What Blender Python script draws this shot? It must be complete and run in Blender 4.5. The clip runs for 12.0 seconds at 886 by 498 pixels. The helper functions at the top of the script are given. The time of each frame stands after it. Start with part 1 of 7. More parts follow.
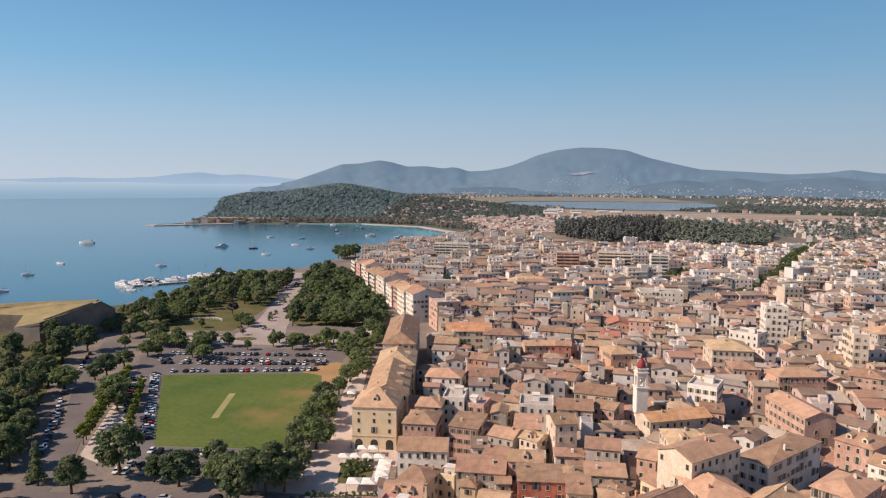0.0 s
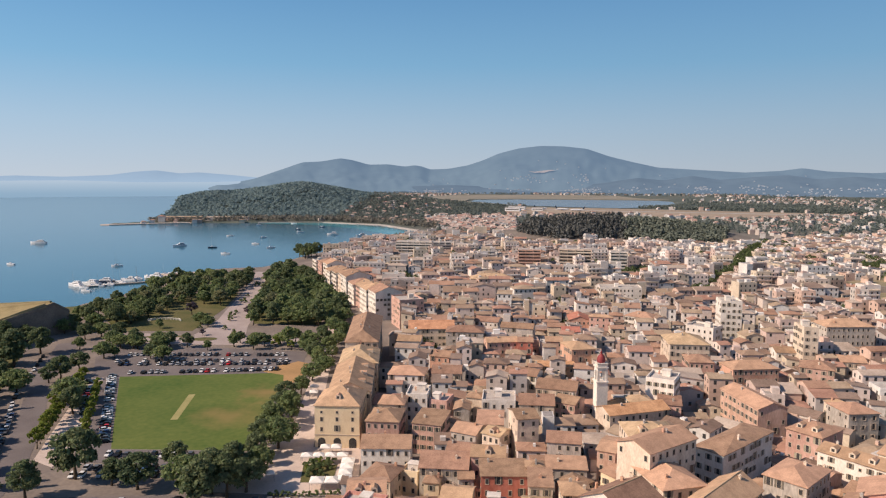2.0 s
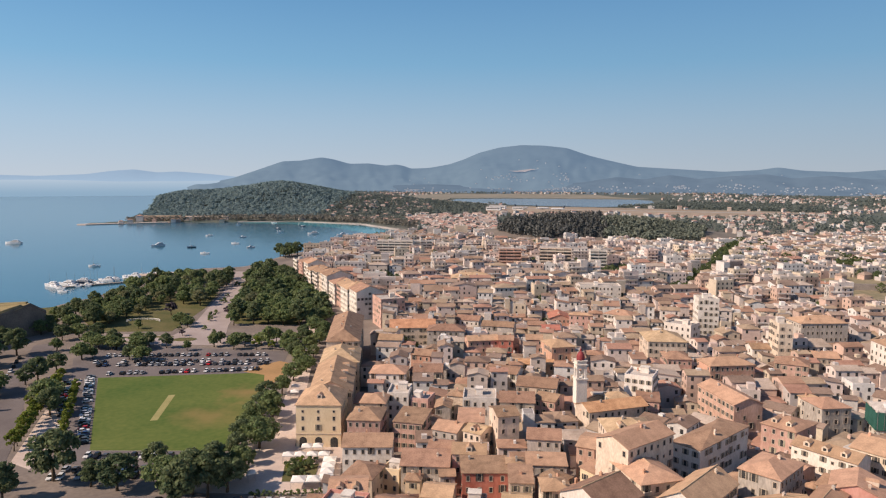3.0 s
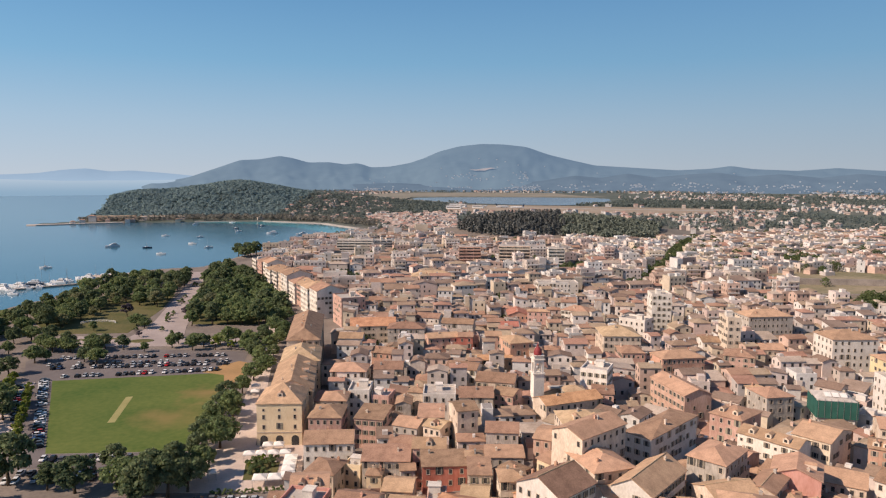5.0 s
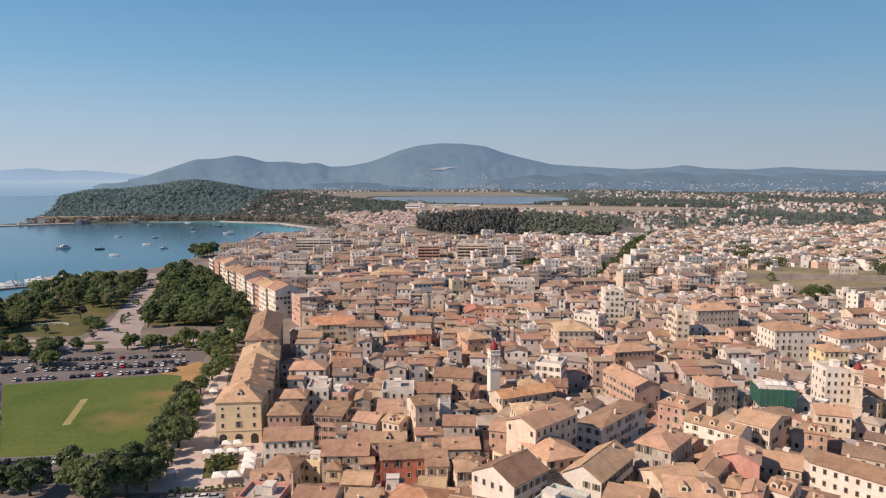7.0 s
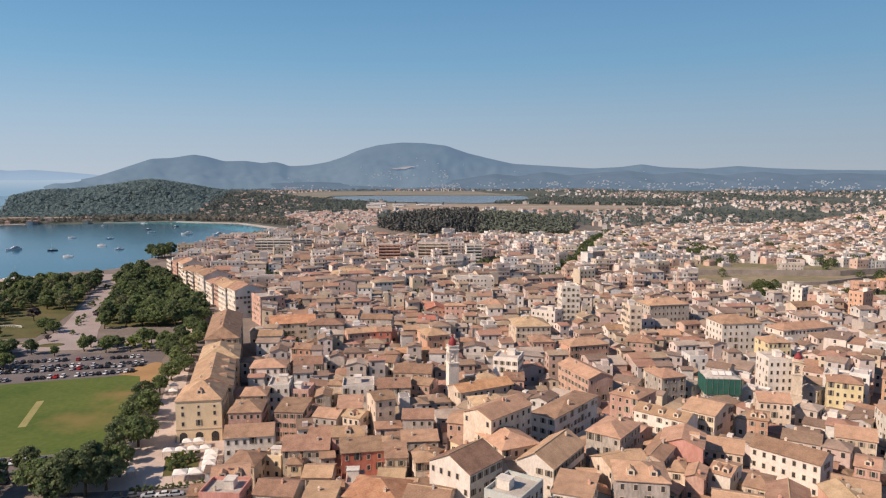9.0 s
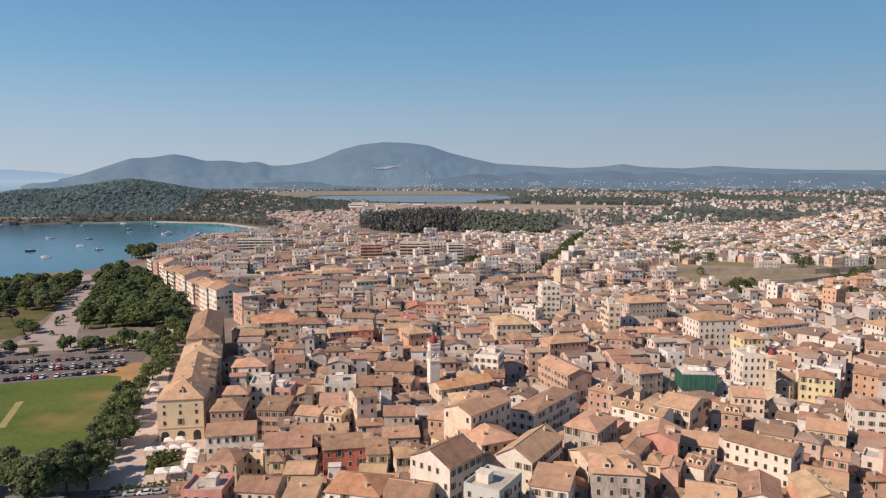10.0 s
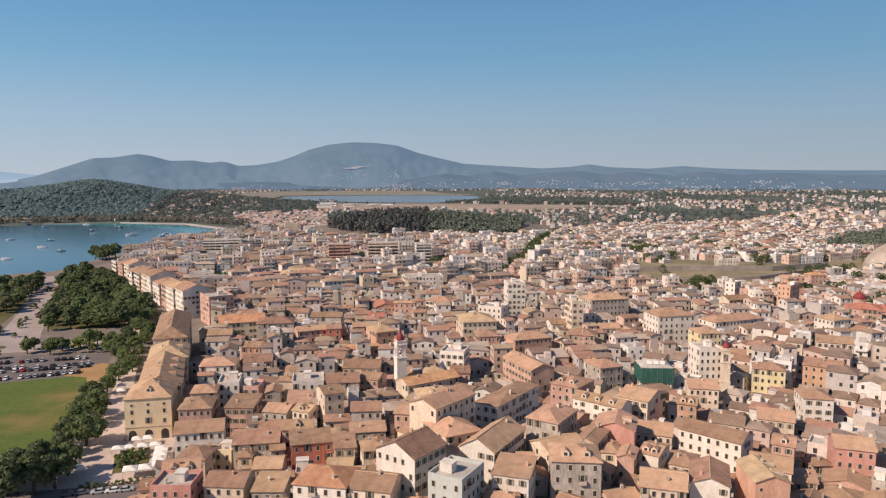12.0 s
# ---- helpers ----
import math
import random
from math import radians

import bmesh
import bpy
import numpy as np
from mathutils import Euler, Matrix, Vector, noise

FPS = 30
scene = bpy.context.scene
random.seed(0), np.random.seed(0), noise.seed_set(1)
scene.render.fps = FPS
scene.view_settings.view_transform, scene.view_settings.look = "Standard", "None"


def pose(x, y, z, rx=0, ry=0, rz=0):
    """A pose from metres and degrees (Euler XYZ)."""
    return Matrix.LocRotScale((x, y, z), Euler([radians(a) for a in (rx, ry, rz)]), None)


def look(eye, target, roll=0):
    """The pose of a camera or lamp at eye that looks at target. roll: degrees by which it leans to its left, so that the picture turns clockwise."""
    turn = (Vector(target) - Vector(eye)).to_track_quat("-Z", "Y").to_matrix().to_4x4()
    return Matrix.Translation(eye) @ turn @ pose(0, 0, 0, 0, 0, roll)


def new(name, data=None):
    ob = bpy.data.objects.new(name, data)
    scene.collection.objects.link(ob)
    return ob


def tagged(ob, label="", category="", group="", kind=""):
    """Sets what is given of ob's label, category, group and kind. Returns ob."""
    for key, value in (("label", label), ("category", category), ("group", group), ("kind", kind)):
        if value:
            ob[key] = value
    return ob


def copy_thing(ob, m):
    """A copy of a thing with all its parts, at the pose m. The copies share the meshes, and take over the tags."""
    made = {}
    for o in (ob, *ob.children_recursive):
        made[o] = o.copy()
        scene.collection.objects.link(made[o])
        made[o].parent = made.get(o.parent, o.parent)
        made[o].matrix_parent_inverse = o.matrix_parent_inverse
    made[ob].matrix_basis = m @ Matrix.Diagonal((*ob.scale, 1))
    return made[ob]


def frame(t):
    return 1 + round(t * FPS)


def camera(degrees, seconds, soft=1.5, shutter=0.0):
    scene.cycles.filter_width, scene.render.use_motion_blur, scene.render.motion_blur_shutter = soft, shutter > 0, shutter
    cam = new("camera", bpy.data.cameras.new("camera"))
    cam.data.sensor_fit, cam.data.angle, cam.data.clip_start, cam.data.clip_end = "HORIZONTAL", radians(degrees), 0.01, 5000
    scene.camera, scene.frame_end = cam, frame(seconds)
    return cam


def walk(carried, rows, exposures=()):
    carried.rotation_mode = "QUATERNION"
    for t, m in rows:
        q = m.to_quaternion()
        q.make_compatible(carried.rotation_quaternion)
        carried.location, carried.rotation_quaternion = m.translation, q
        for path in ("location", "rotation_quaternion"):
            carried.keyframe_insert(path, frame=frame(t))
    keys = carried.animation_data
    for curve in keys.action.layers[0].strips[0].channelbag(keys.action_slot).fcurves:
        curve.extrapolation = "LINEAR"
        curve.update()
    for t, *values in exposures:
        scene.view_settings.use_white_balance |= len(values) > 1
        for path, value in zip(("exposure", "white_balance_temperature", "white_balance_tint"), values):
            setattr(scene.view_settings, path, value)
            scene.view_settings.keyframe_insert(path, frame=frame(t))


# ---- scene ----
cam = camera(64.2, 12.0, soft=1.2)
PATH = [
    (0, (-0.370, -1.683, 94.544), (-3.366, 197.277, 74.391), 0.256),
    (0.5, (-0.351, -1.650, 94.434), (-0.631, 197.322, 74.177), 0.241),
    (1, (-0.336, -1.783, 94.380), (2.044, 197.162, 74.005), 0.238),
    (1.5, (-0.320, -2.075, 94.371), (4.695, 196.809, 73.872), 0.240),
    (2, (-0.299, -2.514, 94.394), (7.352, 196.273, 73.772), 0.244),
    (2.5, (-0.270, -3.092, 94.440), (10.034, 195.563, 73.700), 0.246),
    (3, (-0.230, -3.796, 94.499), (12.754, 194.690, 73.652), 0.244),
    (3.5, (-0.180, -4.619, 94.565), (15.518, 193.661, 73.621), 0.237),
    (4, (-0.119, -5.547, 94.632), (18.327, 192.487, 73.602), 0.225),
    (4.5, (-0.049, -6.572, 94.695), (21.176, 191.176, 73.591), 0.208),
    (5, (0.028, -7.681, 94.750), (24.055, 189.738, 73.582), 0.187),
    (5.5, (0.111, -8.867, 94.796), (26.954, 188.184, 73.572), 0.163),
    (6, (0.195, -10.117, 94.830), (29.855, 186.524, 73.556), 0.136),
    (6.5, (0.279, -11.423, 94.853), (32.744, 184.770, 73.533), 0.110),
    (7, (0.358, -12.776, 94.864), (35.601, 182.932, 73.501), 0.086),
    (7.5, (0.429, -14.166, 94.865), (38.408, 181.024, 73.459), 0.064),
    (8, (0.490, -15.587, 94.858), (41.148, 179.058, 73.407), 0.047),
    (8.5, (0.538, -17.031, 94.844), (43.803, 177.046, 73.348), 0.035),
    (9, (0.569, -18.492, 94.827), (46.360, 174.999, 73.286), 0.028),
    (9.5, (0.582, -19.965, 94.810), (48.808, 172.929, 73.225), 0.027),
    (10, (0.576, -21.446, 94.796), (51.137, 170.846, 73.174), 0.030),
    (10.5, (0.550, -22.931, 94.789), (53.345, 168.757, 73.141), 0.036),
    (11, (0.505, -24.419, 94.793), (55.431, 166.668, 73.138), 0.042),
    (11.5, (0.443, -25.909, 94.812), (57.404, 164.583, 73.178), 0.044),
    (12, (0.365, -27.403, 94.851), (59.277, 162.503, 73.278), 0.036),
]
walk(cam, [(t, look(eye, target, roll)) for t, eye, target, roll in PATH], [(0.0, 0.20, 6250, 12), (12.0, 0.10, 6250, 12)])

# ---- light ----
world = bpy.data.worlds.new("sky")
scene.world = world
world.use_nodes = True
wn = world.node_tree.nodes
sky = wn.new("ShaderNodeTexSky")
sky.sky_type = "NISHITA"
sky.sun_disc = False
SUN_ELEVATION, SUN_AZIMUTH = radians(38), radians(255)   # azimuth clockwise from +y
sky.sun_elevation, sky.sun_rotation = SUN_ELEVATION, SUN_AZIMUTH
sky.air_density, sky.dust_density, sky.ozone_density = 1.0, 0.35, 4.0
# sea haze that pales the sky towards the horizon
where, split, low, haze_mix, haze = (wn.new("ShaderNode" + k) for k in ("TexCoord", "SeparateXYZ", "MapRange", "Mix", "ValToRGB"))
low.interpolation_type = "SMOOTHSTEP"
low.inputs["From Min"].default_value, low.inputs["From Max"].default_value = 0.0, 0.6
low.inputs["To Min"].default_value, low.inputs["To Max"].default_value = 0.97, 0.0
haze.color_ramp.elements[0].color, haze.color_ramp.elements[1].color = (0.47, 0.53, 0.58, 1), (0.09, 0.30, 0.56, 1)
haze.color_ramp.elements[1].position = 0.3
haze.color_ramp.elements.new(0.07).color = (0.36, 0.49, 0.60, 1)
haze.color_ramp.elements.new(0.15).color = (0.21, 0.42, 0.60, 1)
haze_mix.data_type = "RGBA"
gain = wn.new("ShaderNodeVectorMath")
gain.operation = "SCALE"
gain.inputs["Scale"].default_value = 11.5
wl = world.node_tree.links.new
wl(where.outputs["Generated"], split.inputs[0])
wl(split.outputs["Z"], low.inputs["Value"])
wl(split.outputs["Z"], haze.inputs[0])
wl(haze.outputs[0], gain.inputs[0])
wl(low.outputs[0], haze_mix.inputs[0])
wl(sky.outputs[0], haze_mix.inputs[6])
side = wn.new("ShaderNodeMath")
side.operation = "MULTIPLY_ADD"
side.inputs[1].default_value, side.inputs[2].default_value = -2.4, 11.4
wl(split.outputs["X"], side.inputs[0])
wl(side.outputs[0], gain.inputs["Scale"])
wl(gain.outputs[0], haze_mix.inputs[7])
wl(haze_mix.outputs[2], wn["Background"].inputs[0])
wn["Background"].inputs[1].default_value = 0.08
sun = new("sun", bpy.data.lights.new("sun", "SUN"))
sun.data.energy, sun.data.angle, sun.data.color = 5.0, radians(0.6), (1.0, 0.795, 0.605)
SUN_FROM = Vector((math.sin(SUN_AZIMUTH) * math.cos(SUN_ELEVATION), math.cos(SUN_AZIMUTH) * math.cos(SUN_ELEVATION), math.sin(SUN_ELEVATION)))
sun.matrix_world = look(SUN_FROM * 100, (0, 0, 0))


# ---- materials ----
def surface(name, low, high, scale=0.5, fine=4.0, rough=0.85, bump=0.0, vary=0.0, island=False, stretch=(1, 1, 1), local=False, metal=0.0):
    """A procedural surface: two colours mixed by coarse and fine noise, varied from object to object or island to island."""
    m = bpy.data.materials.new(name)
    m.use_nodes = True
    nt = m.node_tree
    n, link = nt.nodes, nt.links.new
    shader = n["Principled BSDF"]
    coord = n.new("ShaderNodeTexCoord") if local else n.new("ShaderNodeNewGeometry")
    mapping = n.new("ShaderNodeMapping")
    mapping.inputs["Scale"].default_value = stretch
    link(coord.outputs["Object" if local else "Position"], mapping.inputs[0])
    coarse, grain = n.new("ShaderNodeTexNoise"), n.new("ShaderNodeTexNoise")
    coarse.inputs["Scale"].default_value, grain.inputs["Scale"].default_value = scale, fine
    coarse.inputs["Detail"].default_value, grain.inputs["Detail"].default_value = 4, 3
    link(mapping.outputs[0], coarse.inputs["Vector"])
    link(mapping.outputs[0], grain.inputs["Vector"])
    both = n.new("ShaderNodeMath")
    both.operation = "MULTIPLY_ADD"
    both.inputs[1].default_value = 0.45
    link(grain.outputs["Fac"], both.inputs[0])
    half = n.new("ShaderNodeMath")
    half.operation = "MULTIPLY"
    half.inputs[1].default_value = 0.65
    link(coarse.outputs["Fac"], half.inputs[0])
    link(half.outputs[0], both.inputs[2])
    spread = n.new("ShaderNodeMapRange")
    spread.inputs["From Min"].default_value, spread.inputs["From Max"].default_value = 0.36, 0.74
    link(both.outputs[0], spread.inputs["Value"])
    mix = n.new("ShaderNodeMix")
    mix.data_type = "RGBA"
    mix.inputs[6].default_value, mix.inputs[7].default_value = (*low, 1), (*high, 1)
    link(spread.outputs[0], mix.inputs[0])
    colour = mix.outputs[2]
    if vary:
        source = n.new("ShaderNodeNewGeometry" if island else "ShaderNodeObjectInfo")
        value = source.outputs["Random Per Island" if island else "Random"]
        rangev, rangeh = n.new("ShaderNodeMapRange"), n.new("ShaderNodeMapRange")
        rangev.inputs["To Min"].default_value, rangev.inputs["To Max"].default_value = 1 - vary, 1 + vary
        link(value, rangev.inputs["Value"])
        wrap = n.new("ShaderNodeMath")
        wrap.operation = "MULTIPLY"
        wrap.inputs[1].default_value = 7.31
        frac = n.new("ShaderNodeMath")
        frac.operation = "FRACT"
        link(value, wrap.inputs[0])
        link(wrap.outputs[0], frac.inputs[0])
        rangeh.inputs["To Min"].default_value, rangeh.inputs["To Max"].default_value = 0.5 - 0.06 * vary, 0.5 + 0.06 * vary
        link(frac.outputs[0], rangeh.inputs["Value"])
        hsv = n.new("ShaderNodeHueSaturation")
        link(rangev.outputs[0], hsv.inputs["Value"])
        link(rangeh.outputs[0], hsv.inputs["Hue"])
        link(colour, hsv.inputs["Color"])
        colour = hsv.outputs[0]
    link(colour, shader.inputs["Base Color"])
    shader.inputs["Roughness"].default_value = rough
    shader.inputs["Metallic"].default_value = metal
    shader.inputs["Specular IOR Level"].default_value = 0.25
    if bump:
        b = n.new("ShaderNodeBump")
        b.inputs["Strength"].default_value, b.inputs["Distance"].default_value = bump, 0.25
        link(both.outputs[0], b.inputs["Height"])
        link(b.outputs[0], shader.inputs["Normal"])
    return m


WALLS = {
    "cream": surface("plaster_cream", (0.50, 0.39, 0.29), (0.78, 0.66, 0.53), 0.25, 2.0, 0.9, 0.2, 0.12, stretch=(1, 1, 0.55)),
    "ochre": surface("plaster_ochre", (0.70, 0.54, 0.34), (0.84, 0.69, 0.47), 0.25, 2.0, 0.9, 0.1, 0.1, stretch=(1, 1, 0.6)),
    "pink": surface("plaster_pink", (0.42, 0.25, 0.19), (0.70, 0.47, 0.38), 0.25, 2.0, 0.9, 0.2, 0.12, stretch=(1, 1, 0.35)),
    "salmon": surface("plaster_salmon", (0.46, 0.26, 0.17), (0.68, 0.43, 0.31), 0.25, 2.0, 0.9, 0.2, 0.12, stretch=(1, 1, 0.35)),
    "white": surface("plaster_white", (0.60, 0.535, 0.46), (0.84, 0.775, 0.695), 0.25, 2.0, 0.9, 0.15, 0.1, stretch=(1, 1, 0.6)),
    "grey": surface("plaster_grey", (0.28, 0.25, 0.22), (0.60, 0.53, 0.46), 0.25, 2.0, 0.9, 0.25, 0.12, stretch=(1, 1, 0.35)),
    "red": surface("plaster_red", (0.42, 0.13, 0.09), (0.58, 0.23, 0.17), 0.25, 2.0, 0.9, 0.2, 0.05, stretch=(1, 1, 0.35)),
    "coral": surface("plaster_coral", (0.50, 0.23, 0.18), (0.68, 0.37, 0.31), 0.25, 2.0, 0.9, 0.2, 0.05, stretch=(1, 1, 0.35)),
    "yellow": surface("plaster_yellow", (0.60, 0.50, 0.28), (0.76, 0.66, 0.42), 0.25, 2.0, 0.9, 0.2, 0.05, stretch=(1, 1, 0.35)),
    "mint": surface("plaster_mint", (0.40, 0.425, 0.40), (0.53, 0.55, 0.51), 0.25, 2.0, 0.9, 0.2, 0.05, stretch=(1, 1, 0.35)),
}
ROOFS = {
    "tan": surface("tiles_tan", (0.33, 0.208, 0.135), (0.56, 0.36, 0.236), 0.4, 2.6, 0.92, 0.35, 0.16, stretch=(1, 1, 1), local=True),
    "brown": surface("tiles_brown", (0.215, 0.134, 0.089), (0.43, 0.275, 0.182), 0.4, 2.6, 0.92, 0.35, 0.16, stretch=(1, 1, 1), local=True),
    "orange": surface("tiles_orange", (0.34, 0.17, 0.09), (0.64, 0.37, 0.21), 0.4, 2.6, 0.9, 0.35, 0.12, stretch=(1, 1, 1), local=True),
    "gold": surface("tiles_gold", (0.36, 0.25, 0.15), (0.62, 0.45, 0.285), 0.4, 2.6, 0.9, 0.35, 0.1, stretch=(1, 1, 1), local=True),
    "red": surface("tiles_red", (0.34, 0.13, 0.09), (0.50, 0.225, 0.155), 0.4, 2.6, 0.9, 0.35, 0.1, stretch=(1, 1, 1), local=True),
    "flat": surface("roof_screed", (0.34, 0.30, 0.26), (0.56, 0.51, 0.46), 0.3, 2.5, 0.9, 0.2, 0.15),
}


def palette(m, colours):
    """Tints a pale surface island by island, each with one of the colours."""
    n, link = m.node_tree.nodes, m.node_tree.links.new
    bsdf = n["Principled BSDF"]
    old = bsdf.inputs["Base Color"].links[0].from_socket
    geo, ramp, mix = n.new("ShaderNodeNewGeometry"), n.new("ShaderNodeValToRGB"), n.new("ShaderNodeMix")
    ramp.color_ramp.interpolation = "CONSTANT"
    stops = ramp.color_ramp.elements
    stops[0].color = (*colours[0], 1)
    stops[1].position, stops[1].color = 1 / len(colours), (*colours[1], 1)
    for k, c in enumerate(colours[2:], 2):
        stops.new(k / len(colours)).color = (*c, 1)
    mix.data_type, mix.blend_type = "RGBA", "MULTIPLY"
    mix.inputs[0].default_value = 1.0
    link(geo.outputs["Random Per Island"], ramp.inputs[0])
    link(old, mix.inputs[6])
    link(ramp.outputs[0], mix.inputs[7])
    link(mix.outputs[2], bsdf.inputs["Base Color"])
    return m


# distant wall and roof palettes, muted in colour to suggest haze
SUBURB_WALL = palette(surface("plaster_suburb", (0.72, 0.72, 0.72), (1, 1, 1), 0.05, 0.6, 0.9, 0.0, 0.12, island=True),
                      [(0.62, 0.59, 0.56), (0.70, 0.68, 0.65), (0.58, 0.50, 0.44), (0.60, 0.47, 0.40), (0.66, 0.63, 0.60), (0.50, 0.47, 0.45)])
FAR_WALL = palette(surface("plaster_far", (0.66, 0.65, 0.64), (1, 1, 1), 0.08, 0.9, 0.9, 0.0, 0.1, island=True),
                   [(0.72, 0.62, 0.54), (0.82, 0.78, 0.73), (0.70, 0.55, 0.49), (0.72, 0.61, 0.47), (0.83, 0.80, 0.76), (0.66, 0.48, 0.39), (0.56, 0.51, 0.48), (0.78, 0.70, 0.63), (0.74, 0.63, 0.57)])
FLAT_ROOF = surface("flat_roof_far", (0.30, 0.27, 0.25), (0.56, 0.52, 0.48), 0.08, 0.8, 0.9, 0.0, 0.3, island=True)
FAR_ROOF = palette(surface("tiles_far", (0.58, 0.56, 0.54), (1, 1, 1), 0.12, 1.1, 0.9, 0.0, 0.14, island=True),
                   [(0.43, 0.305, 0.22), (0.33, 0.23, 0.175), (0.48, 0.365, 0.26), (0.46, 0.285, 0.20), (0.42, 0.315, 0.25), (0.30, 0.22, 0.175), (0.50, 0.41, 0.34), (0.43, 0.25, 0.185)])
SUBURB_ROOF = palette(surface("tiles_suburb", (0.62, 0.60, 0.60), (1, 1, 1), 0.05, 0.6, 0.9, 0.0, 0.14, island=True),
                      [(0.46, 0.31, 0.26), (0.50, 0.36, 0.30), (0.48, 0.38, 0.33), (0.44, 0.27, 0.225), (0.42, 0.35, 0.31), (0.54, 0.42, 0.36)])
PANE = surface("window_dark", (0.03, 0.031, 0.034), (0.085, 0.082, 0.078), 1.0, 6.0, 0.25)
SHUTTER = surface("shutter_paint", (0.15, 0.135, 0.105), (0.30, 0.265, 0.205), 1.0, 8.0, 0.7, 0.0, 0.5)
STONE_TRIM = surface("stone_trim", (0.44, 0.36, 0.28), (0.62, 0.52, 0.42), 0.8, 6.0, 0.9)
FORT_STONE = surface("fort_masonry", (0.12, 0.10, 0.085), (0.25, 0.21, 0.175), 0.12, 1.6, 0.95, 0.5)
RAMPART_STONE = surface("rampart_stone", (0.20, 0.17, 0.15), (0.36, 0.31, 0.27), 0.15, 1.5, 0.95, 0.4)
FORT_GRASS = surface("fort_grass", (0.22, 0.175, 0.09), (0.36, 0.29, 0.15), 0.12, 1.5, 0.95, 0.3)
PLAZA = surface("plaza_paving", (0.46, 0.37, 0.31), (0.64, 0.53, 0.46), 0.08, 1.2, 0.85, 0.1)
PATH_GRAVEL = surface("promenade_gravel", (0.31, 0.255, 0.235), (0.44, 0.37, 0.345), 0.06, 1.5, 0.95, 0.1)
ASPHALT = surface("asphalt", (0.125, 0.108, 0.106), (0.205, 0.178, 0.17), 0.07, 2.0, 0.9, 0.1)
PITCH = surface("pitch_turf", (0.26, 0.24, 0.09), (0.38, 0.34, 0.15), 0.1, 1.5, 0.95, 0.1)
LAWN = surface("lawn_grass", (0.060, 0.108, 0.018), (0.142, 0.165, 0.040), 0.03, 0.45, 0.95, 0.1)
DRY_EARTH = surface("bare_earth", (0.30, 0.19, 0.085), (0.45, 0.27, 0.125), 0.07, 0.8, 0.95, 0.2)
ASPHALT_PALE = surface("airstrip_concrete", (0.30, 0.28, 0.25), (0.42, 0.39, 0.35), 0.02, 0.2, 0.9)
BEACH = surface("beach_sand", (0.34, 0.31, 0.275), (0.48, 0.44, 0.40), 0.03, 0.4, 0.95)
FIELD_EARTH = surface("field_earth", (0.26, 0.205, 0.15), (0.38, 0.31, 0.24), 0.006, 0.05, 0.95)
MARSH_GROUND = surface("marsh_ground", (0.19, 0.18, 0.14), (0.29, 0.26, 0.21), 0.006, 0.03, 0.95)
MEADOW_GROUND = surface("meadow_ground", (0.15, 0.145, 0.07), (0.36, 0.29, 0.20), 0.022, 0.25, 0.95, 0.2)


def wear(m, centre, reach, colour):
    """A patch of worn, dry turf with a ragged edge."""
    n, link = m.node_tree.nodes, m.node_tree.links.new
    bsdf = n["Principled BSDF"]
    old = bsdf.inputs["Base Color"].links[0].from_socket
    geo, gap, tex, add, span, mix = (n.new("ShaderNode" + k) for k in ("NewGeometry", "VectorMath", "TexNoise", "Math", "MapRange", "Mix"))
    gap.operation, add.operation, mix.data_type = "DISTANCE", "MULTIPLY_ADD", "RGBA"
    gap.inputs[1].default_value = centre
    tex.inputs["Scale"].default_value, tex.inputs["Detail"].default_value = 0.09, 7
    link(geo.outputs["Position"], gap.inputs[0])
    link(geo.outputs["Position"], tex.inputs["Vector"])
    link(tex.outputs["Fac"], add.inputs[0])
    add.inputs[1].default_value = reach * 3.2
    link(gap.outputs["Value"], add.inputs[2])
    span.inputs["From Min"].default_value, span.inputs["From Max"].default_value = reach * 1.5, reach * 3.0
    span.inputs["To Min"].default_value, span.inputs["To Max"].default_value = 0.75, 0.0
    link(add.outputs[0], span.inputs["Value"])
    link(span.outputs[0], mix.inputs[0])
    link(old, mix.inputs[6])
    mix.inputs[7].default_value = (*colour, 1)
    link(mix.outputs[2], bsdf.inputs["Base Color"])


wear(LAWN, (-73, 270, 0), 13, (0.24, 0.18, 0.065))
wear(LAWN, (-66, 300, 0), 9, (0.30, 0.19, 0.08))
SCRUB = surface("park_grass", (0.06, 0.075, 0.02), (0.17, 0.14, 0.06), 0.06, 0.9, 0.95, 0.2)
KERB = surface("kerb_stone", (0.45, 0.40, 0.35), (0.58, 0.52, 0.46), 0.5, 4.0, 0.9)
BARK = surface("bark", (0.06, 0.045, 0.03), (0.13, 0.10, 0.07), 1.5, 9.0, 0.95, 0.4)
LEAF_DARK = surface("leaves_dark", (0.095, 0.135, 0.068), (0.225, 0.262, 0.125), 0.05, 1.2, 0.7, 0.0, 0.35, island=True)
LEAF_MID = surface("leaves_green", (0.115, 0.165, 0.068), (0.27, 0.315, 0.13), 0.05, 1.2, 0.7, 0.0, 0.35, island=True)
LEAF_OLIVE = surface("leaves_olive", (0.15, 0.165, 0.085), (0.31, 0.31, 0.16), 0.05, 1.2, 0.7, 0.0, 0.35, island=True)
LEAF_TOWN = surface("leaves_town", (0.07, 0.10, 0.045), (0.16, 0.195, 0.075), 0.08, 2.0, 0.8, 0.0, 0.4, island=True)
LEAF_LIGHT = surface("leaves_lime", (0.15, 0.19, 0.03), (0.29, 0.33, 0.07), 0.3, 2.0, 0.7, 0.0, 0.3, island=True)
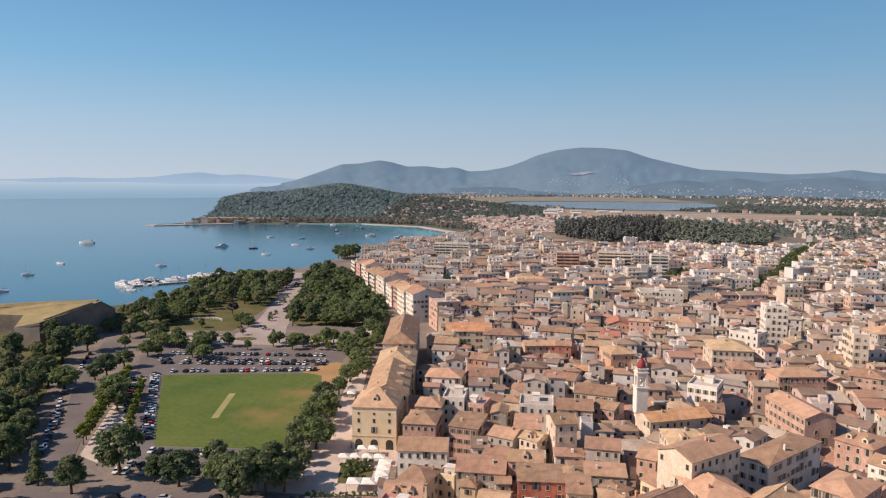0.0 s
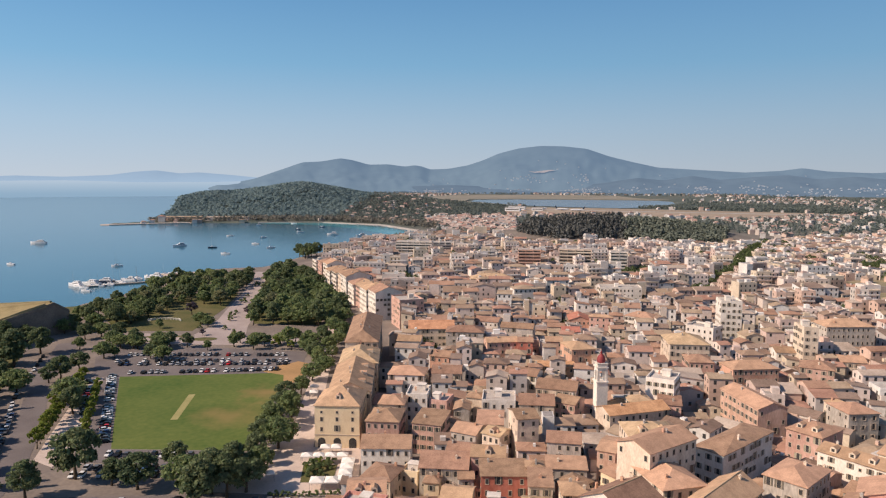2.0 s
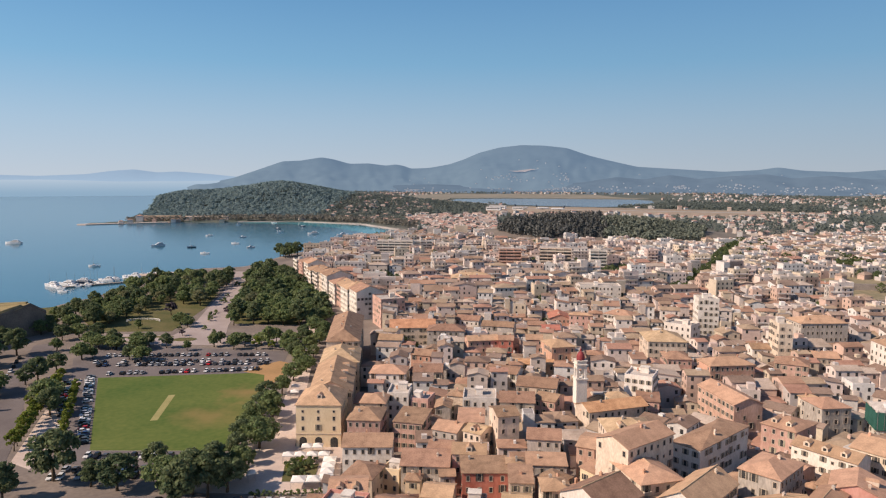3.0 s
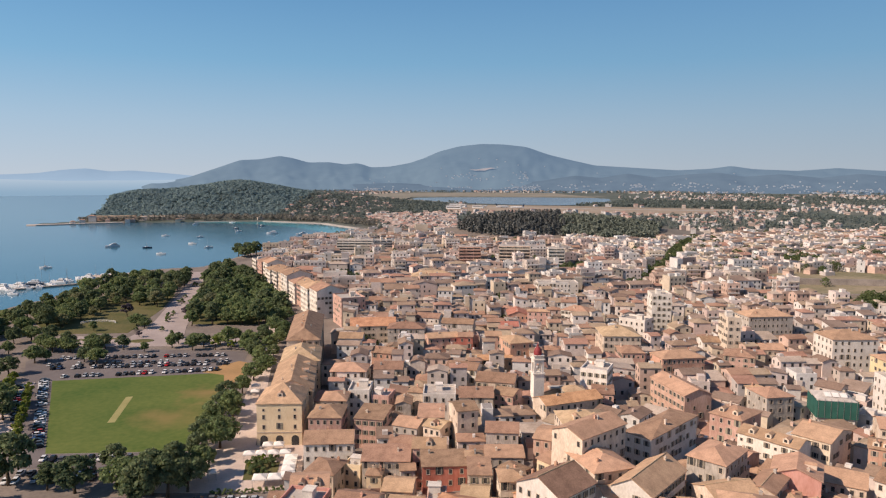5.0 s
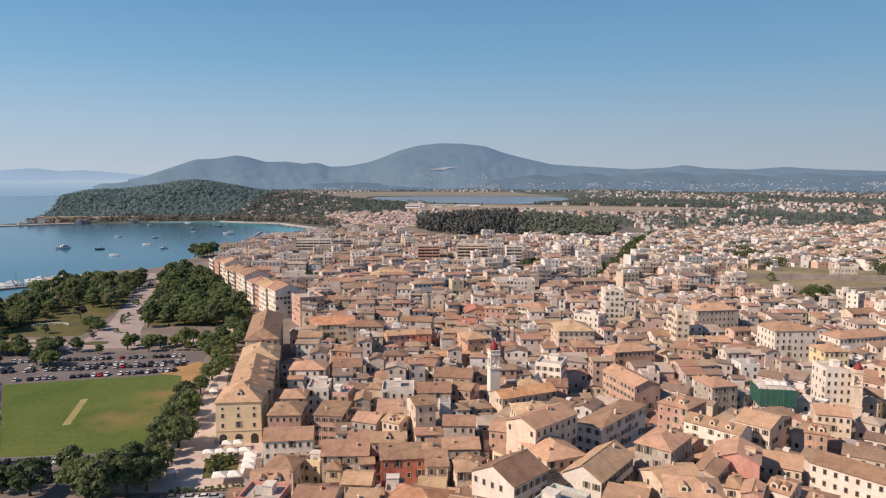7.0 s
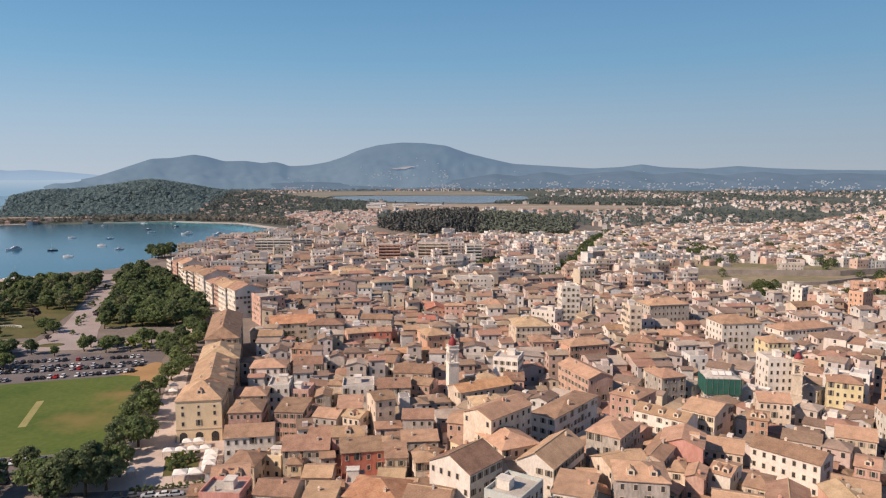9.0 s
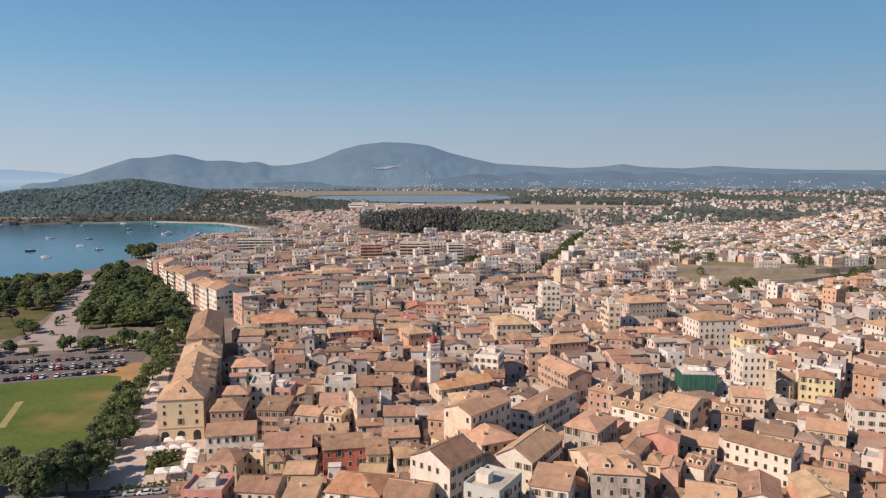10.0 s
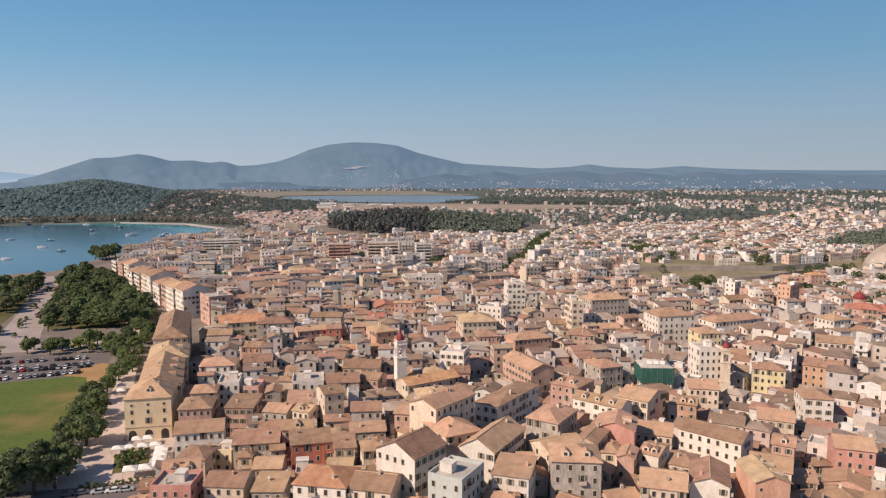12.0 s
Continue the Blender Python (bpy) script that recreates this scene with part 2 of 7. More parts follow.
LEAF_GREY = surface("leaves_mauve", (0.09, 0.075, 0.085), (0.16, 0.13, 0.15), 0.3, 2.0, 0.8, 0.0, 0.25, island=True)
# headland green is lightened and blued in the colour to stand for haze
HEADLAND_LEAF_HAZED = surface("headland_foliage_hazed", (0.17, 0.245, 0.255), (0.25, 0.325, 0.32), 0.008, 0.05, 0.9, 0.0, 0.06, island=True)
SHORE_LEAF = surface("shore_foliage", (0.19, 0.185, 0.16), (0.28, 0.265, 0.22), 0.02, 0.2, 0.9, 0.0, 0.15, island=True)
# leaf colour greyed and paled in place of haze on distant trees
FAR_LEAF_HAZED = surface("far_foliage_hazed", (0.135, 0.168, 0.155), (0.21, 0.235, 0.205), 0.01, 0.1, 0.9, 0.0, 0.2, island=True)


def thin_leaf(m, share=0.45):
    """Lets part of the light through thin leaves."""
    n, link = m.node_tree.nodes, m.node_tree.links.new
    bsdf = n["Principled BSDF"]
    glow, mix = n.new("ShaderNodeBsdfTranslucent"), n.new("ShaderNodeMixShader")
    mix.inputs[0].default_value = share
    link(bsdf.inputs["Base Color"].links[0].from_socket, glow.inputs["Color"])
    link(bsdf.outputs[0], mix.inputs[1])
    link(glow.outputs[0], mix.inputs[2])
    link(mix.outputs[0], n["Material Output"].inputs["Surface"])


for leaf in (LEAF_DARK, LEAF_MID, LEAF_OLIVE, LEAF_TOWN, LEAF_LIGHT, LEAF_GREY, HEADLAND_LEAF_HAZED, SHORE_LEAF, FAR_LEAF_HAZED):
    thin_leaf(leaf)
CANVAS = surface("canvas_white", (0.70, 0.66, 0.60), (0.84, 0.80, 0.75), 0.6, 5.0, 0.8)
RUBBER = surface("rubber", (0.012, 0.012, 0.012), (0.03, 0.03, 0.03), 3.0, 20.0, 0.8)
CAR_GLASS = surface("car_glass", (0.012, 0.014, 0.016), (0.025, 0.028, 0.03), 1.0, 6.0, 0.08)
DOME_RED = surface("dome_paint", (0.20, 0.03, 0.035), (0.30, 0.06, 0.06), 0.6, 4.0, 0.6, 0.1)
NET_GREEN = surface("scaffold_net", (0.022, 0.088, 0.07), (0.045, 0.145, 0.112), 0.4, 5.0, 0.8, 0.3)
HULL = surface("boat_gelcoat", (0.66, 0.66, 0.66), (0.82, 0.82, 0.82), 0.5, 3.0, 0.3)
HULL_BLUE = surface("boat_navy", (0.02, 0.03, 0.06), (0.05, 0.07, 0.11), 0.5, 3.0, 0.3)
WOOD = surface("pier_wood", (0.22, 0.19, 0.16), (0.36, 0.32, 0.28), 0.4, 5.0, 0.9)
METAL_GREY = surface("grey_metal", (0.25, 0.25, 0.25), (0.38, 0.38, 0.38), 1.0, 6.0, 0.5, metal=0.6)


def car_paint(name, c):
    return surface(name, tuple(v * 0.9 for v in c), c, 0.5, 4.0, 0.25)


CAR_PAINTS = [car_paint("car_white", (0.75, 0.75, 0.74)), car_paint("car_black", (0.015, 0.015, 0.018)), car_paint("car_silver", (0.42, 0.43, 0.45)),
              car_paint("car_grey", (0.10, 0.105, 0.115)), car_paint("car_red", (0.45, 0.02, 0.02)), car_paint("car_blue", (0.03, 0.06, 0.16)),
              car_paint("car_yellow", (0.65, 0.42, 0.03))]
CAR_WORDS = ["white", "black", "silver", "dark grey", "red", "blue", "yellow"]


def water_material(name, deep, shallow):
    m = surface(name, deep, shallow, 0.004, 0.02, 0.15)
    nt = m.node_tree
    n, link = nt.nodes, nt.links.new
    b = n["Principled BSDF"]
    b.inputs["Specular IOR Level"].default_value = 0.5
    geo, wave, bump = n.new("ShaderNodeNewGeometry"), n.new("ShaderNodeTexNoise"), n.new("ShaderNodeBump")
    wave.inputs["Scale"].default_value, wave.inputs["Detail"].default_value = 0.12, 5
    link(geo.outputs["Position"], wave.inputs["Vector"])
    link(wave.outputs["Fac"], bump.inputs["Height"])
    bump.inputs["Strength"].default_value, bump.inputs["Distance"].default_value = 0.06, 1.0
    link(bump.outputs[0], b.inputs["Normal"])
    return m


SEA = water_material("sea_water", (0.026, 0.092, 0.142), (0.04, 0.124, 0.178))
SHALLOWS = water_material("shallow_water", (0.03, 0.22, 0.27), (0.05, 0.28, 0.32))
LAGOON = water_material("lagoon_water", (0.17, 0.22, 0.26), (0.22, 0.27, 0.31))


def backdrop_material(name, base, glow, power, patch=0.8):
    """Far distance; the kilometres of lit air before it are put in as emission."""
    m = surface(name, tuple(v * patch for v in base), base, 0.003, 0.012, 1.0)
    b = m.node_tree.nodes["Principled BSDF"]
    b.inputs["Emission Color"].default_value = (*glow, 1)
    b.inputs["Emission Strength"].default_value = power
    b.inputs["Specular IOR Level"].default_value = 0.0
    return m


# blue tint and glow of these ranges stand for haze
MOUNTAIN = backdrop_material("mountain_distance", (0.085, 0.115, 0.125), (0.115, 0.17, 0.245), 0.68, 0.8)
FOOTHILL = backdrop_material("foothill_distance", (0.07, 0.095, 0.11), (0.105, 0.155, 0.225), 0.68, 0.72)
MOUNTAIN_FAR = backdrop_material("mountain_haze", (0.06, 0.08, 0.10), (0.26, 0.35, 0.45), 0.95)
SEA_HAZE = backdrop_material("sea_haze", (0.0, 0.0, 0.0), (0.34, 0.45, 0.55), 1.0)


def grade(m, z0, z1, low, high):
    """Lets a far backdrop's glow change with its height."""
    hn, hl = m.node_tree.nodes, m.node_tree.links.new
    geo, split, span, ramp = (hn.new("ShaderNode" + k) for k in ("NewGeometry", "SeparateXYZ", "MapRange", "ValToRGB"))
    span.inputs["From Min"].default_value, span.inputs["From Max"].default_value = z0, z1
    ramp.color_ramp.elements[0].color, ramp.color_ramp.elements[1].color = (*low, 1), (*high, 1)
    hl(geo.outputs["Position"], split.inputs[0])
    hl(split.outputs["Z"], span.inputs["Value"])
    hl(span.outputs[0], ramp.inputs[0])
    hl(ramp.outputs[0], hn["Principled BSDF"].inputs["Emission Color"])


# haze that changes with height, painted into the backdrops' glow
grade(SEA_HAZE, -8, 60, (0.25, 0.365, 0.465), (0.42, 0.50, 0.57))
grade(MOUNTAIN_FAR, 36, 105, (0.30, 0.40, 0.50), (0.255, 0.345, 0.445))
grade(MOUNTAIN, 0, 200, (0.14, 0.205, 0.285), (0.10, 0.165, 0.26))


# ---- building helpers ----
def mesh_of(name, verts, faces, mats, index=None, smooth=False):
    me = bpy.data.meshes.new(name)
    me.from_pydata([tuple(v) for v in verts], [], [tuple(f) for f in faces])
    for m in mats:
        me.materials.append(m)
    if index is not None:
        me.polygons.foreach_set("material_index", index)
    if smooth:
        me.polygons.foreach_set("use_smooth", [True] * len(me.polygons))
    me.update()
    return me


class Build:
    """Collects boxes, prisms and tubes into one mesh."""

    def __init__(self):
        self.v, self.f, self.i = [], [], []

    def add(self, verts, faces, mat=0, m=None):
        k = len(self.v)
        self.v += [tuple(m @ Vector(p)) for p in verts] if m is not None else [tuple(p) for p in verts]
        self.f += [tuple(k + a for a in f) for f in faces]
        self.i += [mat] * len(faces)
        return self

    def box(self, x0, y0, z0, x1, y1, z1, mat=0, m=None):
        v = [(x0, y0, z0), (x1, y0, z0), (x1, y1, z0), (x0, y1, z0), (x0, y0, z1), (x1, y0, z1), (x1, y1, z1), (x0, y1, z1)]
        return self.add(v, [(3, 2, 1, 0), (4, 5, 6, 7), (0, 1, 5, 4), (1, 2, 6, 5), (2, 3, 7, 6), (3, 0, 4, 7)], mat, m)

    def rings(self, rings, mat=0, m=None, cap=True):
        """A skin over rings of points, all of one length."""
        n = len(rings[0])
        v = [p for r in rings for p in r]
        f = [(a * n + b, a * n + (b + 1) % n, (a + 1) * n + (b + 1) % n, (a + 1) * n + b) for a in range(len(rings) - 1) for b in range(n)]
        if cap:
            f += [tuple(range(n))[::-1], tuple((len(rings) - 1) * n + b for b in range(n))]
        return self.add(v, f, mat, m)

    def lathe(self, profile, sides=16, mat=0, m=None):
        return self.rings([[(r * math.cos(2 * math.pi * k / sides), r * math.sin(2 * math.pi * k / sides), z) for k in range(sides)] for r, z in profile], mat, m)

    def mesh(self, name, *mats, smooth=False):
        return mesh_of(name, self.v, self.f, mats, self.i, smooth)


def part(name, me, parent, label="", m=None):
    ob = new(name, me)
    ob.parent = parent
    if m is not None:
        ob.matrix_basis = m
    if label:
        tagged(ob, label)
    return ob


def thing(name, m, label, category, group="", kind="", data=None):
    ob = new(name, data)
    ob.matrix_basis = m
    return tagged(ob, label, category, group, kind)


def inside(px, py, poly):
    """Which of the points lie in the polygon, as an array."""
    if np.ndim(px) == 0:
        odd = False
        for (x0, y0), (x1, y1) in zip(poly, poly[1:] + poly[:1]):
            if (y0 > py) != (y1 > py) and px < (x1 - x0) * (py - y0) / (y1 - y0) + x0:
                odd = not odd
        return odd
    px, py = np.asarray(px, float), np.asarray(py, float)
    res = np.zeros(px.shape, bool)
    for (x0, y0), (x1, y1) in zip(poly, poly[1:] + poly[:1]):
        with np.errstate(divide="ignore", invalid="ignore"):
            res ^= ((y0 > py) != (y1 > py)) & (px < (x1 - x0) * (py - y0) / (y1 - y0 + 1e-12) + x0)
    return res


def edge_distance(px, py, poly):
    best = np.full(np.shape(px), 1e9)
    for (x0, y0), (x1, y1) in zip(poly, poly[1:] + poly[:1]):
        dx, dy = x1 - x0, y1 - y0
        s = np.clip(((px - x0) * dx + (py - y0) * dy) / (dx * dx + dy * dy), 0, 1)
        best = np.minimum(best, np.hypot(px - x0 - s * dx, py - y0 - s * dy))
    return best


# ---- ground, sea and distance ----
COAST = [(-700, -900), (-480, 250), (-330, 470), (-255, 520), (-232, 600), (-236, 668), (-205, 735), (-176, 775), (-160, 830), (-146, 900), (-88, 1030), (-30, 1105), (2, 1200), (-4, 1313),
         (-73, 1450), (-201, 1532), (-347, 1524), (-491, 1511), (-560, 1480), (-628, 1448), (-645, 1470), (-590, 1560), (-592, 1700), (-625, 1900), (-640, 2200), (-660, 2600), (-850, 3700), (-1200, 5200),
         (6000, 5200), (6000, -900)]
SEA_LEVEL = -8.0


def smooth(a, b, v):
    s = np.clip((v - a) / (b - a), 0, 1)
    return s * s * (3 - 2 * s)


def hill(x, y, cx, cy, rx, ry, h, turn=0.0):
    c, s = math.cos(turn), math.sin(turn)
    u, v = ((x - cx) * c + (y - cy) * s) / rx, (-(x - cx) * s + (y - cy) * c) / ry
    return h * np.exp(-(u * u + v * v) ** 1.3)


def height(x, y):
    """Height of the land, before the shore is cut."""
    x, y = np.asarray(x, float), np.asarray(y, float)
    far = smooth(600, 2200, np.hypot(x, y))
    z = 11 * np.exp(-((x - 66) ** 2 + (y - 152) ** 2) / (2 * 42.0 ** 2)) * smooth(-22, 18, x)
    z = z + hill(x, y, -385, 1960, 250, 230, 55) + hill(x, y, -320, 1930, 65, 90, 9) - hill(x, y, -470, 1880, 45, 80, 5) + hill(x, y, -120, 2150, 260, 280, 24) + hill(x, y, -585, 1830, 95, 130, 15)
    z = z + hill(x, y, 300, 1085, 180, 70, 22)
    # level land of the lagoon and the airfield
    far = far * (1 - smooth(-60, 120, x) * (1 - smooth(1200, 1450, x)) * smooth(1450, 1650, y) * (1 - smooth(3500, 3800, y)))
    z = z + far * (3 * np.sin(x / 170 + 1) * np.sin(y / 230) + 1.5 * np.sin(x / 67) * np.sin(y / 81 + 2))
    # low shores round the bay and beyond the park
    z = z - 5.5 * smooth(1150, 1330, y) * (1 - smooth(1600, 1850, y)) * (1 - smooth(40, 160, x))
    z = z - 5.5 * smooth(705, 780, y) * (1 - smooth(1000, 1200, y)) * (1 - smooth(-100, -55, x))
    az = np.degrees(np.arctan2(x, y))
    z = z + smooth(2600, 4700, np.hypot(x, y)) * 14 * smooth(13, 30, az)
    z = z + hill(x, y, 1060, 930, 170, 110, 24)
    return z


LAGOON_SHORE = [(190, 2640), (300, 2330), (470, 2180), (620, 2110), (760, 2180), (900, 2400), (985, 2660), (960, 2800), (700, 2880), (400, 2900), (230, 2840)]
MARSH = [(60, 2420), (250, 2240), (330, 2290), (180, 2640), (220, 2870), (400, 2920), (700, 2900), (980, 2820), (1060, 2850), (1180, 3350), (700, 3560), (200, 3560), (-20, 3000)]


def land():
    """One sheet, fine near the town and coarse in the distance, that runs under the sea."""
    az = np.radians(np.linspace(-100, 100, 480))
    r = np.concatenate([[0.5], np.geomspace(60, 5400, 300)])
    a, d = np.meshgrid(az, r, indexing="ij")
    x, y = d * np.sin(a), d * np.cos(a) - 40
    z = height(x, y)
    sd = np.where(inside(x, y, COAST), 1, -1) * edge_distance(x, y, COAST)
    z = np.where(sd > 12, z, SEA_LEVEL - 4 + (z - SEA_LEVEL + 4) * smooth(-6, 12, sd))
    lag = np.where(inside(x, y, LAGOON_SHORE), 1, -1) * edge_distance(x, y, LAGOON_SHORE)
    z = z * (1 - smooth(-120, 0, lag)) - 6 * smooth(-30, 30, lag)
    n, k = a.shape
    idx = np.arange(n * k).reshape(n, k)
    faces = np.stack([idx[:-1, :-1], idx[:-1, 1:], idx[1:, 1:], idx[1:, :-1]], -1).reshape(-1, 4)
    return mesh_of("ground", np.stack([x, y, z], -1).reshape(-1, 3).tolist(), faces.tolist(), [GROUND], smooth=True)


def ground_material():
    """Earth and scrub far off, pale paving and street surface in the town."""
    m = surface("ground_surface", (0.15, 0.125, 0.11), (0.27, 0.225, 0.19), 0.05, 0.7, 0.95, 0.1)
    nt = m.node_tree
    n, link = nt.nodes, nt.links.new
    old = n["Principled BSDF"].inputs["Base Color"].links[0].from_socket
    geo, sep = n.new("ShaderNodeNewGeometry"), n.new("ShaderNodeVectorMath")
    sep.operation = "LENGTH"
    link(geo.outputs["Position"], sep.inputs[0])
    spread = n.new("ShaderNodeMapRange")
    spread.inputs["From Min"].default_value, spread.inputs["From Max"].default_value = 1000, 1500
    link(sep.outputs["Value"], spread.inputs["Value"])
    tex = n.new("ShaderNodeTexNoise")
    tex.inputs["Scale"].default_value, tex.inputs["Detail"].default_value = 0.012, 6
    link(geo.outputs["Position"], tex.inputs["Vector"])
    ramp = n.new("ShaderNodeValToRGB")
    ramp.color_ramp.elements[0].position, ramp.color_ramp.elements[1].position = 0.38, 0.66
    # far scrub colours are cooled and lightened to carry the haze
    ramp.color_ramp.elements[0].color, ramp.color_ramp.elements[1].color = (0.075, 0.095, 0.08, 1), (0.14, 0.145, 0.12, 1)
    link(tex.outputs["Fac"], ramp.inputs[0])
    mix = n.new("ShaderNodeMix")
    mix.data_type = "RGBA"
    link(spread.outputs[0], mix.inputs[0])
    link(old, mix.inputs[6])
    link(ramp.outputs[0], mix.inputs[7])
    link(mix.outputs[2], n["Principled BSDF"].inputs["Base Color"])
    return m


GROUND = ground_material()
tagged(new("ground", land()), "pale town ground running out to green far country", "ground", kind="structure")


def sheet(name, poly, z, mat, label, category, thick=0.0, kind="structure", skirt=None):
    """A flat piece of ground with an edge that goes down by its thickness."""
    v = [(x, y, z) for x, y in poly]
    n = len(v)
    f = [tuple(range(n))]
    idx = [0]
    if thick:
        v += [(x, y, z - thick) for x, y in poly]
        f += [(k, k + n, (k + 1) % n + n, (k + 1) % n) for k in range(n)]
        idx += [1 if skirt else 0] * n
    if sum(x0 * y1 - x1 * y0 for (x0, y0), (x1, y1) in zip(poly, poly[1:] + poly[:1])) < 0:
        f = [tuple(reversed(face)) for face in f]
    return tagged(new(name, mesh_of(name, v, f, [mat] + ([skirt] if skirt else []), idx)), label, category, kind=kind)


def disc(cx, cy, rx, ry, n=40, turn=0.0):
    c, s = math.cos(turn), math.sin(turn)
    return [(cx + c * rx * math.cos(q) - s * ry * math.sin(q), cy + s * rx * math.cos(q) + c * ry * math.sin(q)) for q in (2 * math.pi * k / n for k in range(n))]


sheet("water", [(-5400, -1500), (800, -1500), (800, 5200), (-5400, 5200)], SEA_LEVEL, SEA, "calm blue sea with light ripples", "sea")
sheet("lagoon", [(x + (690 - x) * 0.02, y + (2800 - y) * 0.02) for x, y in LAGOON_SHORE], -1.2, LAGOON, "pale blue-grey shallow lagoon beside the airfield", "lagoon")
sheet("shallow_water", [(-150, 1500), (-60, 1400), (-10, 1290), (-6, 1190), (-40, 1160), (-60, 1250), (-120, 1370), (-220, 1470), (-330, 1500), (-320, 1530), (-200, 1540)], SEA_LEVEL + 0.05, SHALLOWS, "turquoise shallow water along the beach", "sea")
sheet("marsh", MARSH, 0.5, MARSH_GROUND, "flat pale marsh round the lagoon", "marsh", 4)
RUNWAY = [(228, 1740), (439, 1780), (584, 1630), (734, 1530), (930, 1640), (1130, 1700), (1000, 1830), (600, 2050), (300, 2150), (250, 2080)]
sheet("airfield", RUNWAY, 0.6, FIELD_EARTH, "dry grass field round the airstrip", "grass", 4)
sheet("runway", [(300, 1985), (1040, 1690), (1052, 1716), (312, 2015)], 0.7, ASPHALT_PALE, "long pale concrete airstrip in dry grass", "runway", 1)

# far ranges: (azimuth, elevation) of their skylines, in degrees
RANGE = [(-23, -2.4), (-19, -1.5), (-16, -0.95), (-12.8, -0.31), (-10.6, 0.45), (-9.0, 1.02), (-7.6, 1.08), (-6.0, 1.36), (-5.0, 1.2), (-3.8, 0.86), (-2.2, 0.9), (-0.9, 0.72), (-0.1, 0.84), (0.5, 0.74), (1.1, 0.5), (2.6, 0.56), (4.2, 0.85),
         (5.4, 1.25), (6.6, 1.78), (8.2, 2.2), (10.0, 2.4), (11.8, 2.36), (13.6, 2.16), (15.3, 1.57), (17.0, 1.15), (19.0, 0.7), (21.5, 0.55), (25.2, 0.33), (27.6, 0.45), (29.0, 0.66), (30.6, 0.42), (33.5, 0.3), (36.0, 0.5),
         (38.5, 0.32), (42, 0.2), (47, 0.16), (55, 0.2), (70, 0.2)]
RANGE_FAR = [(-60, -0.3), (-38, -0.28), (-32, -0.25), (-29, -0.1), (-26, -0.18), (-23, -0.05), (-21.3, 0.2), (-19.8, 0.32), (-18.2, 0.1), (-16.8, 0.18), (-14.5, 0.0), (-12.5, -0.2), (-8, -0.3)]


def ridge(skyline):
    """Azimuths and smoothed crest elevations of a skyline."""
    az = np.arange(skyline[0][0], skyline[-1][0], 0.12)
    el = np.interp(az, [s[0] for s in skyline], [s[1] for s in skyline])
    kernel = np.exp(-np.linspace(-2, 2, 9) ** 2)
    return az, np.convolve(np.pad(el, 4, mode="edge"), kernel / kernel.sum(), "valid")


ROUGH = 32


def slope_height(crest, az, s, rough, foot=-12.0):
    """Height on a mountain's face, s from its foot (0) to its crest (1)."""
    p = (math.sin(radians(az)) * 12, math.cos(radians(az)) * 12, s * 2.0)
    spur = noise.noise(p) + 0.5 * noise.noise((p[0] * 2.7, p[1] * 2.7, p[2] * 2.3)) + 0.25 * noise.noise((p[0] * 7, p[1] * 7, p[2] * 4))
    return foot + (crest - foot) * s ** 1.25 + spur * rough * math.sin(math.pi * s)


def mountains(name, skyline, dist, depth, mat, label, rough, foot=-12.0):
    """A ridge with slopes and spurs under its skyline."""
    az, el = ridge(skyline)
    crest = 94.6 + np.tan(np.radians(el)) * dist
    rows, n = 30, len(az)
    verts = []
    for j in range(rows):
        s = j / (rows - 1)
        d = dist - depth * (1 - s)
        verts += [(d * math.sin(radians(q)), d * math.cos(radians(q)), slope_height(crest[k], q, s, rough, foot)) for k, q in enumerate(az)]
    faces = [(j * n + k, j * n + k + 1, (j + 1) * n + k + 1, (j + 1) * n + k) for j in range(rows - 1) for k in range(n - 1)]
    return tagged(new(name, mesh_of(name, verts, faces, [mat], smooth=True)), label, "mountain", kind="structure")


FOOTHILLS = [(-6, -1.6), (-2, -1.0), (0.5, -0.8), (3, -0.75), (6, -0.85), (9, -0.8), (12, -0.85), (15, -0.5), (17.5, -0.1), (19.5, -0.28), (21.5, 0.08), (23.5, -0.22), (26, 0.02), (28.2, 0.16), (30, -0.14), (32.4, 0.06), (35, -0.2), (37.4, 0.1), (40, -0.16), (43, 0.0), (47, -0.2), (52, -0.1), (60, -0.25), (70, -0.2)]
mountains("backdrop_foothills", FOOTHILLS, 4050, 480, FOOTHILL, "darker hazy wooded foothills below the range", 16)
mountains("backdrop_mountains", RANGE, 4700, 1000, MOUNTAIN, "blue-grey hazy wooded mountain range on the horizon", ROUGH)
# bare earth whose glow stands for the haze before it
QUARRY = backdrop_material("quarry_earth_haze", (0.16, 0.145, 0.14), (0.27, 0.27, 0.30), 0.7)
scar = [(9.0, 0.478), (9.6, 0.465), (9.9, 0.474), (10.3, 0.460), (10.8, 0.470), (11.2, 0.488), (10.8, 0.506), (10.4, 0.50), (10.0, 0.515), (9.6, 0.494)]


def quarry():
    """A bare patch on the mountain's face."""
    az, el = ridge(RANGE)
    pts = []
    for a, s0 in scar + [(10.2, 0.483)]:
        d = 4700 - 1000 * (1 - s0) - 14
        crest = 94.6 + math.tan(radians(float(np.interp(a, az, el)))) * 4700
        pts.append((d * math.sin(radians(a)), d * math.cos(radians(a)), slope_height(crest, a, s0, ROUGH) + 5))
    n = len(scar)
    tagged(new("backdrop_quarry", mesh_of("backdrop_quarry", pts, [(k, (k + 1) % n, n) for k in range(n)], [QUARRY])), "pale bare quarry on the mountain slope", "quarry", kind="structure")


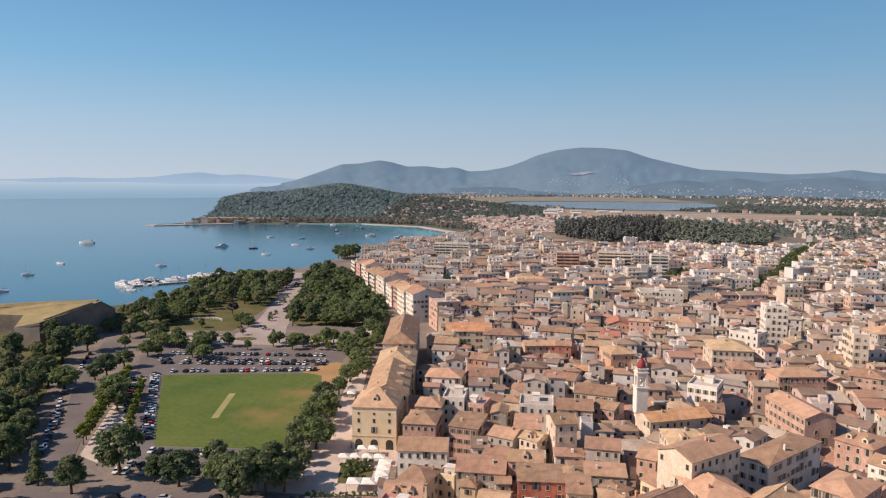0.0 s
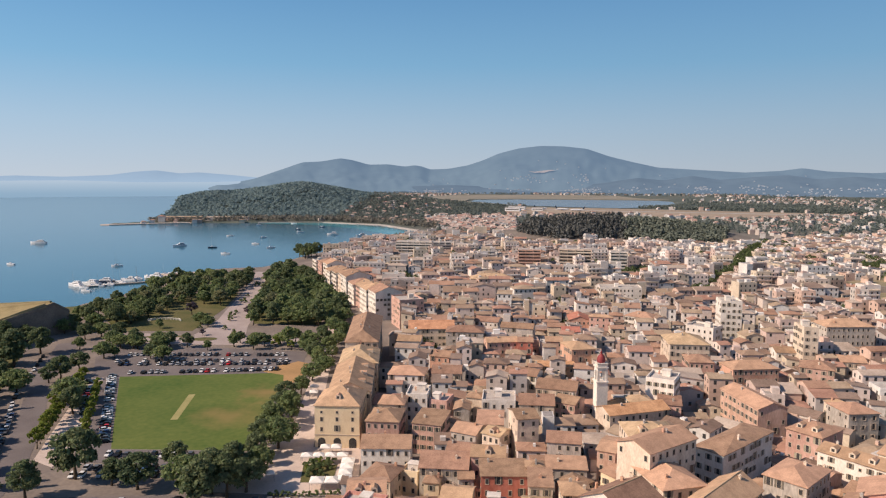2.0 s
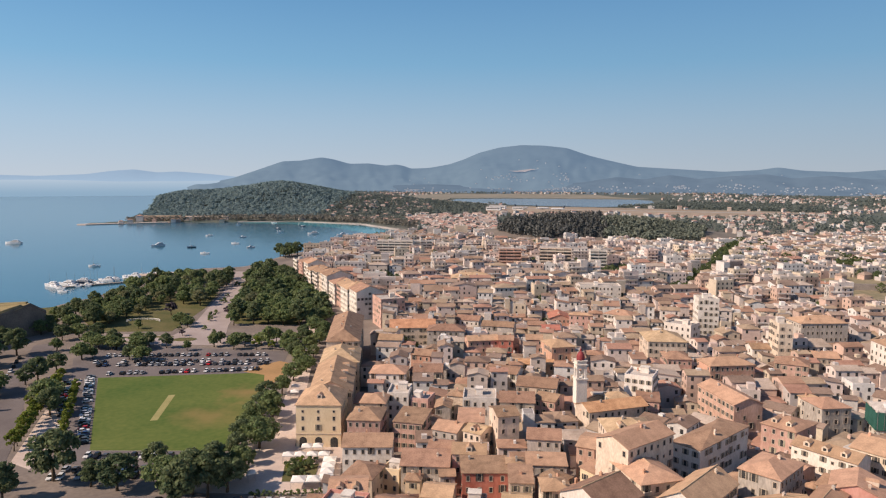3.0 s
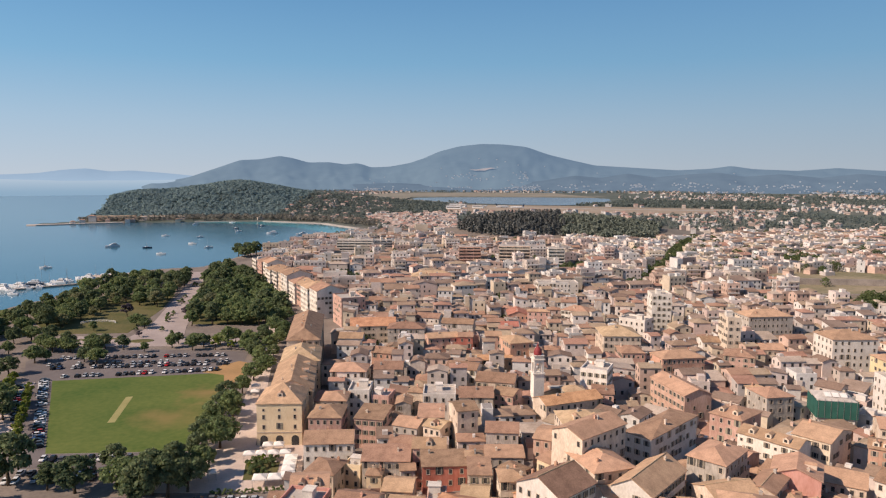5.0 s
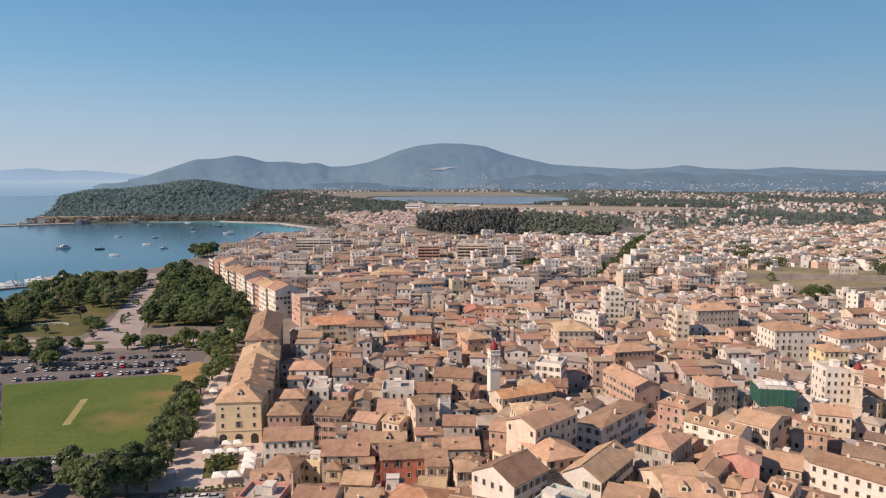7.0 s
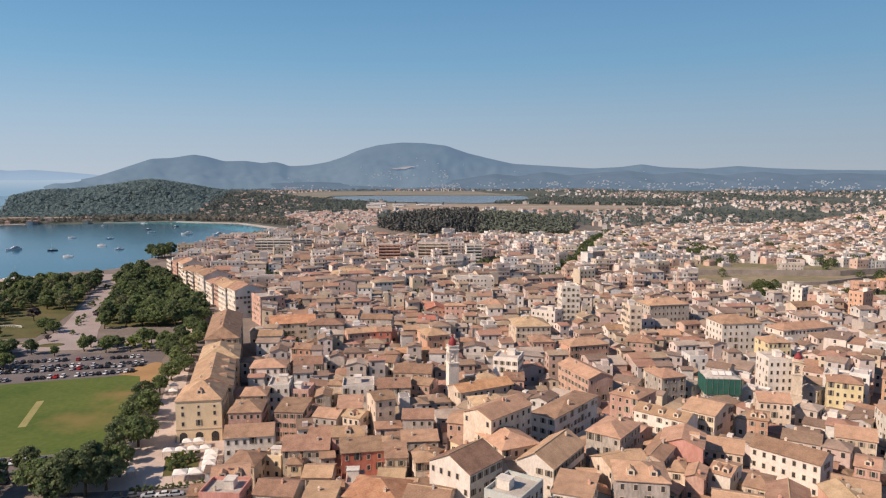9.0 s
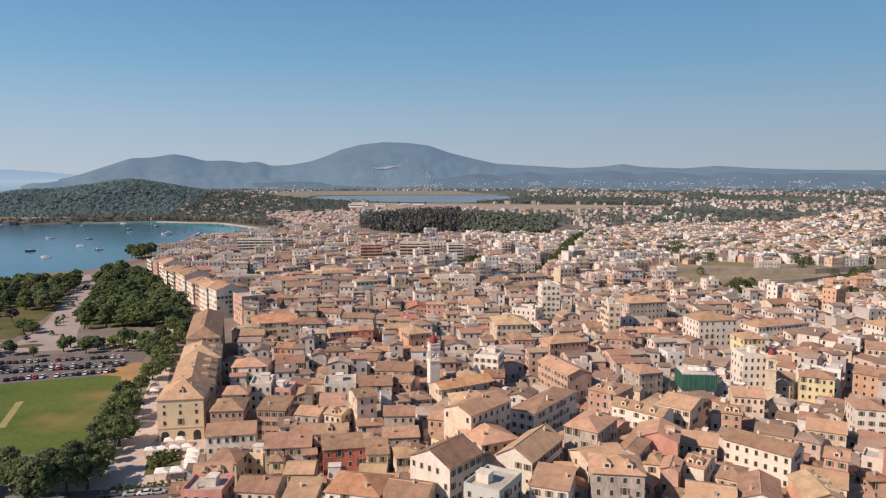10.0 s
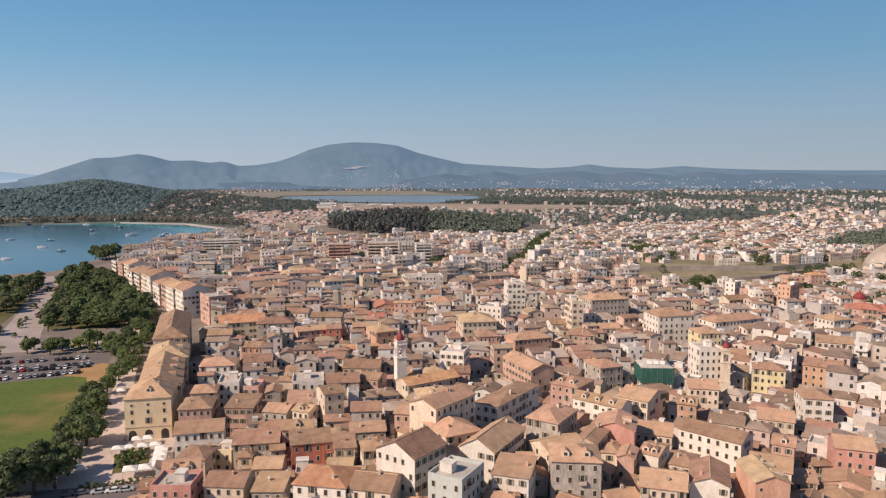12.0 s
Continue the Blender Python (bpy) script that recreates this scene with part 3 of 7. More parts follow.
quarry()
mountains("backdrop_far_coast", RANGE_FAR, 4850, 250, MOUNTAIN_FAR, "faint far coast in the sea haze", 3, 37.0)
# sloping sheet added to glow in place of haze and the farthest sea
haze_sheet = Build()
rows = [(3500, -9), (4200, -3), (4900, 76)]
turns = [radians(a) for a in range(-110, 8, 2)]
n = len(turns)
haze_sheet.add([(r * math.sin(a), r * math.cos(a), z) for r, z in rows for a in turns], [(j * n + k, j * n + k + 1, (j + 1) * n + k + 1, (j + 1) * n + k) for j in range(2) for k in range(n - 1)])
tagged(new("backdrop_sea_haze", haze_sheet.mesh("backdrop_sea_haze", SEA_HAZE)), "added glowing sheet standing for haze over the far sea", "haze", kind="structure")

# ---- esplanade: lawn, roads and paths ----
FIELD = [(-139, 326), (-105.5, 237), (-57, 234), (-62, 331)]
sheet("parking_lot", [(-166, 362), (-148, 318), (-124, 262), (-113, 226), (-64, 221), (-60, 234), (-57, 336), (-58, 372), (-120, 384), (-160, 396)], 0.05, ASPHALT, "grey asphalt parking area round the green", "parking", 0.3)
sheet("cricket_green", FIELD, 0.12, LAWN, "mown green cricket ground with worn patches", "lawn", 0.2, skirt=KERB)
sheet("bare_corner", [(-74, 333), (-63, 327), (-59, 304), (-55, 320), (-52, 346), (-60, 352), (-69, 343)], 0.13, DRY_EARTH, "bare orange earth at the corner of the green", "ground", 0.1)
sheet("cricket_pitch", [(-95.4, 298.2), (-98.1, 297.8), (-95.2, 265.9), (-92.5, 266.3)], 0.16, PITCH, "worn pale strip of the cricket pitch", "pitch", 0.04)
sheet("esplanade_road", [(-118, 180), (-127, 184), (-137, 224), (-153, 266), (-177, 318), (-200, 392), (-190, 398), (-168, 320), (-141, 262), (-125, 218)], 0.06, ASPHALT, "asphalt road lined with parked cars", "road", 0.2)
sheet("cross_road", [(-122, 200), (-119, 184), (-20, 184), (-20, 196), (-44, 199), (-62, 201)], 0.07, ASPHALT, "asphalt street below the green", "road", 0.2)
sheet("plaza", [(-64, 203), (-44, 200.5), (-18, 198), (-19, 236), (-36, 237), (-42, 330), (-48, 470), (-56, 470), (-50, 330), (-46, 250), (-58, 230)], 0.08, PLAZA, "pale stone paving beside the arcades", "pavement", 0.2, skirt=KERB)
sheet("palm_walk", [(-118, 222), (-127, 228), (-142, 285), (-154, 322), (-146, 325), (-133, 285), (-120, 245)], 0.1, PLAZA, "pale paved walk between small trees", "pavement", 0.15, skirt=KERB)
sheet("promenade", [(-150, 392), (-104, 388), (-56, 385), (-56, 402), (-100, 406), (-106, 440), (-112, 500), (-122, 560), (-134, 640), (-146, 690), (-158, 690), (-150, 640), (-139, 560), (-134, 500), (-128, 440), (-132, 412), (-170, 420)], 0.09, PATH_GRAVEL, "wide earth-coloured park promenade", "path", 0.15)
sheet("park_lawn_east", [(-136, 424), (-136, 500), (-142, 560), (-180, 560), (-210, 470), (-180, 425)], 0.07, SCRUB, "dry park lawn under the trees", "lawn", 0.1)
sheet("park_lawn_west", [(-104, 445), (-62, 440), (-58, 600), (-126, 620), (-118, 560)], 0.07, SCRUB, "dry park lawn under the trees", "lawn", 0.1)
sheet("park_floor_fort", [(-160, 250), (-145, 190), (-250, 190), (-330, 350), (-290, 480), (-225, 520), (-218, 396)], 0.04, SCRUB, "shaded park ground below the fort", "lawn", 0.1)
sheet("flower_bed", disc(-122, 402, 7, 4.5), 0.2, SCRUB, "round planted bed in the promenade", "flower bed", 0.15, skirt=KERB)
sheet("flower_bed_long", disc(-146, 409, 16, 2.6, turn=0.06), 0.2, SCRUB, "long planted bed in the promenade", "flower bed", 0.15, skirt=KERB)
sheet("beach_strip", [(-4, 1200), (4, 1190), (8, 1316), (-66, 1462), (-200, 1543), (-340, 1535), (-340, 1528), (-202, 1536), (-73, 1455), (-3, 1315)], -6.4, BEACH, "narrow pale beach round the bay", "beach", 3)
sheet("mole", [(-480, 1512), (-620, 1446), (-640, 1452), (-636, 1462), (-560, 1490), (-480, 1526)], -6.5, PLAZA, "low stone mole at the headland", "mole", 4)


# ---- houses ----
def roof_shape(w, d, kind, rise, over=0.4, thick=0.18):
    """Verts and faces of a tiled roof with thickness, its eaves at height 0; ridge along x."""
    a, b = w / 2 + over, d / 2 + over
    low = -over * rise / (d / 2)
    if kind == "gable":
        top = [(-a, -b, low), (a, -b, low), (a, 0, rise), (a, b, low), (-a, b, low), (-a, 0, rise)]
        faces = [(0, 1, 2, 5), (5, 2, 3, 4)]
        rim = [0, 1, 2, 3, 4, 5]
    elif kind == "shed":
        top = [(-a, -b, low), (a, -b, low), (a, b, rise), (-a, b, rise)]
        faces = [(0, 1, 2, 3)]
        rim = [0, 1, 2, 3]
    else:
        r = max(a - b, 0.3)
        top = [(-a, -b, low), (a, -b, low), (a, b, low), (-a, b, low), (-r, 0, rise), (r, 0, rise)]
        faces = [(0, 1, 5, 4), (1, 2, 5), (2, 3, 4, 5), (3, 0, 4)]
        rim = [0, 1, 2, 3]
    n = len(top)
    top = [(x, y, z + thick) for x, y, z in top]
    verts = top + [(x, y, z - thick) for x, y, z in top]
    faces = faces + [tuple(n + k for k in reversed(f)) for f in faces]
    faces += [(rim[k], rim[k] + n, rim[(k + 1) % len(rim)] + n, rim[(k + 1) % len(rim)]) for k in range(len(rim))]
    return verts, faces


def wall_shape(w, d, h, kind, rise):
    a, b = w / 2, d / 2
    v = [(-a, -b, -4), (a, -b, -4), (a, b, -4), (-a, b, -4)]
    if kind == "gable":
        v += [(-a, -b, h), (a, -b, h), (a, b, h), (-a, b, h), (-a, 0, h + rise), (a, 0, h + rise)]
        f = [(0, 1, 5, 4), (1, 2, 6, 9, 5), (2, 3, 7, 6), (3, 0, 4, 8, 7), (4, 5, 9, 8), (8, 9, 6, 7)]
    elif kind == "shed":
        v += [(-a, -b, h), (a, -b, h), (a, b, h + rise), (-a, b, h + rise)]
        f = [(0, 1, 5, 4), (1, 2, 6, 5), (2, 3, 7, 6), (3, 0, 4, 7), (4, 5, 6, 7)]
    elif kind == "flat":
        p = 0.35
        v += [(-a, -b, h + 0.9), (a, -b, h + 0.9), (a, b, h + 0.9), (-a, b, h + 0.9), (p - a, p - b, h + 0.9), (a - p, p - b, h + 0.9), (a - p, b - p, h + 0.9), (p - a, b - p, h + 0.9),
              (p - a, p - b, h), (a - p, p - b, h), (a - p, b - p, h), (p - a, b - p, h)]
        f = [(0, 1, 5, 4), (1, 2, 6, 5), (2, 3, 7, 6), (3, 0, 4, 7), (4, 5, 9, 8), (5, 6, 10, 9), (6, 7, 11, 10), (7, 4, 8, 11), (8, 9, 13, 12), (9, 10, 14, 13), (10, 11, 15, 14), (11, 8, 12, 15), (12, 13, 14, 15)]
    else:
        v += [(-a, -b, h), (a, -b, h), (a, b, h), (-a, b, h)]
        f = [(0, 1, 5, 4), (1, 2, 6, 5), (2, 3, 7, 6), (3, 0, 4, 7), (4, 5, 6, 7)]
    return v, f


def stepped(cols, rows, depth, mats):
    """A stepped relief facing -y, in one piece: cells between the given x and z lines, each with a depth and a material."""
    b, seen = Build(), {}

    def at(x, y, z):
        key = (round(x, 3), round(y, 3), round(z, 3))
        if key not in seen:
            seen[key] = len(b.v)
            b.v.append(key)
        return seen[key]

    nx, nz = len(cols) - 1, len(rows) - 1

    def deep(i, j):
        return depth[j][i] if 0 <= i < nx and 0 <= j < nz else 0.03

    for j in range(nz):
        for i in range(nx):
            y, x0, x1, z0, z1 = deep(i, j), cols[i], cols[i + 1], rows[j], rows[j + 1]
            b.f.append((at(x0, y, z0), at(x1, y, z0), at(x1, y, z1), at(x0, y, z1)))
            b.i.append(mats[j][i])
            for di, dj, p, q in ((-1, 0, (x0, z0), (x0, z1)), (1, 0, (x1, z1), (x1, z0)), (0, -1, (x1, z0), (x0, z0)), (0, 1, (x0, z1), (x1, z1))):
                o = deep(i + di, j + dj)
                if o > y:
                    b.f.append((at(p[0], o, p[1]), at(p[0], y, p[1]), at(q[0], y, q[1]), at(q[0], o, q[1])))
                    b.i.append(mats[j][i])
    return b


def window_mesh(kind):
    """A window that faces -y, its sill middle at the origin: stone surround, dark glass, shutters."""
    w, h = {"shuttered": (0.85, 1.5), "plain": (0.85, 1.4), "french": (0.95, 2.1), "small": (0.7, 0.8)}[kind]
    cols, mid, mm = [-w / 2 - 0.12, -w / 2, w / 2, w / 2 + 0.12], [-0.07, -0.015, -0.07], [1, 0, 1]
    sill, lintel, ms = [-0.12, -0.12, -0.12], [-0.09, -0.09, -0.09], [1, 1, 1]
    if kind in ("shuttered", "french"):
        cols = [cols[0] - w / 2, *cols, cols[-1] + w / 2]
        mid, mm = [-0.11, *mid, -0.11], [2, *mm, 2]
        sill, lintel, ms = [0.02, *sill, 0.02], [0.02, *lintel, 0.02], [1, *ms, 1]
    return stepped(cols, [-0.12, 0, h, h + 0.14], [sill, mid, lintel], [ms, mm, ms])


WINDOW_BUILDS = {k: window_mesh(k) for k in ("shuttered", "plain", "french", "small")}
WINDOW_MESHES = {k: b.mesh("window", PANE, STONE_TRIM, SHUTTER) for k, b in WINDOW_BUILDS.items()}


def faces_of(src, name, wanted):
    """The faces of a window that carry some of its three materials, as a mesh."""
    b = Build()
    for f, i in zip(src.f, src.i):
        if i in wanted:
            b.add([src.v[k] for k in f], [tuple(range(len(f)))], i)
    return b.mesh(name, PANE, STONE_TRIM, SHUTTER)


WINDOW_SPLIT = {k: (faces_of(b, "window", (1, 2)), faces_of(b, "pane", (0,))) for k, b in WINDOW_BUILDS.items()}


def chimney_mesh():
    """A square stack with a cap course and a pot."""
    def ring(a, b, z):
        return [(-a, -b, z), (a, -b, z), (a, b, z), (-a, b, z)]
    return Build().rings([ring(0.34, 0.26, -1.2), ring(0.34, 0.26, 0.85), ring(0.42, 0.34, 0.88), ring(0.42, 0.34, 1.0), ring(0.2, 0.16, 1.02), ring(0.18, 0.15, 1.25)])


CHIMNEY = {k: chimney_mesh().mesh("chimney", WALLS[k]) for k in ("cream", "grey", "salmon")}


def dormer_mesh():
    """A small dormer: front wall with its window, cheeks and a little pitched roof, in one skin."""
    b = Build()
    def ring(y, o):
        return [(-0.9 - o, y, -0.8), (0.9 + o, y, -0.8), (0.9 + o, y, 0.95), (0, y, 1.5 + o), (-0.9 - o, y, 0.95)]
    b.rings([ring(-1.4, 0), ring(1.4, 0)])
    b.i[2], b.i[3] = 2, 2
    k = len(b.v)
    b.v += [(-0.45, -1.42, 0.0), (0.45, -1.42, 0.0), (0.45, -1.42, 0.85), (-0.45, -1.42, 0.85)]
    b.f.append((k, k + 1, k + 2, k + 3))
    b.i.append(1)
    return b.mesh("dormer", WALLS["cream"], PANE, ROOFS["tan"])


DORMER_MESH = dormer_mesh()


def balcony_mesh():
    """A small balcony: slab and thin parapet in one skin, open above."""
    def ring(o, z):
        return [(-0.95 + o, -0.85 + o, z), (0.95 - o, -0.85 + o, z), (0.95 - o, 0.02, z), (-0.95 + o, 0.02, z)]
    return Build().rings([ring(0.05, -0.35), ring(0, -0.15), ring(0, 0.75), ring(0.06, 0.75), ring(0.06, -0.1)]).mesh("balcony", STONE_TRIM)


BALCONY_MESH = balcony_mesh()
HUT_MESH = Build().rings([[(-1.3, -1.6, 0), (1.3, -1.6, 0), (1.3, 1.6, 0), (-1.3, 1.6, 0)], [(-1.3, -1.6, 2.3), (1.3, -1.6, 2.3), (1.3, 1.6, 2.3), (-1.3, 1.6, 2.3)], [(-1.5, -1.8, 2.32), (1.5, -1.8, 2.32), (1.5, 1.8, 2.32), (-1.5, 1.8, 2.32)],
                          [(-1.5, -1.8, 2.5), (1.5, -1.8, 2.5), (1.5, 1.8, 2.5), (-1.5, 1.8, 2.5)]]).mesh("stair_hut", WALLS["white"])

placed = []          # (x, y, reach, corners) of every house
COLOUR_WORDS = {"cream": "cream", "ochre": "ochre", "pink": "dusty pink", "salmon": "salmon", "white": "white", "grey": "weathered grey", "red": "dark red", "coral": "coral red", "yellow": "pale yellow", "mint": "grey-green"}
ROOF_WORDS = {"tan": "faded tan tiles", "brown": "old brown tiles", "orange": "orange tiles", "gold": "golden tiles", "red": "red tiles", "flat": "a flat terrace"}
ROOF_KIND = {"gable": "a gable roof of ", "hip": "a hipped roof of ", "shed": "a lean-to roof of ", "flat": ""}


def corners(x, y, w, d, rot):
    c, s = math.cos(radians(rot)), math.sin(radians(rot))
    return [(x + c * u * w / 2 - s * v * d / 2, y + s * u * w / 2 + c * v * d / 2) for u, v in ((-1, -1), (1, -1), (1, 1), (-1, 1))]


def overlap(p, q):
    """Whether two convex quads overlap."""
    for a, b in ((p, q), (q, p)):
        for k in range(4):
            (x0, y0), (x1, y1) = a[k], a[(k + 1) % 4]
            nx, ny = y1 - y0, x0 - x1
            if min(nx * (x - x0) + ny * (y - y0) for x, y in b) >= -0.05 * math.hypot(nx, ny):
                return False
    return True


cells = {}           # the same, by squares of 40 m


def settle(x, y, w, d, rot):
    item = (x, y, math.hypot(w, d) / 2, corners(x, y, w, d, rot))
    placed.append(item)
    cells.setdefault((int(x // 40), int(y // 40)), []).append(item)


def free(x, y, w, d, rot):
    c = corners(x, y, w - 0.5, d - 0.5, rot)
    reach = math.hypot(w, d) / 2
    a, b = int(x // 40), int(y // 40)
    near = [item for i in (a - 1, a, a + 1) for j in (b - 1, b, b + 1) for item in cells.get((i, j), ())]
    return not any(abs(x - px) < reach + r and abs(y - py) < reach + r and overlap(c, q) for px, py, r, q in near)


def window_spots(w, d, h, rng, sides, french=0.2, gable=False):
    """Window kinds and local poses over the storeys of a house."""
    spots = []
    floors = max(1, int(h / 3.3))
    for side in sides:
        run, off, turn = {"front": (w, d / 2, 0), "right": (d, w / 2, 90), "back": (w, d / 2, 180), "left": (d, w / 2, 270)}[side]
        n = max(1, int(run / rng.uniform(2.05, 2.8)))
        style = rng.choice(["shuttered", "plain", "plain"])
        for fl in range(floors):
            z = h - 3.3 * (fl + 1) + 0.95
            for k in range(n):
                if rng.random() < (0.05 if side in ("front", "back") else 0.6 if gable else 0.25):
                    continue
                kind = style if rng.random() > french else ("french" if rng.random() < 0.6 else "small")
                u = (k + 0.5) / n * run - run / 2
                spots.append((kind, pose(0, 0, 0, 0, 0, turn) @ pose(u, -off, z)))
    return spots


def house(x, y, w, d, eave, rot, wall="cream", roof="hip", tiles="tan", rise=None, detail=1, chimneys=1, turn_ridge=False, dormers=0, label="", name="house", windows=True, wing=0.0):
    """A town house; eave is the height of its eaves above datum. wing: the share of its width that is built lower.
    Where detail is 2 and the house stands in the nearest quarter, each window is a part."""
    base = float(height(x, y))
    h = eave - base
    away = math.hypot(x - 60, y - 60)
    near, nearest = detail >= 2 and away < 106, away < 78
    rng = random.Random(int(x * 31 + y * 17))
    if tiles == "tan" and x < 95 and y > 185 - 0.5 * max(0, 60 - x) and not label and rng.random() < 0.62:
        tiles = "brown"        # browner roofs beside the green, also darkened for that quarter's deeper shade
    if turn_ridge:
        w, d, rot = d, w, rot + 90
    text = label or f"{COLOUR_WORDS[wall]} plaster house with {ROOF_KIND[roof]}{ROOF_WORDS['flat' if roof == 'flat' else tiles]}"
    ob = thing(name, pose(x, y, base, 0, 0, rot), text, "house", "old town houses")
    blocks = [(0.0, w, d, h, roof, "", ("front", "left", "right", "back"))]
    if wing:
        side = rng.choice([-1, 1])
        wide = w * (1 - wing)
        blocks = [(-side * w * wing / 2, wide, d, h, roof, "", ("front", "left", "right", "back")),
                  (side * wide / 2, w * wing, d * rng.uniform(0.75, 0.97), max(4.5, h - rng.uniform(2.2, 4.5)), rng.choice(["shed", "gable", "hip", "flat"]), "wing_", ("front", "back", "right" if side > 0 else "left"))]
    joined = Build()
    for off, bw, bd, bh, kind, prefix, sides in blocks:
        up = rise if rise is not None and not prefix else min(bd, bw) * (0.19 if kind != "shed" else 0.12)
        at = pose(off, 0, 0)
        v, f = wall_shape(bw, bd, bh, kind, up)
        part(prefix + "wall", mesh_of("wall", v, f, [WALLS[wall], ROOFS["flat"]], [1 if (kind == "flat" and k == len(f) - 1) else 0 for k in range(len(f))]), ob, m=at)
        if kind != "flat":
            v, f = roof_shape(bw, bd, kind, up)
            part(prefix + "roof", mesh_of("roof", v, f, [ROOFS[tiles]]), ob, m=at @ pose(0, 0, bh))
        else:
            part(prefix + "stair_hut", HUT_MESH, ob, m=at @ pose(rng.uniform(-0.25, 0.25) * bw, rng.uniform(-0.1, 0.25) * bd, bh, 0, 0, rng.choice([0, 90])))
        if not windows:
            continue
        for style, m in window_spots(bw, bd, bh, rng, sides[:3] if near else sides, gable=kind == "gable"):
            if near:
                frame_mesh, pane_mesh = WINDOW_SPLIT[style] if nearest else (WINDOW_MESHES[style], None)
                win = part("window", frame_mesh, ob, m=at @ m)
                if pane_mesh:
                    part("pane", pane_mesh, win, "dark glass pane")
                if style == "french":
                    part("balcony", BALCONY_MESH, win, "small balcony with a railing")
            else:
                src = WINDOW_BUILDS[style]
                first = len(joined.v)
                joined.v += [tuple(at @ m @ Vector(p)) for p in src.v]
                joined.f += [tuple(first + a for a in face) for face in src.f]
                joined.i += src.i
    if joined.v:
        tagged(part("glazing", joined.mesh("glazing", PANE, STONE_TRIM, SHUTTER), ob), kind="stuff")
    off, bw, bd, bh, kind = blocks[0][:5]
    up = rise if rise is not None else min(bd, bw) * (0.19 if kind != "shed" else 0.12)
    for k in range(chimneys):
        u, q = rng.uniform(-0.38, 0.38) * bw, rng.uniform(-0.3, 0.3) * bd
        top = bh + (up * (1 - abs(q) / (bd / 2)) if kind in ("hip", "gable") else up * (q / bd + 0.5) if kind == "shed" else 0.2)
        part("chimney", CHIMNEY[rng.choice(["cream", "grey", "salmon"])], ob, m=pose(off + u, q, top, 0, 0, rng.choice([0, 90])))
    if near and kind in ("gable", "hip"):
        half = bw / 2 + 0.4 if kind == "gable" else max(bw / 2 - bd / 2, 0.3)
        tube = Build().rings([[(sx, 0.16 * math.cos(q), 0.16 * math.sin(q)) for q in (math.pi * n / 3 for n in range(6))] for sx in (-half, half)])
        part("ridge_tiles", tube.mesh("ridge_tiles", ROOFS["gold"]), ob, m=pose(off, 0, bh + up + 0.16))
    if not dormers and detail >= 2 and kind in ("gable", "hip") and bd > 8 and rng.random() < 0.3:
        dormers = rng.choice([1, 2])
    for k in range(dormers):
        u = ((k + 0.5) / dormers - 0.5) * bw * 0.85
        part("dormer", DORMER_MESH, ob, m=pose(u, -bd * 0.27, bh + up * 0.4))
    settle(x, y, w, d, rot)
    return ob

# ---- the arcaded row beside the green ----
def corner_palace():
    """The end of the arcades: three bays of windows over arches, a dormer in the hip."""
    ob = house(-27.0, 245.0, 15.6, 18, 15.2, -4, "ochre", "hip", "tan", rise=4.6, chimneys=1, windows=False, label="ochre arcaded corner palace with a hipped faded tile roof")
    for u in (-5.4, 0.0, 5.4):
        for z, kind in ((12.4, "small"), (9.6, "plain"), (6.0, "french" if u == 0 else "plain")):
            part("window", WINDOW_MESHES[kind], ob, m=pose(u, -9, z))
        # flat dark panel on the solid wall imitates the shaded arch
        arch = Build()
        ring = [(1.3 * math.cos(q), 1.3 * math.sin(q)) for q in (math.pi * k / 10 for k in range(11))]
        arch.add([(-1.3, -0.05, 0), (1.3, -0.05, 0)] + [(cx, -0.05, 2.4 + cz) for cx, cz in ring], [tuple(range(13))])
        part("arch_opening", arch.mesh("arch_opening", PANE), ob, "dark panel standing for the shade inside an arch", pose(u, -9, 0))
    for side in (-1, 1):
        for k in range(5):
            for z in (5.8, 9.4, 12.4):
                part("window", WINDOW_MESHES["plain"], ob, m=pose(side * 7.8, -7 + 3.4 * k, z, 0, 0, 90 * side))
    part("dormer", DORMER_MESH, ob, m=pose(0, -5.2, 16.9))
    band = Build()
    for z in (4.6,):
        band.rings([[(-7.95, -9.15, z), (7.95, -9.15, z), (7.95, 9.15, z), (-7.95, 9.15, z)], [(-8.0, -9.2, z + 0.3), (8.0, -9.2, z + 0.3), (8.0, 9.2, z + 0.3), (-8.0, 9.2, z + 0.3)]])
    part("cornice", band.mesh("cornice", STONE_TRIM), ob)


corner_palace()
house(-25.4, 273.6, 38.5, 15.6, 14.2, 91, "cream", "gable", "tan", rise=3.8, chimneys=4, dormers=3, label="long cream arcaded terrace with a faded tile roof and dormers")
house(-25.0, 305.5, 24.5, 16.4, 14.8, 91, "cream", "hip", "gold", rise=4.2, chimneys=3, dormers=1, label="long cream arcaded terrace with a hipped golden tile roof")
house(-25.8, 348.5, 60, 15.2, 18.0, 91, "cream", "hip", "brown", rise=4.0, chimneys=5, label="tall cream terrace with a hipped brown tile roof")
# taller fronts that follow the park edge
house(-5.7, 437.8, 15.4, 20, 17.5, 17, "pink", "flat", "tan", chimneys=2, label="pink corner house with a flat terrace and attic")
FRONT_WALLS = ["cream", "white", "white", "pink", "white", "white", "cream", "white", "white", "white", "pink", "white"]
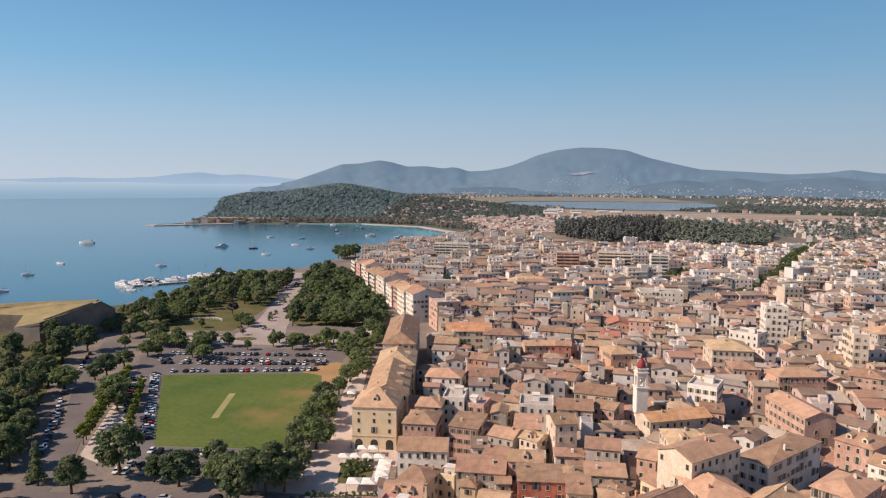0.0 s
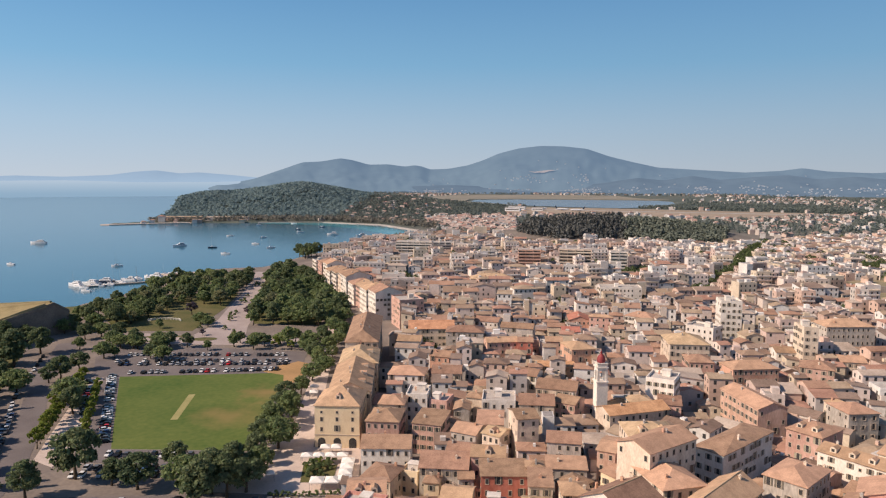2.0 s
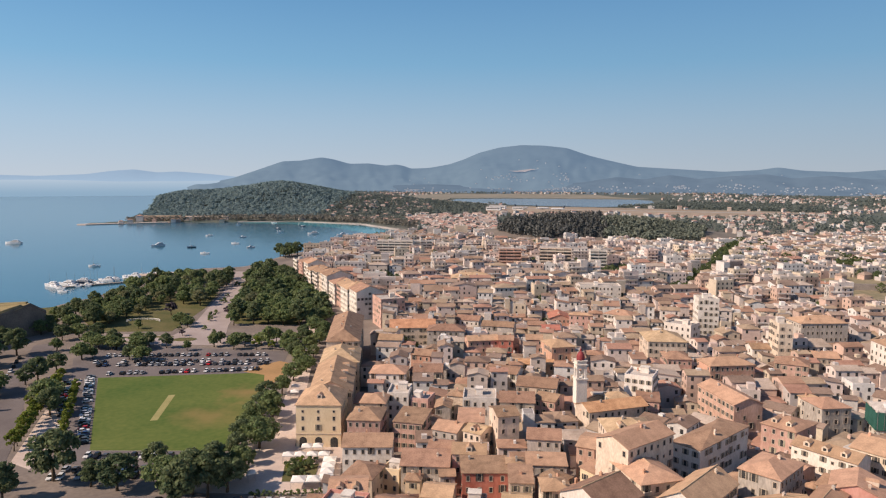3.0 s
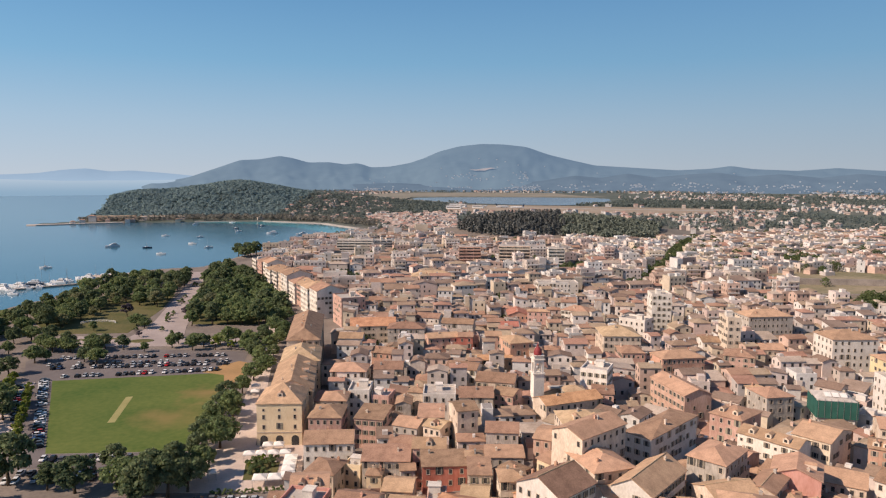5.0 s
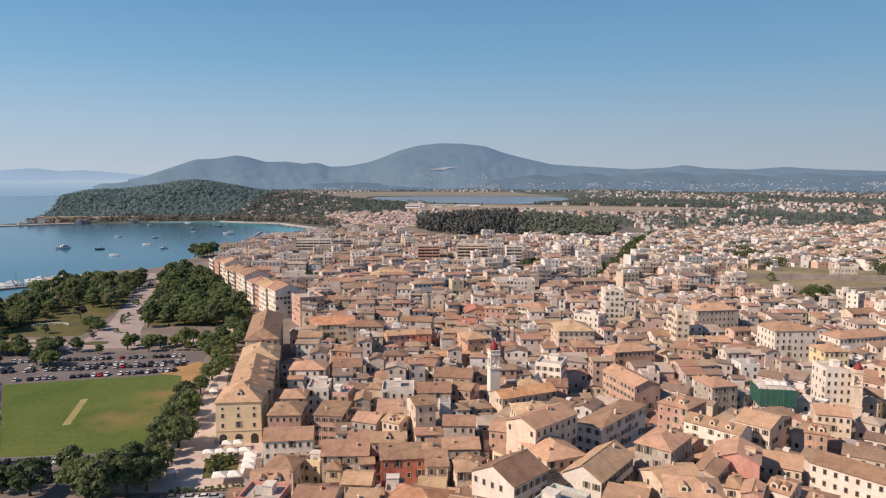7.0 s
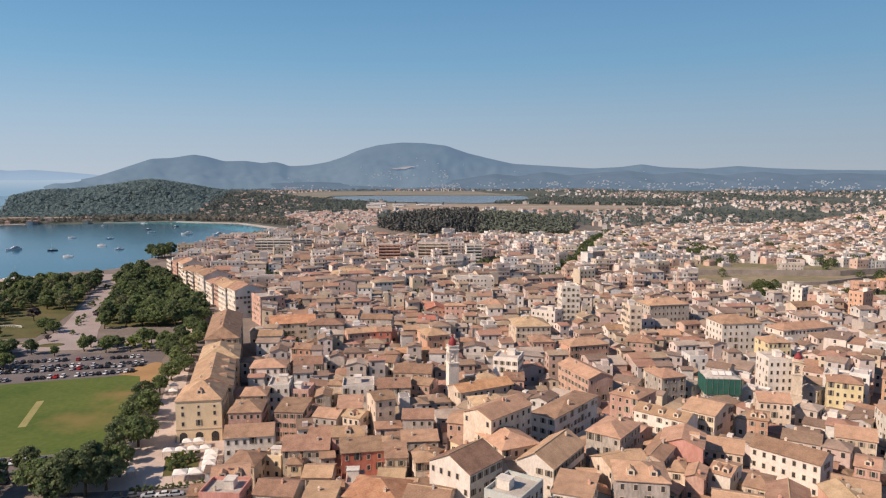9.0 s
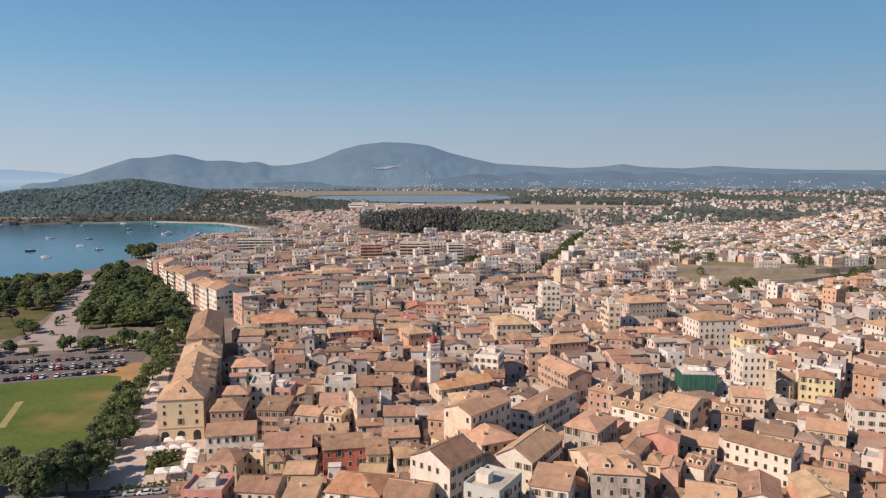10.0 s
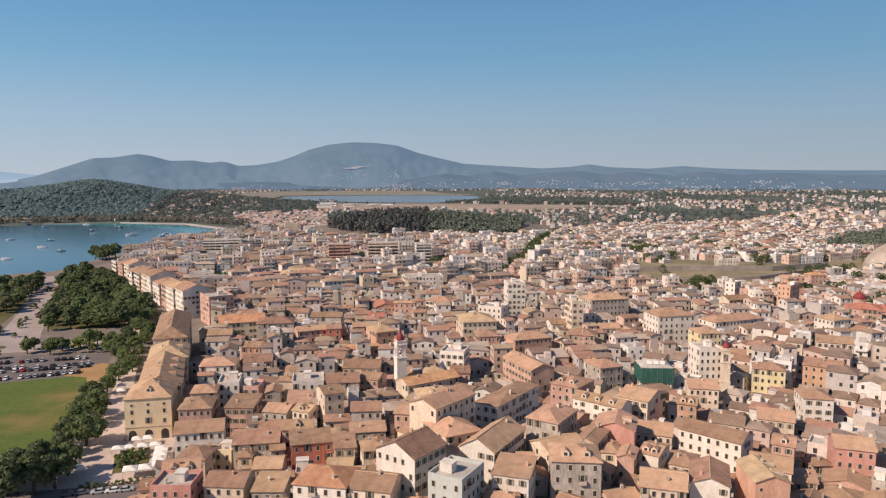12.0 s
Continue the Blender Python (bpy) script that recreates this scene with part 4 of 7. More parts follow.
for k, colour in enumerate(FRONT_WALLS):
    s = (k + 0.5) / 12
    if k == 0:
        continue
    house(-11.5 - 76 * s, 436 + 224 * s, 18.8, 16 + 2 * (k % 3), 15.2 + (k * 7 % 4) * 1.1, 108.5, colour, "flat" if k == 11 else ("hip", "gable")[k % 2], ("tan", "brown")[k % 3 == 1], chimneys=2)

# ---- houses that stand out in the old town ----
house(-10.7, 235.6, 11.2, 14, 12, -8, "pink", "hip", "tan", detail=2)
house(-9.5, 217.3, 15.5, 12, 9.5, -3, "white", "gable", "tan", detail=2)
house(8.5, 198.6, 13.9, 13, 11, -8, "grey", "gable", "tan", detail=2)
house(21.2, 198.5, 9.7, 9, 13.5, -8, "pink", "gable", "tan", detail=2)
house(24.1, 186.5, 12.7, 9, 13, -3, "red", "shed", "brown", detail=2)
house(32.5, 175.6, 6, 10, 15, -8, "cream", "shed", "tan", detail=2)
house(-3.5, 287.1, 14.8, 12, 13, -8, "white", "hip", "tan", detail=1)
house(13, 290, 12, 11, 12.5, -6, "cream", "gable", "tan")
house(30.4, 250.8, 12.2, 12, 13, -8, "white", "flat", "tan", detail=2)
house(44, 249, 12.5, 12, 12.5, -8, "cream", "gable", "tan", detail=2)
house(34.5, 218.2, 10.5, 7, 18, -82, "cream", "gable", "tan", turn_ridge=True, detail=2)
house(45, 205, 10, 9.5, 15, -12, "grey", "gable", "tan", detail=2)
house(62.3, 172.5, 10.4, 18.6, 26.5, -57, "cream", "gable", "tan", turn_ridge=True, detail=2, chimneys=2)
house(45.4, 145.8, 12.9, 13, 23.5, -54, "white", "gable", "brown", turn_ridge=True, detail=2, rise=3.2)
house(70.5, 151.2, 10.3, 19.9, 21, -47, "white", "gable", "tan", turn_ridge=True, detail=2, rise=3.0)
house(94.5, 163, 10.2, 15, 21.5, -50, "grey", "hip", "tan", turn_ridge=True, detail=2)
house(101.5, 150.5, 6.2, 13, 18.5, -47, "cream", "gable", "tan", turn_ridge=True, detail=2)
house(112.8, 156.2, 11.5, 12, 19, -36, "coral", "gable", "tan", turn_ridge=True, detail=2)
house(124.8, 207.5, 10.9, 13.7, 16, -56, "pink", "hip", "tan", detail=2, dormers=2)
house(126, 187.5, 18.3, 9, 15, -56, "white", "gable", "tan", detail=2, dormers=3)
house(143.9, 149.8, 19.4, 10, 15, -60, "white", "gable", "brown", detail=2, rise=2.2)
house(220.5, 284, 20.3, 16, 22, -6, "white", "hip", "tan", detail=2, chimneys=3, label="tall grey-white palazzo with rows of shuttered windows")
house(200, 228, 10, 12, 19, -14, "white", "flat", "tan", detail=2)
house(226, 262, 11, 12, 17, -8, "yellow", "hip", "tan", detail=1)
house(73.1, 309.6, 11, 15, 18, 8, "salmon", "hip", "tan", detail=1)
house(76.2, 237.4, 23.5, 10, 13, 15, "cream", "gable", "orange", detail=1, label="long church nave with an orange tile roof")
house(128, 324, 18, 20, 17, -8, "cream", "hip", "gold", detail=1, label="large cream building with a golden hipped roof")
house(171.4, 373.8, 11, 12, 27, -10, "white", "flat", "tan", detail=1)
house(122.2, 243, 24.4, 11, 14.5, -84, "pink", "gable", "tan", detail=1)
house(23.2, 145.3, 13.5, 12, 18.5, -27, "white", "hip", "orange", detail=2, label="off-white house with a hipped orange tile roof")
house(34.8, 139.6, 10.5, 11, 18, -30, "cream", "gable", "brown", detail=2)
house(53, 131, 9.3, 12, 22, -46, "mint", "flat", "tan", detail=2, label="grey-green house with a flat terrace and green shutters")
house(69.2, 132.7, 9.2, 11, 20, -34, "white", "shed", "tan", detail=2)
house(86, 132.5, 12.5, 12, 22, -22, "grey", "hip", "tan", detail=2)
house(104.2, 119.5, 10.8, 12, 18, -34, "cream", "gable", "tan", detail=2)
house(117.5, 118.7, 9.2, 14, 18, -37, "white", "gable", "brown", turn_ridge=True, detail=2)
house(128, 112, 8.3, 13, 20, -20, "salmon", "gable", "gold", turn_ridge=True, detail=2)
house(266.3, 292, 33.8, 13, 15, 4, "white", "hip", "tan", detail=1, chimneys=3)
house(8, 372, 24, 16, 14, 0, "cream", "gable", "orange", label="broad house with a bright orange tile roof")
house(60, 552, 34, 18, 14, -3, "white", "hip", "gold", chimneys=2, label="white hall with a golden hipped roof")
house(95, 402, 12, 16, 12, -8, "salmon", "gable", "red", turn_ridge=True)

house(-3.2, 345.8, 11.6, 10.0, 13, -8, "white", "gable", "tan")
house(25.4, 357.4, 19.1, 12.0, 15, -8, "grey", "hip", "brown")
house(12.2, 319.0, 9.2, 10.0, 12, -21, "salmon", "gable", "tan")
house(0.7, 258.5, 8.1, 12.0, 13, -8, "white", "flat", "tan")
house(9.4, 255.7, 6.7, 9.0, 11, -20, "pink", "flat", "tan")
house(22.4, 256.3, 6.0, 5.9, 12, -18, "cream", "hip", "tan")
house(16.7, 247.4, 5.6, 9.0, 11, -8, "grey", "gable", "tan", turn_ridge=True, detail=2)
house(-8.4, 249.0, 9.1, 10.8, 13, -8, "cream", "hip", "tan")
house(5.1, 234.2, 10.1, 12.0, 11, -18, "pink", "shed", "tan", detail=2)
house(17.6, 224.2, 8.8, 10.0, 11, -30, "grey", "gable", "tan", detail=2)
house(26.1, 218.5, 6.5, 8.1, 12, -38, "cream", "gable", "gold", detail=2)
house(13.6, 208.3, 7.2, 8.0, 11, -16, "grey", "gable", "tan", detail=2)
house(-9.8, 195.2, 9.1, 11.0, 9, -21, "cream", "hip", "brown", detail=2)
house(-13.2, 178.1, 9.8, 12.0, 12, -0, "cream", "gable", "tan", detail=2)
house(10.8, 176.3, 7.8, 9.0, 11, -13, "cream", "gable", "tan", detail=2)
house(-1.4, 198.1, 5.6, 5.3, 8, -23, "ochre", "flat", "tan", detail=2)
house(42.0, 342.0, 15.5, 9.0, 13, 6, "pink", "gable", "tan")
house(53.7, 338.0, 7.1, 9.0, 14, -8, "red", "gable", "brown")
house(67.0, 334.3, 7.9, 9.0, 15, -8, "pink", "gable", "tan")
house(45.5, 288.2, 13.6, 10.0, 12, -27, "white", "gable", "tan")
house(60.7, 299.0, 16.6, 6.0, 12, -8, "salmon", "shed", "orange")
house(56.1, 268.8, 15.5, 12.0, 12, -20, "cream", "gable", "tan")
house(56.6, 250.5, 8.1, 10.0, 12, -34, "pink", "gable", "brown")
house(25.4, 233.3, 8.8, 11.3, 11, -8, "cream", "shed", "tan", detail=2)
house(41.9, 187.2, 10.9, 7.0, 14, -8, "grey", "shed", "tan", detail=2)
house(56.4, 193.7, 5.2, 12.0, 17, -29, "pink", "gable", "tan", detail=2)
house(69.5, 200.1, 14.4, 13.0, 19, -2, "cream", "hip", "gold", detail=2)
house(94.5, 258.5, 10.5, 12.0, 18, -31, "white", "flat", "tan")
house(81.8, 248.0, 8.1, 7.3, 13, 0, "cream", "hip", "gold")
house(93.3, 247.7, 7.9, 9.0, 12, -18, "pink", "shed", "brown")
house(90.8, 189.4, 8.6, 28.5, 20, -52, "white", "hip", "tan", detail=2)
house(142.6, 288.8, 20.3, 12.0, 14, 3, "salmon", "hip", "tan")
house(172.0, 287.8, 13.2, 12.0, 14, -31, "pink", "hip", "brown")
house(194.6, 301.0, 10.5, 10.0, 13, -14, "cream", "gable", "tan")
house(150.9, 229.6, 10.9, 12.0, 15, 3, "grey", "hip", "tan")
house(153.2, 240.2, 9.4, 5.7, 13, -79, "cream", "hip", "tan")
house(143.5, 189.7, 11.2, 16.6, 15, -56, "cream", "gable", "tan", detail=2)
house(156.4, 180.6, 6.3, 10.0, 14, -39, "salmon", "gable", "tan", detail=2)
house(130.9, 162.6, 11.0, 12.0, 13, -38, "cream", "gable", "tan", detail=2)
house(175.7, 198.3, 10.8, 12.0, 13, -28, "cream", "gable", "tan", detail=2)
house(89.2, 148.2, 12.3, 11.0, 18, 9, "cream", "gable", "tan", detail=2)
house(354, 405, 9, 9, 15.5, -12, "white", "flat", "tan", label="narrow white house standing above the rampart trees")
house(365, 398, 9, 9, 13.5, -12, "cream", "flat", "tan", label="tall cream house standing above the rampart trees")
house(381, 397, 9, 9, 9.5, -12, "white", "hip", "tan", label="small white house below the ramparts")
house(424, 414, 13, 10, 14, -14, "salmon", "flat", "tan", label="tall salmon house below the ramparts")
house(456, 424, 13, 10, 13, -14, "pink", "hip", "orange", label="pink house below the ramparts")
house(464, 540, 19, 12, 11, -20, "grey", "flat", "tan", label="plain grey block in the rampart meadow")
house(179.7, 311.3, 6.4, 12.0, 26, -8, "cream", "flat", "tan")
house(211.9, 335.1, 24.0, 14.0, 22, -1, "grey", "hip", "tan")
house(173.2, 318.7, 9.1, 10.0, 13, -8, "white", "gable", "brown")
house(125.1, 300.6, 10.5, 14.0, 14, -8, "pink", "hip", "brown")
house(151.8, 358.7, 14.9, 12.0, 16, -46, "white", "flat", "tan")
house(40.5, 387.1, 13.3, 10.0, 14, -22, "white", "gable", "tan")
house(54.7, 369.8, 17.2, 10.0, 14, -18, "grey", "gable", "tan")
house(81.0, 360.3, 9.1, 10.0, 14, -8, "cream", "gable", "red")
house(105.2, 390.9, 12.9, 5.2, 15, -16, "pink", "hip", "tan")
house(129.7, 392.8, 16.2, 12.0, 15, -41, "white", "hip", "tan")
house(146.8, 497.3, 29.3, 14.0, 15, -8, "white", "flat", "tan")
house(219, 211, 12.3, 10.0, 13, -38, "yellow", "hip", "tan")
house(205.2, 173.1, 9.9, 12.0, 14, -28, "white", "hip", "tan", detail=2)
house(244.9, 207.3, 14.5, 12.0, 13, -54, "salmon", "gable", "brown")
house(145.1, 127.7, 10.6, 12.0, 14, -44, "cream", "gable", "tan", detail=2)
house(178.9, 132.3, 10.5, 12.0, 14, -36, "coral", "gable", "tan", detail=2)
house(161.0, 139.8, 6.1, 10.0, 14, -47, "pink", "gable", "tan", detail=2)
house(181.5, 165.9, 11.3, 12.0, 11, -40, "cream", "gable", "tan", detail=2)
house(280.6, 237.1, 15.5, 12.0, 14, -38, "white", "gable", "brown")
house(308.3, 264.6, 12.4, 12.0, 18, -87, "white", "hip", "tan")
house(314.2, 347.2, 16.7, 12.0, 14, -3, "cream", "gable", "brown")
house(350.0, 340.1, 8.5, 12.0, 22, -70, "salmon", "flat", "tan")
house(325.3, 341.5, 5.4, 10.0, 19, -17, "white", "flat", "tan")
house(332.9, 372.0, 7.0, 10.0, 20, -62, "white", "flat", "tan")
house(331.4, 356.0, 7.1, 10.0, 18, -56, "pink", "flat", "tan")
house(359.4, 290.6, 17.0, 14.0, 16, -47, "pink", "hip", "red")
house(-13.9, 166.4, 10.7, 9.7, 13, -17, "coral", "flat", "tan", detail=2)
house(-0.3, 165.9, 10.7, 10.0, 12, -21, "cream", "gable", "tan", detail=2)
house(10.3, 159.5, 8.1, 10.0, 12, -17, "grey", "shed", "tan", detail=2)
house(116.4, 141.4, 5.6, 10.0, 16, -52, "white", "gable", "tan", detail=2)
house(120.1, 132.4, 5.9, 10.0, 16, -47, "cream", "hip", "tan", detail=2)

house(61.7, 162.1, 14.6, 11.6, 21.5, -78, "cream", "hip", "tan", detail=2)
house(21.4, 189.7, 8.8, 7.0, 7, -18, "cream", "shed", "tan", detail=2)
house(61.3, 150.2, 6.4, 7.3, 18.5, -85, "grey", "gable", "tan", detail=2, turn_ridge=True)
house(106.2, 139.1, 4.6, 8.0, 17, -40, "pink", "gable", "tan", detail=2, turn_ridge=True)
house(104.8, 146.4, 4.6, 9.0, 16, -31, "cream", "hip", "tan", detail=2)


def scaffold_house():
    """A house under repair, wrapped in green netting, with skylights."""
    ob = house(169.5, 221, 12, 11, 15.5, -20, "white", "hip", "flat", detail=1, label="white house under repair, wrapped in green scaffold netting")
    b = Build()
    h = 15.5
    for x0, y0, x1, y1 in ((-6.7, -6.1, 6.7, -6.0), (-6.8, -6.1, -6.7, 5.9), (6.7, -6.1, 6.8, 5.9)):
        b.box(x0, y0, h - 6.5, x1, y1, h - 0.3, 0)
    for k in range(7):
        b.box(-6.2 + k * 2.07 - 0.05, -6.25, 0, -6.2 + k * 2.07 + 0.05, -6.12, h + 0.6, 1)
    for u in (-2.6, 0.0, 2.6):
        part("skylight", Build().box(-1.1, -1.3, 0, 1.1, 1.3, 0.12).mesh("skylight", CANVAS), ob, "white roof panel", pose(u, -3.0, h + 1.25, 20, 0, 0))
    part("scaffold_netting", b.mesh("scaffold_netting", NET_GREEN, METAL_GREY), ob, "green scaffold netting on metal poles")


scaffold_house()


def bell_tower(x, y, half, levels, dome_mat, label, rot, stone):
    """A bell tower: shaft with cornices, open belfry, octagon and dome."""
    shaft_top, belfry_top, dome_base, dome_top = levels
    ob = thing("bell_tower", pose(x, y, 0, 0, 0, rot), label, "bell tower")
    a = half
    b = Build()
    b.box(-a * 1.08, -a * 1.08, -2, a * 1.08, a * 1.08, shaft_top * 0.45)
    b.box(-a, -a, shaft_top * 0.45, a, a, shaft_top)
    for k in (0.45, 1.0):
        b.box(-a * 1.16, -a * 1.16, shaft_top * k - 0.25, a * 1.16, a * 1.16, shaft_top * k + 0.2)
    part("shaft", b.mesh("shaft", stone), ob)
    pier = Build().box(-a * 0.21, -a * 0.21, shaft_top + 0.2, a * 0.21, a * 0.21, belfry_top - 1.2).mesh("belfry_pier", stone)
    for sx in (-1, 1):
        for sy in (-1, 1):
            part("belfry_pier", pier, ob, m=pose(sx * a * 0.72, sy * a * 0.72, 0))
    for name, w, z0, z1 in (("belfry_lintel", 0.93, belfry_top - 1.2, belfry_top), ("belfry_cornice", 1.1, belfry_top, belfry_top + 0.4), ("attic", 0.9, belfry_top + 0.4, dome_base - 0.2), ("attic_cornice", 1.02, dome_base - 0.2, dome_base + 0.05)):
        part(name, Build().box(-a * w, -a * w, z0, a * w, a * w, z1).mesh(name, stone), ob)
    bell = Build().lathe([(0.15, 1.2), (0.4, 1.0), (0.55, 0.4), (0.8, 0.0), (0.75, -0.02)], 12)
    part("bell", bell.mesh("bell", METAL_GREY, smooth=True), ob, "dark bronze bell", pose(0, 0, shaft_top + 1.6))
    r, hh = a * 0.76, dome_top - dome_base
    prof = [(r * 0.98, 0), (r, hh * 0.12), (r * 0.97, hh * 0.32), (r * 0.82, hh * 0.55), (r * 0.55, hh * 0.74), (r * 0.26, hh * 0.84), (r * 0.24, hh * 0.98), (r * 0.3, hh), (r * 0.12, hh * 1.12), (0.05, hh * 1.15), (0.04, hh * 1.35)]
    part("dome", Build().lathe(prof, 16).mesh("dome", dome_mat, smooth=True), ob, "red painted dome with a small lantern", pose(0, 0, dome_base))
    settle(x, y, half * 2, half * 2, rot)


bell_tower(68.0, 250, 2.05, (19.3, 24.5, 26.2, 30.0), DOME_RED, "tall pale stone bell tower with a red dome", 4, WALLS["white"])
bell_tower(202, 217, 2.0, (15.0, 20.0, 21.0, 23.6), DOME_RED, "slim cream bell tower with a small red cap", -40, WALLS["cream"])

# ---- the rest of the old town, row by row ----
TOWN = [(-34, 112), (-20, 196), (-13, 230), (-11, 400), (-6, 420), (-14, 470), (-30, 553), (-88, 665), (-100, 760), (-110, 880), (-62, 1010), (0, 1085), (110, 1080), (140, 970), (320, 925), (480, 945), (620, 1030), (1050, 1000),
        (1000, 600), (700, 330), (420, 170), (240, 60), (40, 70)]
MEADOW = [(328, 492), (346, 462), (384, 444), (440, 456), (500, 468), (545, 462), (610, 505), (690, 545), (740, 590), (640, 566), (565, 556), (512, 598), (468, 626), (402, 622), (345, 590)]
RAMPART_SIDE = [(300, 500), (330, 400), (420, 395), (560, 400), (700, 520), (600, 500), (545, 462), (440, 456), (384, 444)]   # low houses only
FORT_WOOD = [(705, 672), (752, 618), (800, 610), (1010, 780), (960, 800), (842, 760)]
KEEP_FREE = [disc(24, 176, 9, 6), disc(378, 305, 26, 26), disc(198, 206, 10, 9), disc(88, 480, 16, 9), disc(214, 636, 42, 30), MEADOW, FORT_WOOD, disc(338, 427, 24, 6), disc(440, 400, 28, 7), disc(282, 442, 9, 9), disc(470, 690, 26, 18)]
AVENUE = [(206, 518), (222, 514), (478, 932), (462, 942)]
WALL_CHOICES = ["cream"] * 7 + ["white"] * 5 + ["pink"] * 4 + ["ochre"] * 2 + ["grey"] * 4 + ["salmon"] * 2
TILE_CHOICES = ["tan"] * 9 + ["brown"] * 7 + ["orange"] * 2 + ["gold"]
HOTEL = "long white hotel with bands of balconies above the bay"
SLABS = [(-2, 812, 42, 14, 6, -8, HOTEL), (26, 836, 30, 14, 5, 12, HOTEL), (152, 664, 30, 15, 8, -12, "cream apartment block with balconies on every storey", "cream"),
         (196, 672, 16, 14, 7, -8, "white apartment block with balconies on every storey"), (112, 690, 22, 13, 7, -6, "pink apartment block with balconies on every storey", "pink")]
for block in SLABS:
    settle(block[0], block[1], block[2] + 2, block[3] + 2, block[5])
rng_town = random.Random(11)
plots = []
courts = []          # plots left open, some of them planted


def lay_rows(cx, cy, angle, half_u, half_v, area, wr, dr, alley):
    """Rows of plots along streets that run at an angle."""
    c, s = math.cos(radians(angle)), math.sin(radians(angle))
    v, row = -half_v, 0
    while v < half_v:
        deep = rng_town.uniform(*dr)
        u = -half_u + rng_town.uniform(0, 8)
        while u < half_u:
            w = rng_town.uniform(*wr)
            x, y = cx + c * (u + w / 2) - s * (v + deep / 2), cy + s * (u + w / 2) + c * (v + deep / 2)
            dd = deep * rng_town.uniform(0.88, 1.0)
            spin = angle + rng_town.gauss(0, 4.0) + 5 * math.sin(x / 37) * math.sin(y / 29)
            ok = inside(x, y, TOWN) and area(x, y) and not any(inside(x, y, p) for p in KEEP_FREE) and not inside(x, y, AVENUE)
            if ok and rng_town.random() < (0.13 if y > 480 else 0.05):
                courts.append((x, y))
            elif ok:
                for shrink in (1.0, 0.8, 0.62):
                    if free(x, y, w * shrink, dd * shrink, spin):
                        plots.append((x, y, w * shrink, dd * shrink, spin))
                        settle(x, y, w * shrink, dd * shrink, spin)
                        break
            u += w + (rng_town.uniform(1.6, 3.0) if rng_town.random() < 0.22 else 0.05)
        row += 1
        v += deep + (alley if row % 2 == 0 else 0.4)


lay_rows(110, 170, -54, 190, 190, lambda x, y: x > 40 + max(0, (y - 180) * 0.6) and y < 235 + (x - 100) * 0.25 and x < 330, (6.5, 11.5), (8, 11.5), 4.0)
lay_rows(60, 300, -6, 420, 230, lambda x, y: y < 470 and x < 420, (6.0, 11), (7.5, 10.5), 3.4)
lay_rows(250, 300, -18, 420, 260, lambda x, y: y < 470, (7, 12.5), (8, 11.5), 3.8)
lay_rows(300, 700, 3, 800, 420, lambda x, y: y >= 455, (9, 19), (9, 13.5), 4.8)
lay_rows(700, 500, -30, 500, 500, lambda x, y: True, (10, 21), (10, 14), 5.8)
plots.sort(key=lambda p: math.hypot(p[0] - 40, p[1] + 10))


def choose(x, y, w, d):
    far = smooth(350, 800, math.hypot(x, y))
    modern = smooth(140, 420, x) * smooth(300, 560, y)
    flat = rng_town.random() < 0.10 + 0.2 * far + 0.35 * modern
    kind = "flat" if flat else rng_town.choice(["hip", "hip", "gable", "gable", "gable", "shed"])
    eave = float(height(x, y)) + (rng_town.choice([6.5, 7.5, 8.5, 9.5, 10.5, 11, 12, 13, 14.5, 16]) if far < 0.8 and x < 360 else rng_town.choice([5, 6.5, 7.5, 9, 10.5])) + (-2.5 if 40 < x < 135 and y < 215 else 0) + (rng_town.uniform(0, 8) if flat and far > 0.3 and x < 330 else 0)
    if y < 265 and x < 225:
        eave = float(height(x, y)) + rng_town.choice([5.5, 6, 6.5, 7, 7.5, 8, 8.5, 9.5]) - (1.5 if 40 < x < 135 and y < 215 else 0)
    if inside(x, y, RAMPART_SIDE):
        eave = float(height(x, y)) + rng_town.choice([4.5, 5, 5.5, 6.5])
    walls = WALL_CHOICES + (["white"] * 8 if modern > 0.4 else [])
    # no white plaster here: darker walls stand for shade on these fronts
    if x < 70 and y < 330:
        walls = ["cream"] * 5 + ["pink"] * 4 + ["grey"] * 5 + ["ochre"] * 2 + ["salmon"] * 3
    return kind, eave, rng_town.choice(walls), rng_town.choice(TILE_CHOICES), rng_town.random() < 0.35


NEAR_HOUSES = 175
for n, (x, y, w, d, spin) in enumerate(plots[:NEAR_HOUSES]):
    kind, eave, wall, tiles, crosswise = choose(x, y, w, d)
    house(x, y, w, d, eave, spin, wall, kind, tiles, detail=2, chimneys=rng_town.choice([0, 1, 1, 2]), turn_ridge=crosswise or d > w * 1.25, wing=rng_town.choice([0, 0, 0.3, 0.38, 0.45]) if w > 8.5 and not crosswise and d <= w * 1.25 else 0)


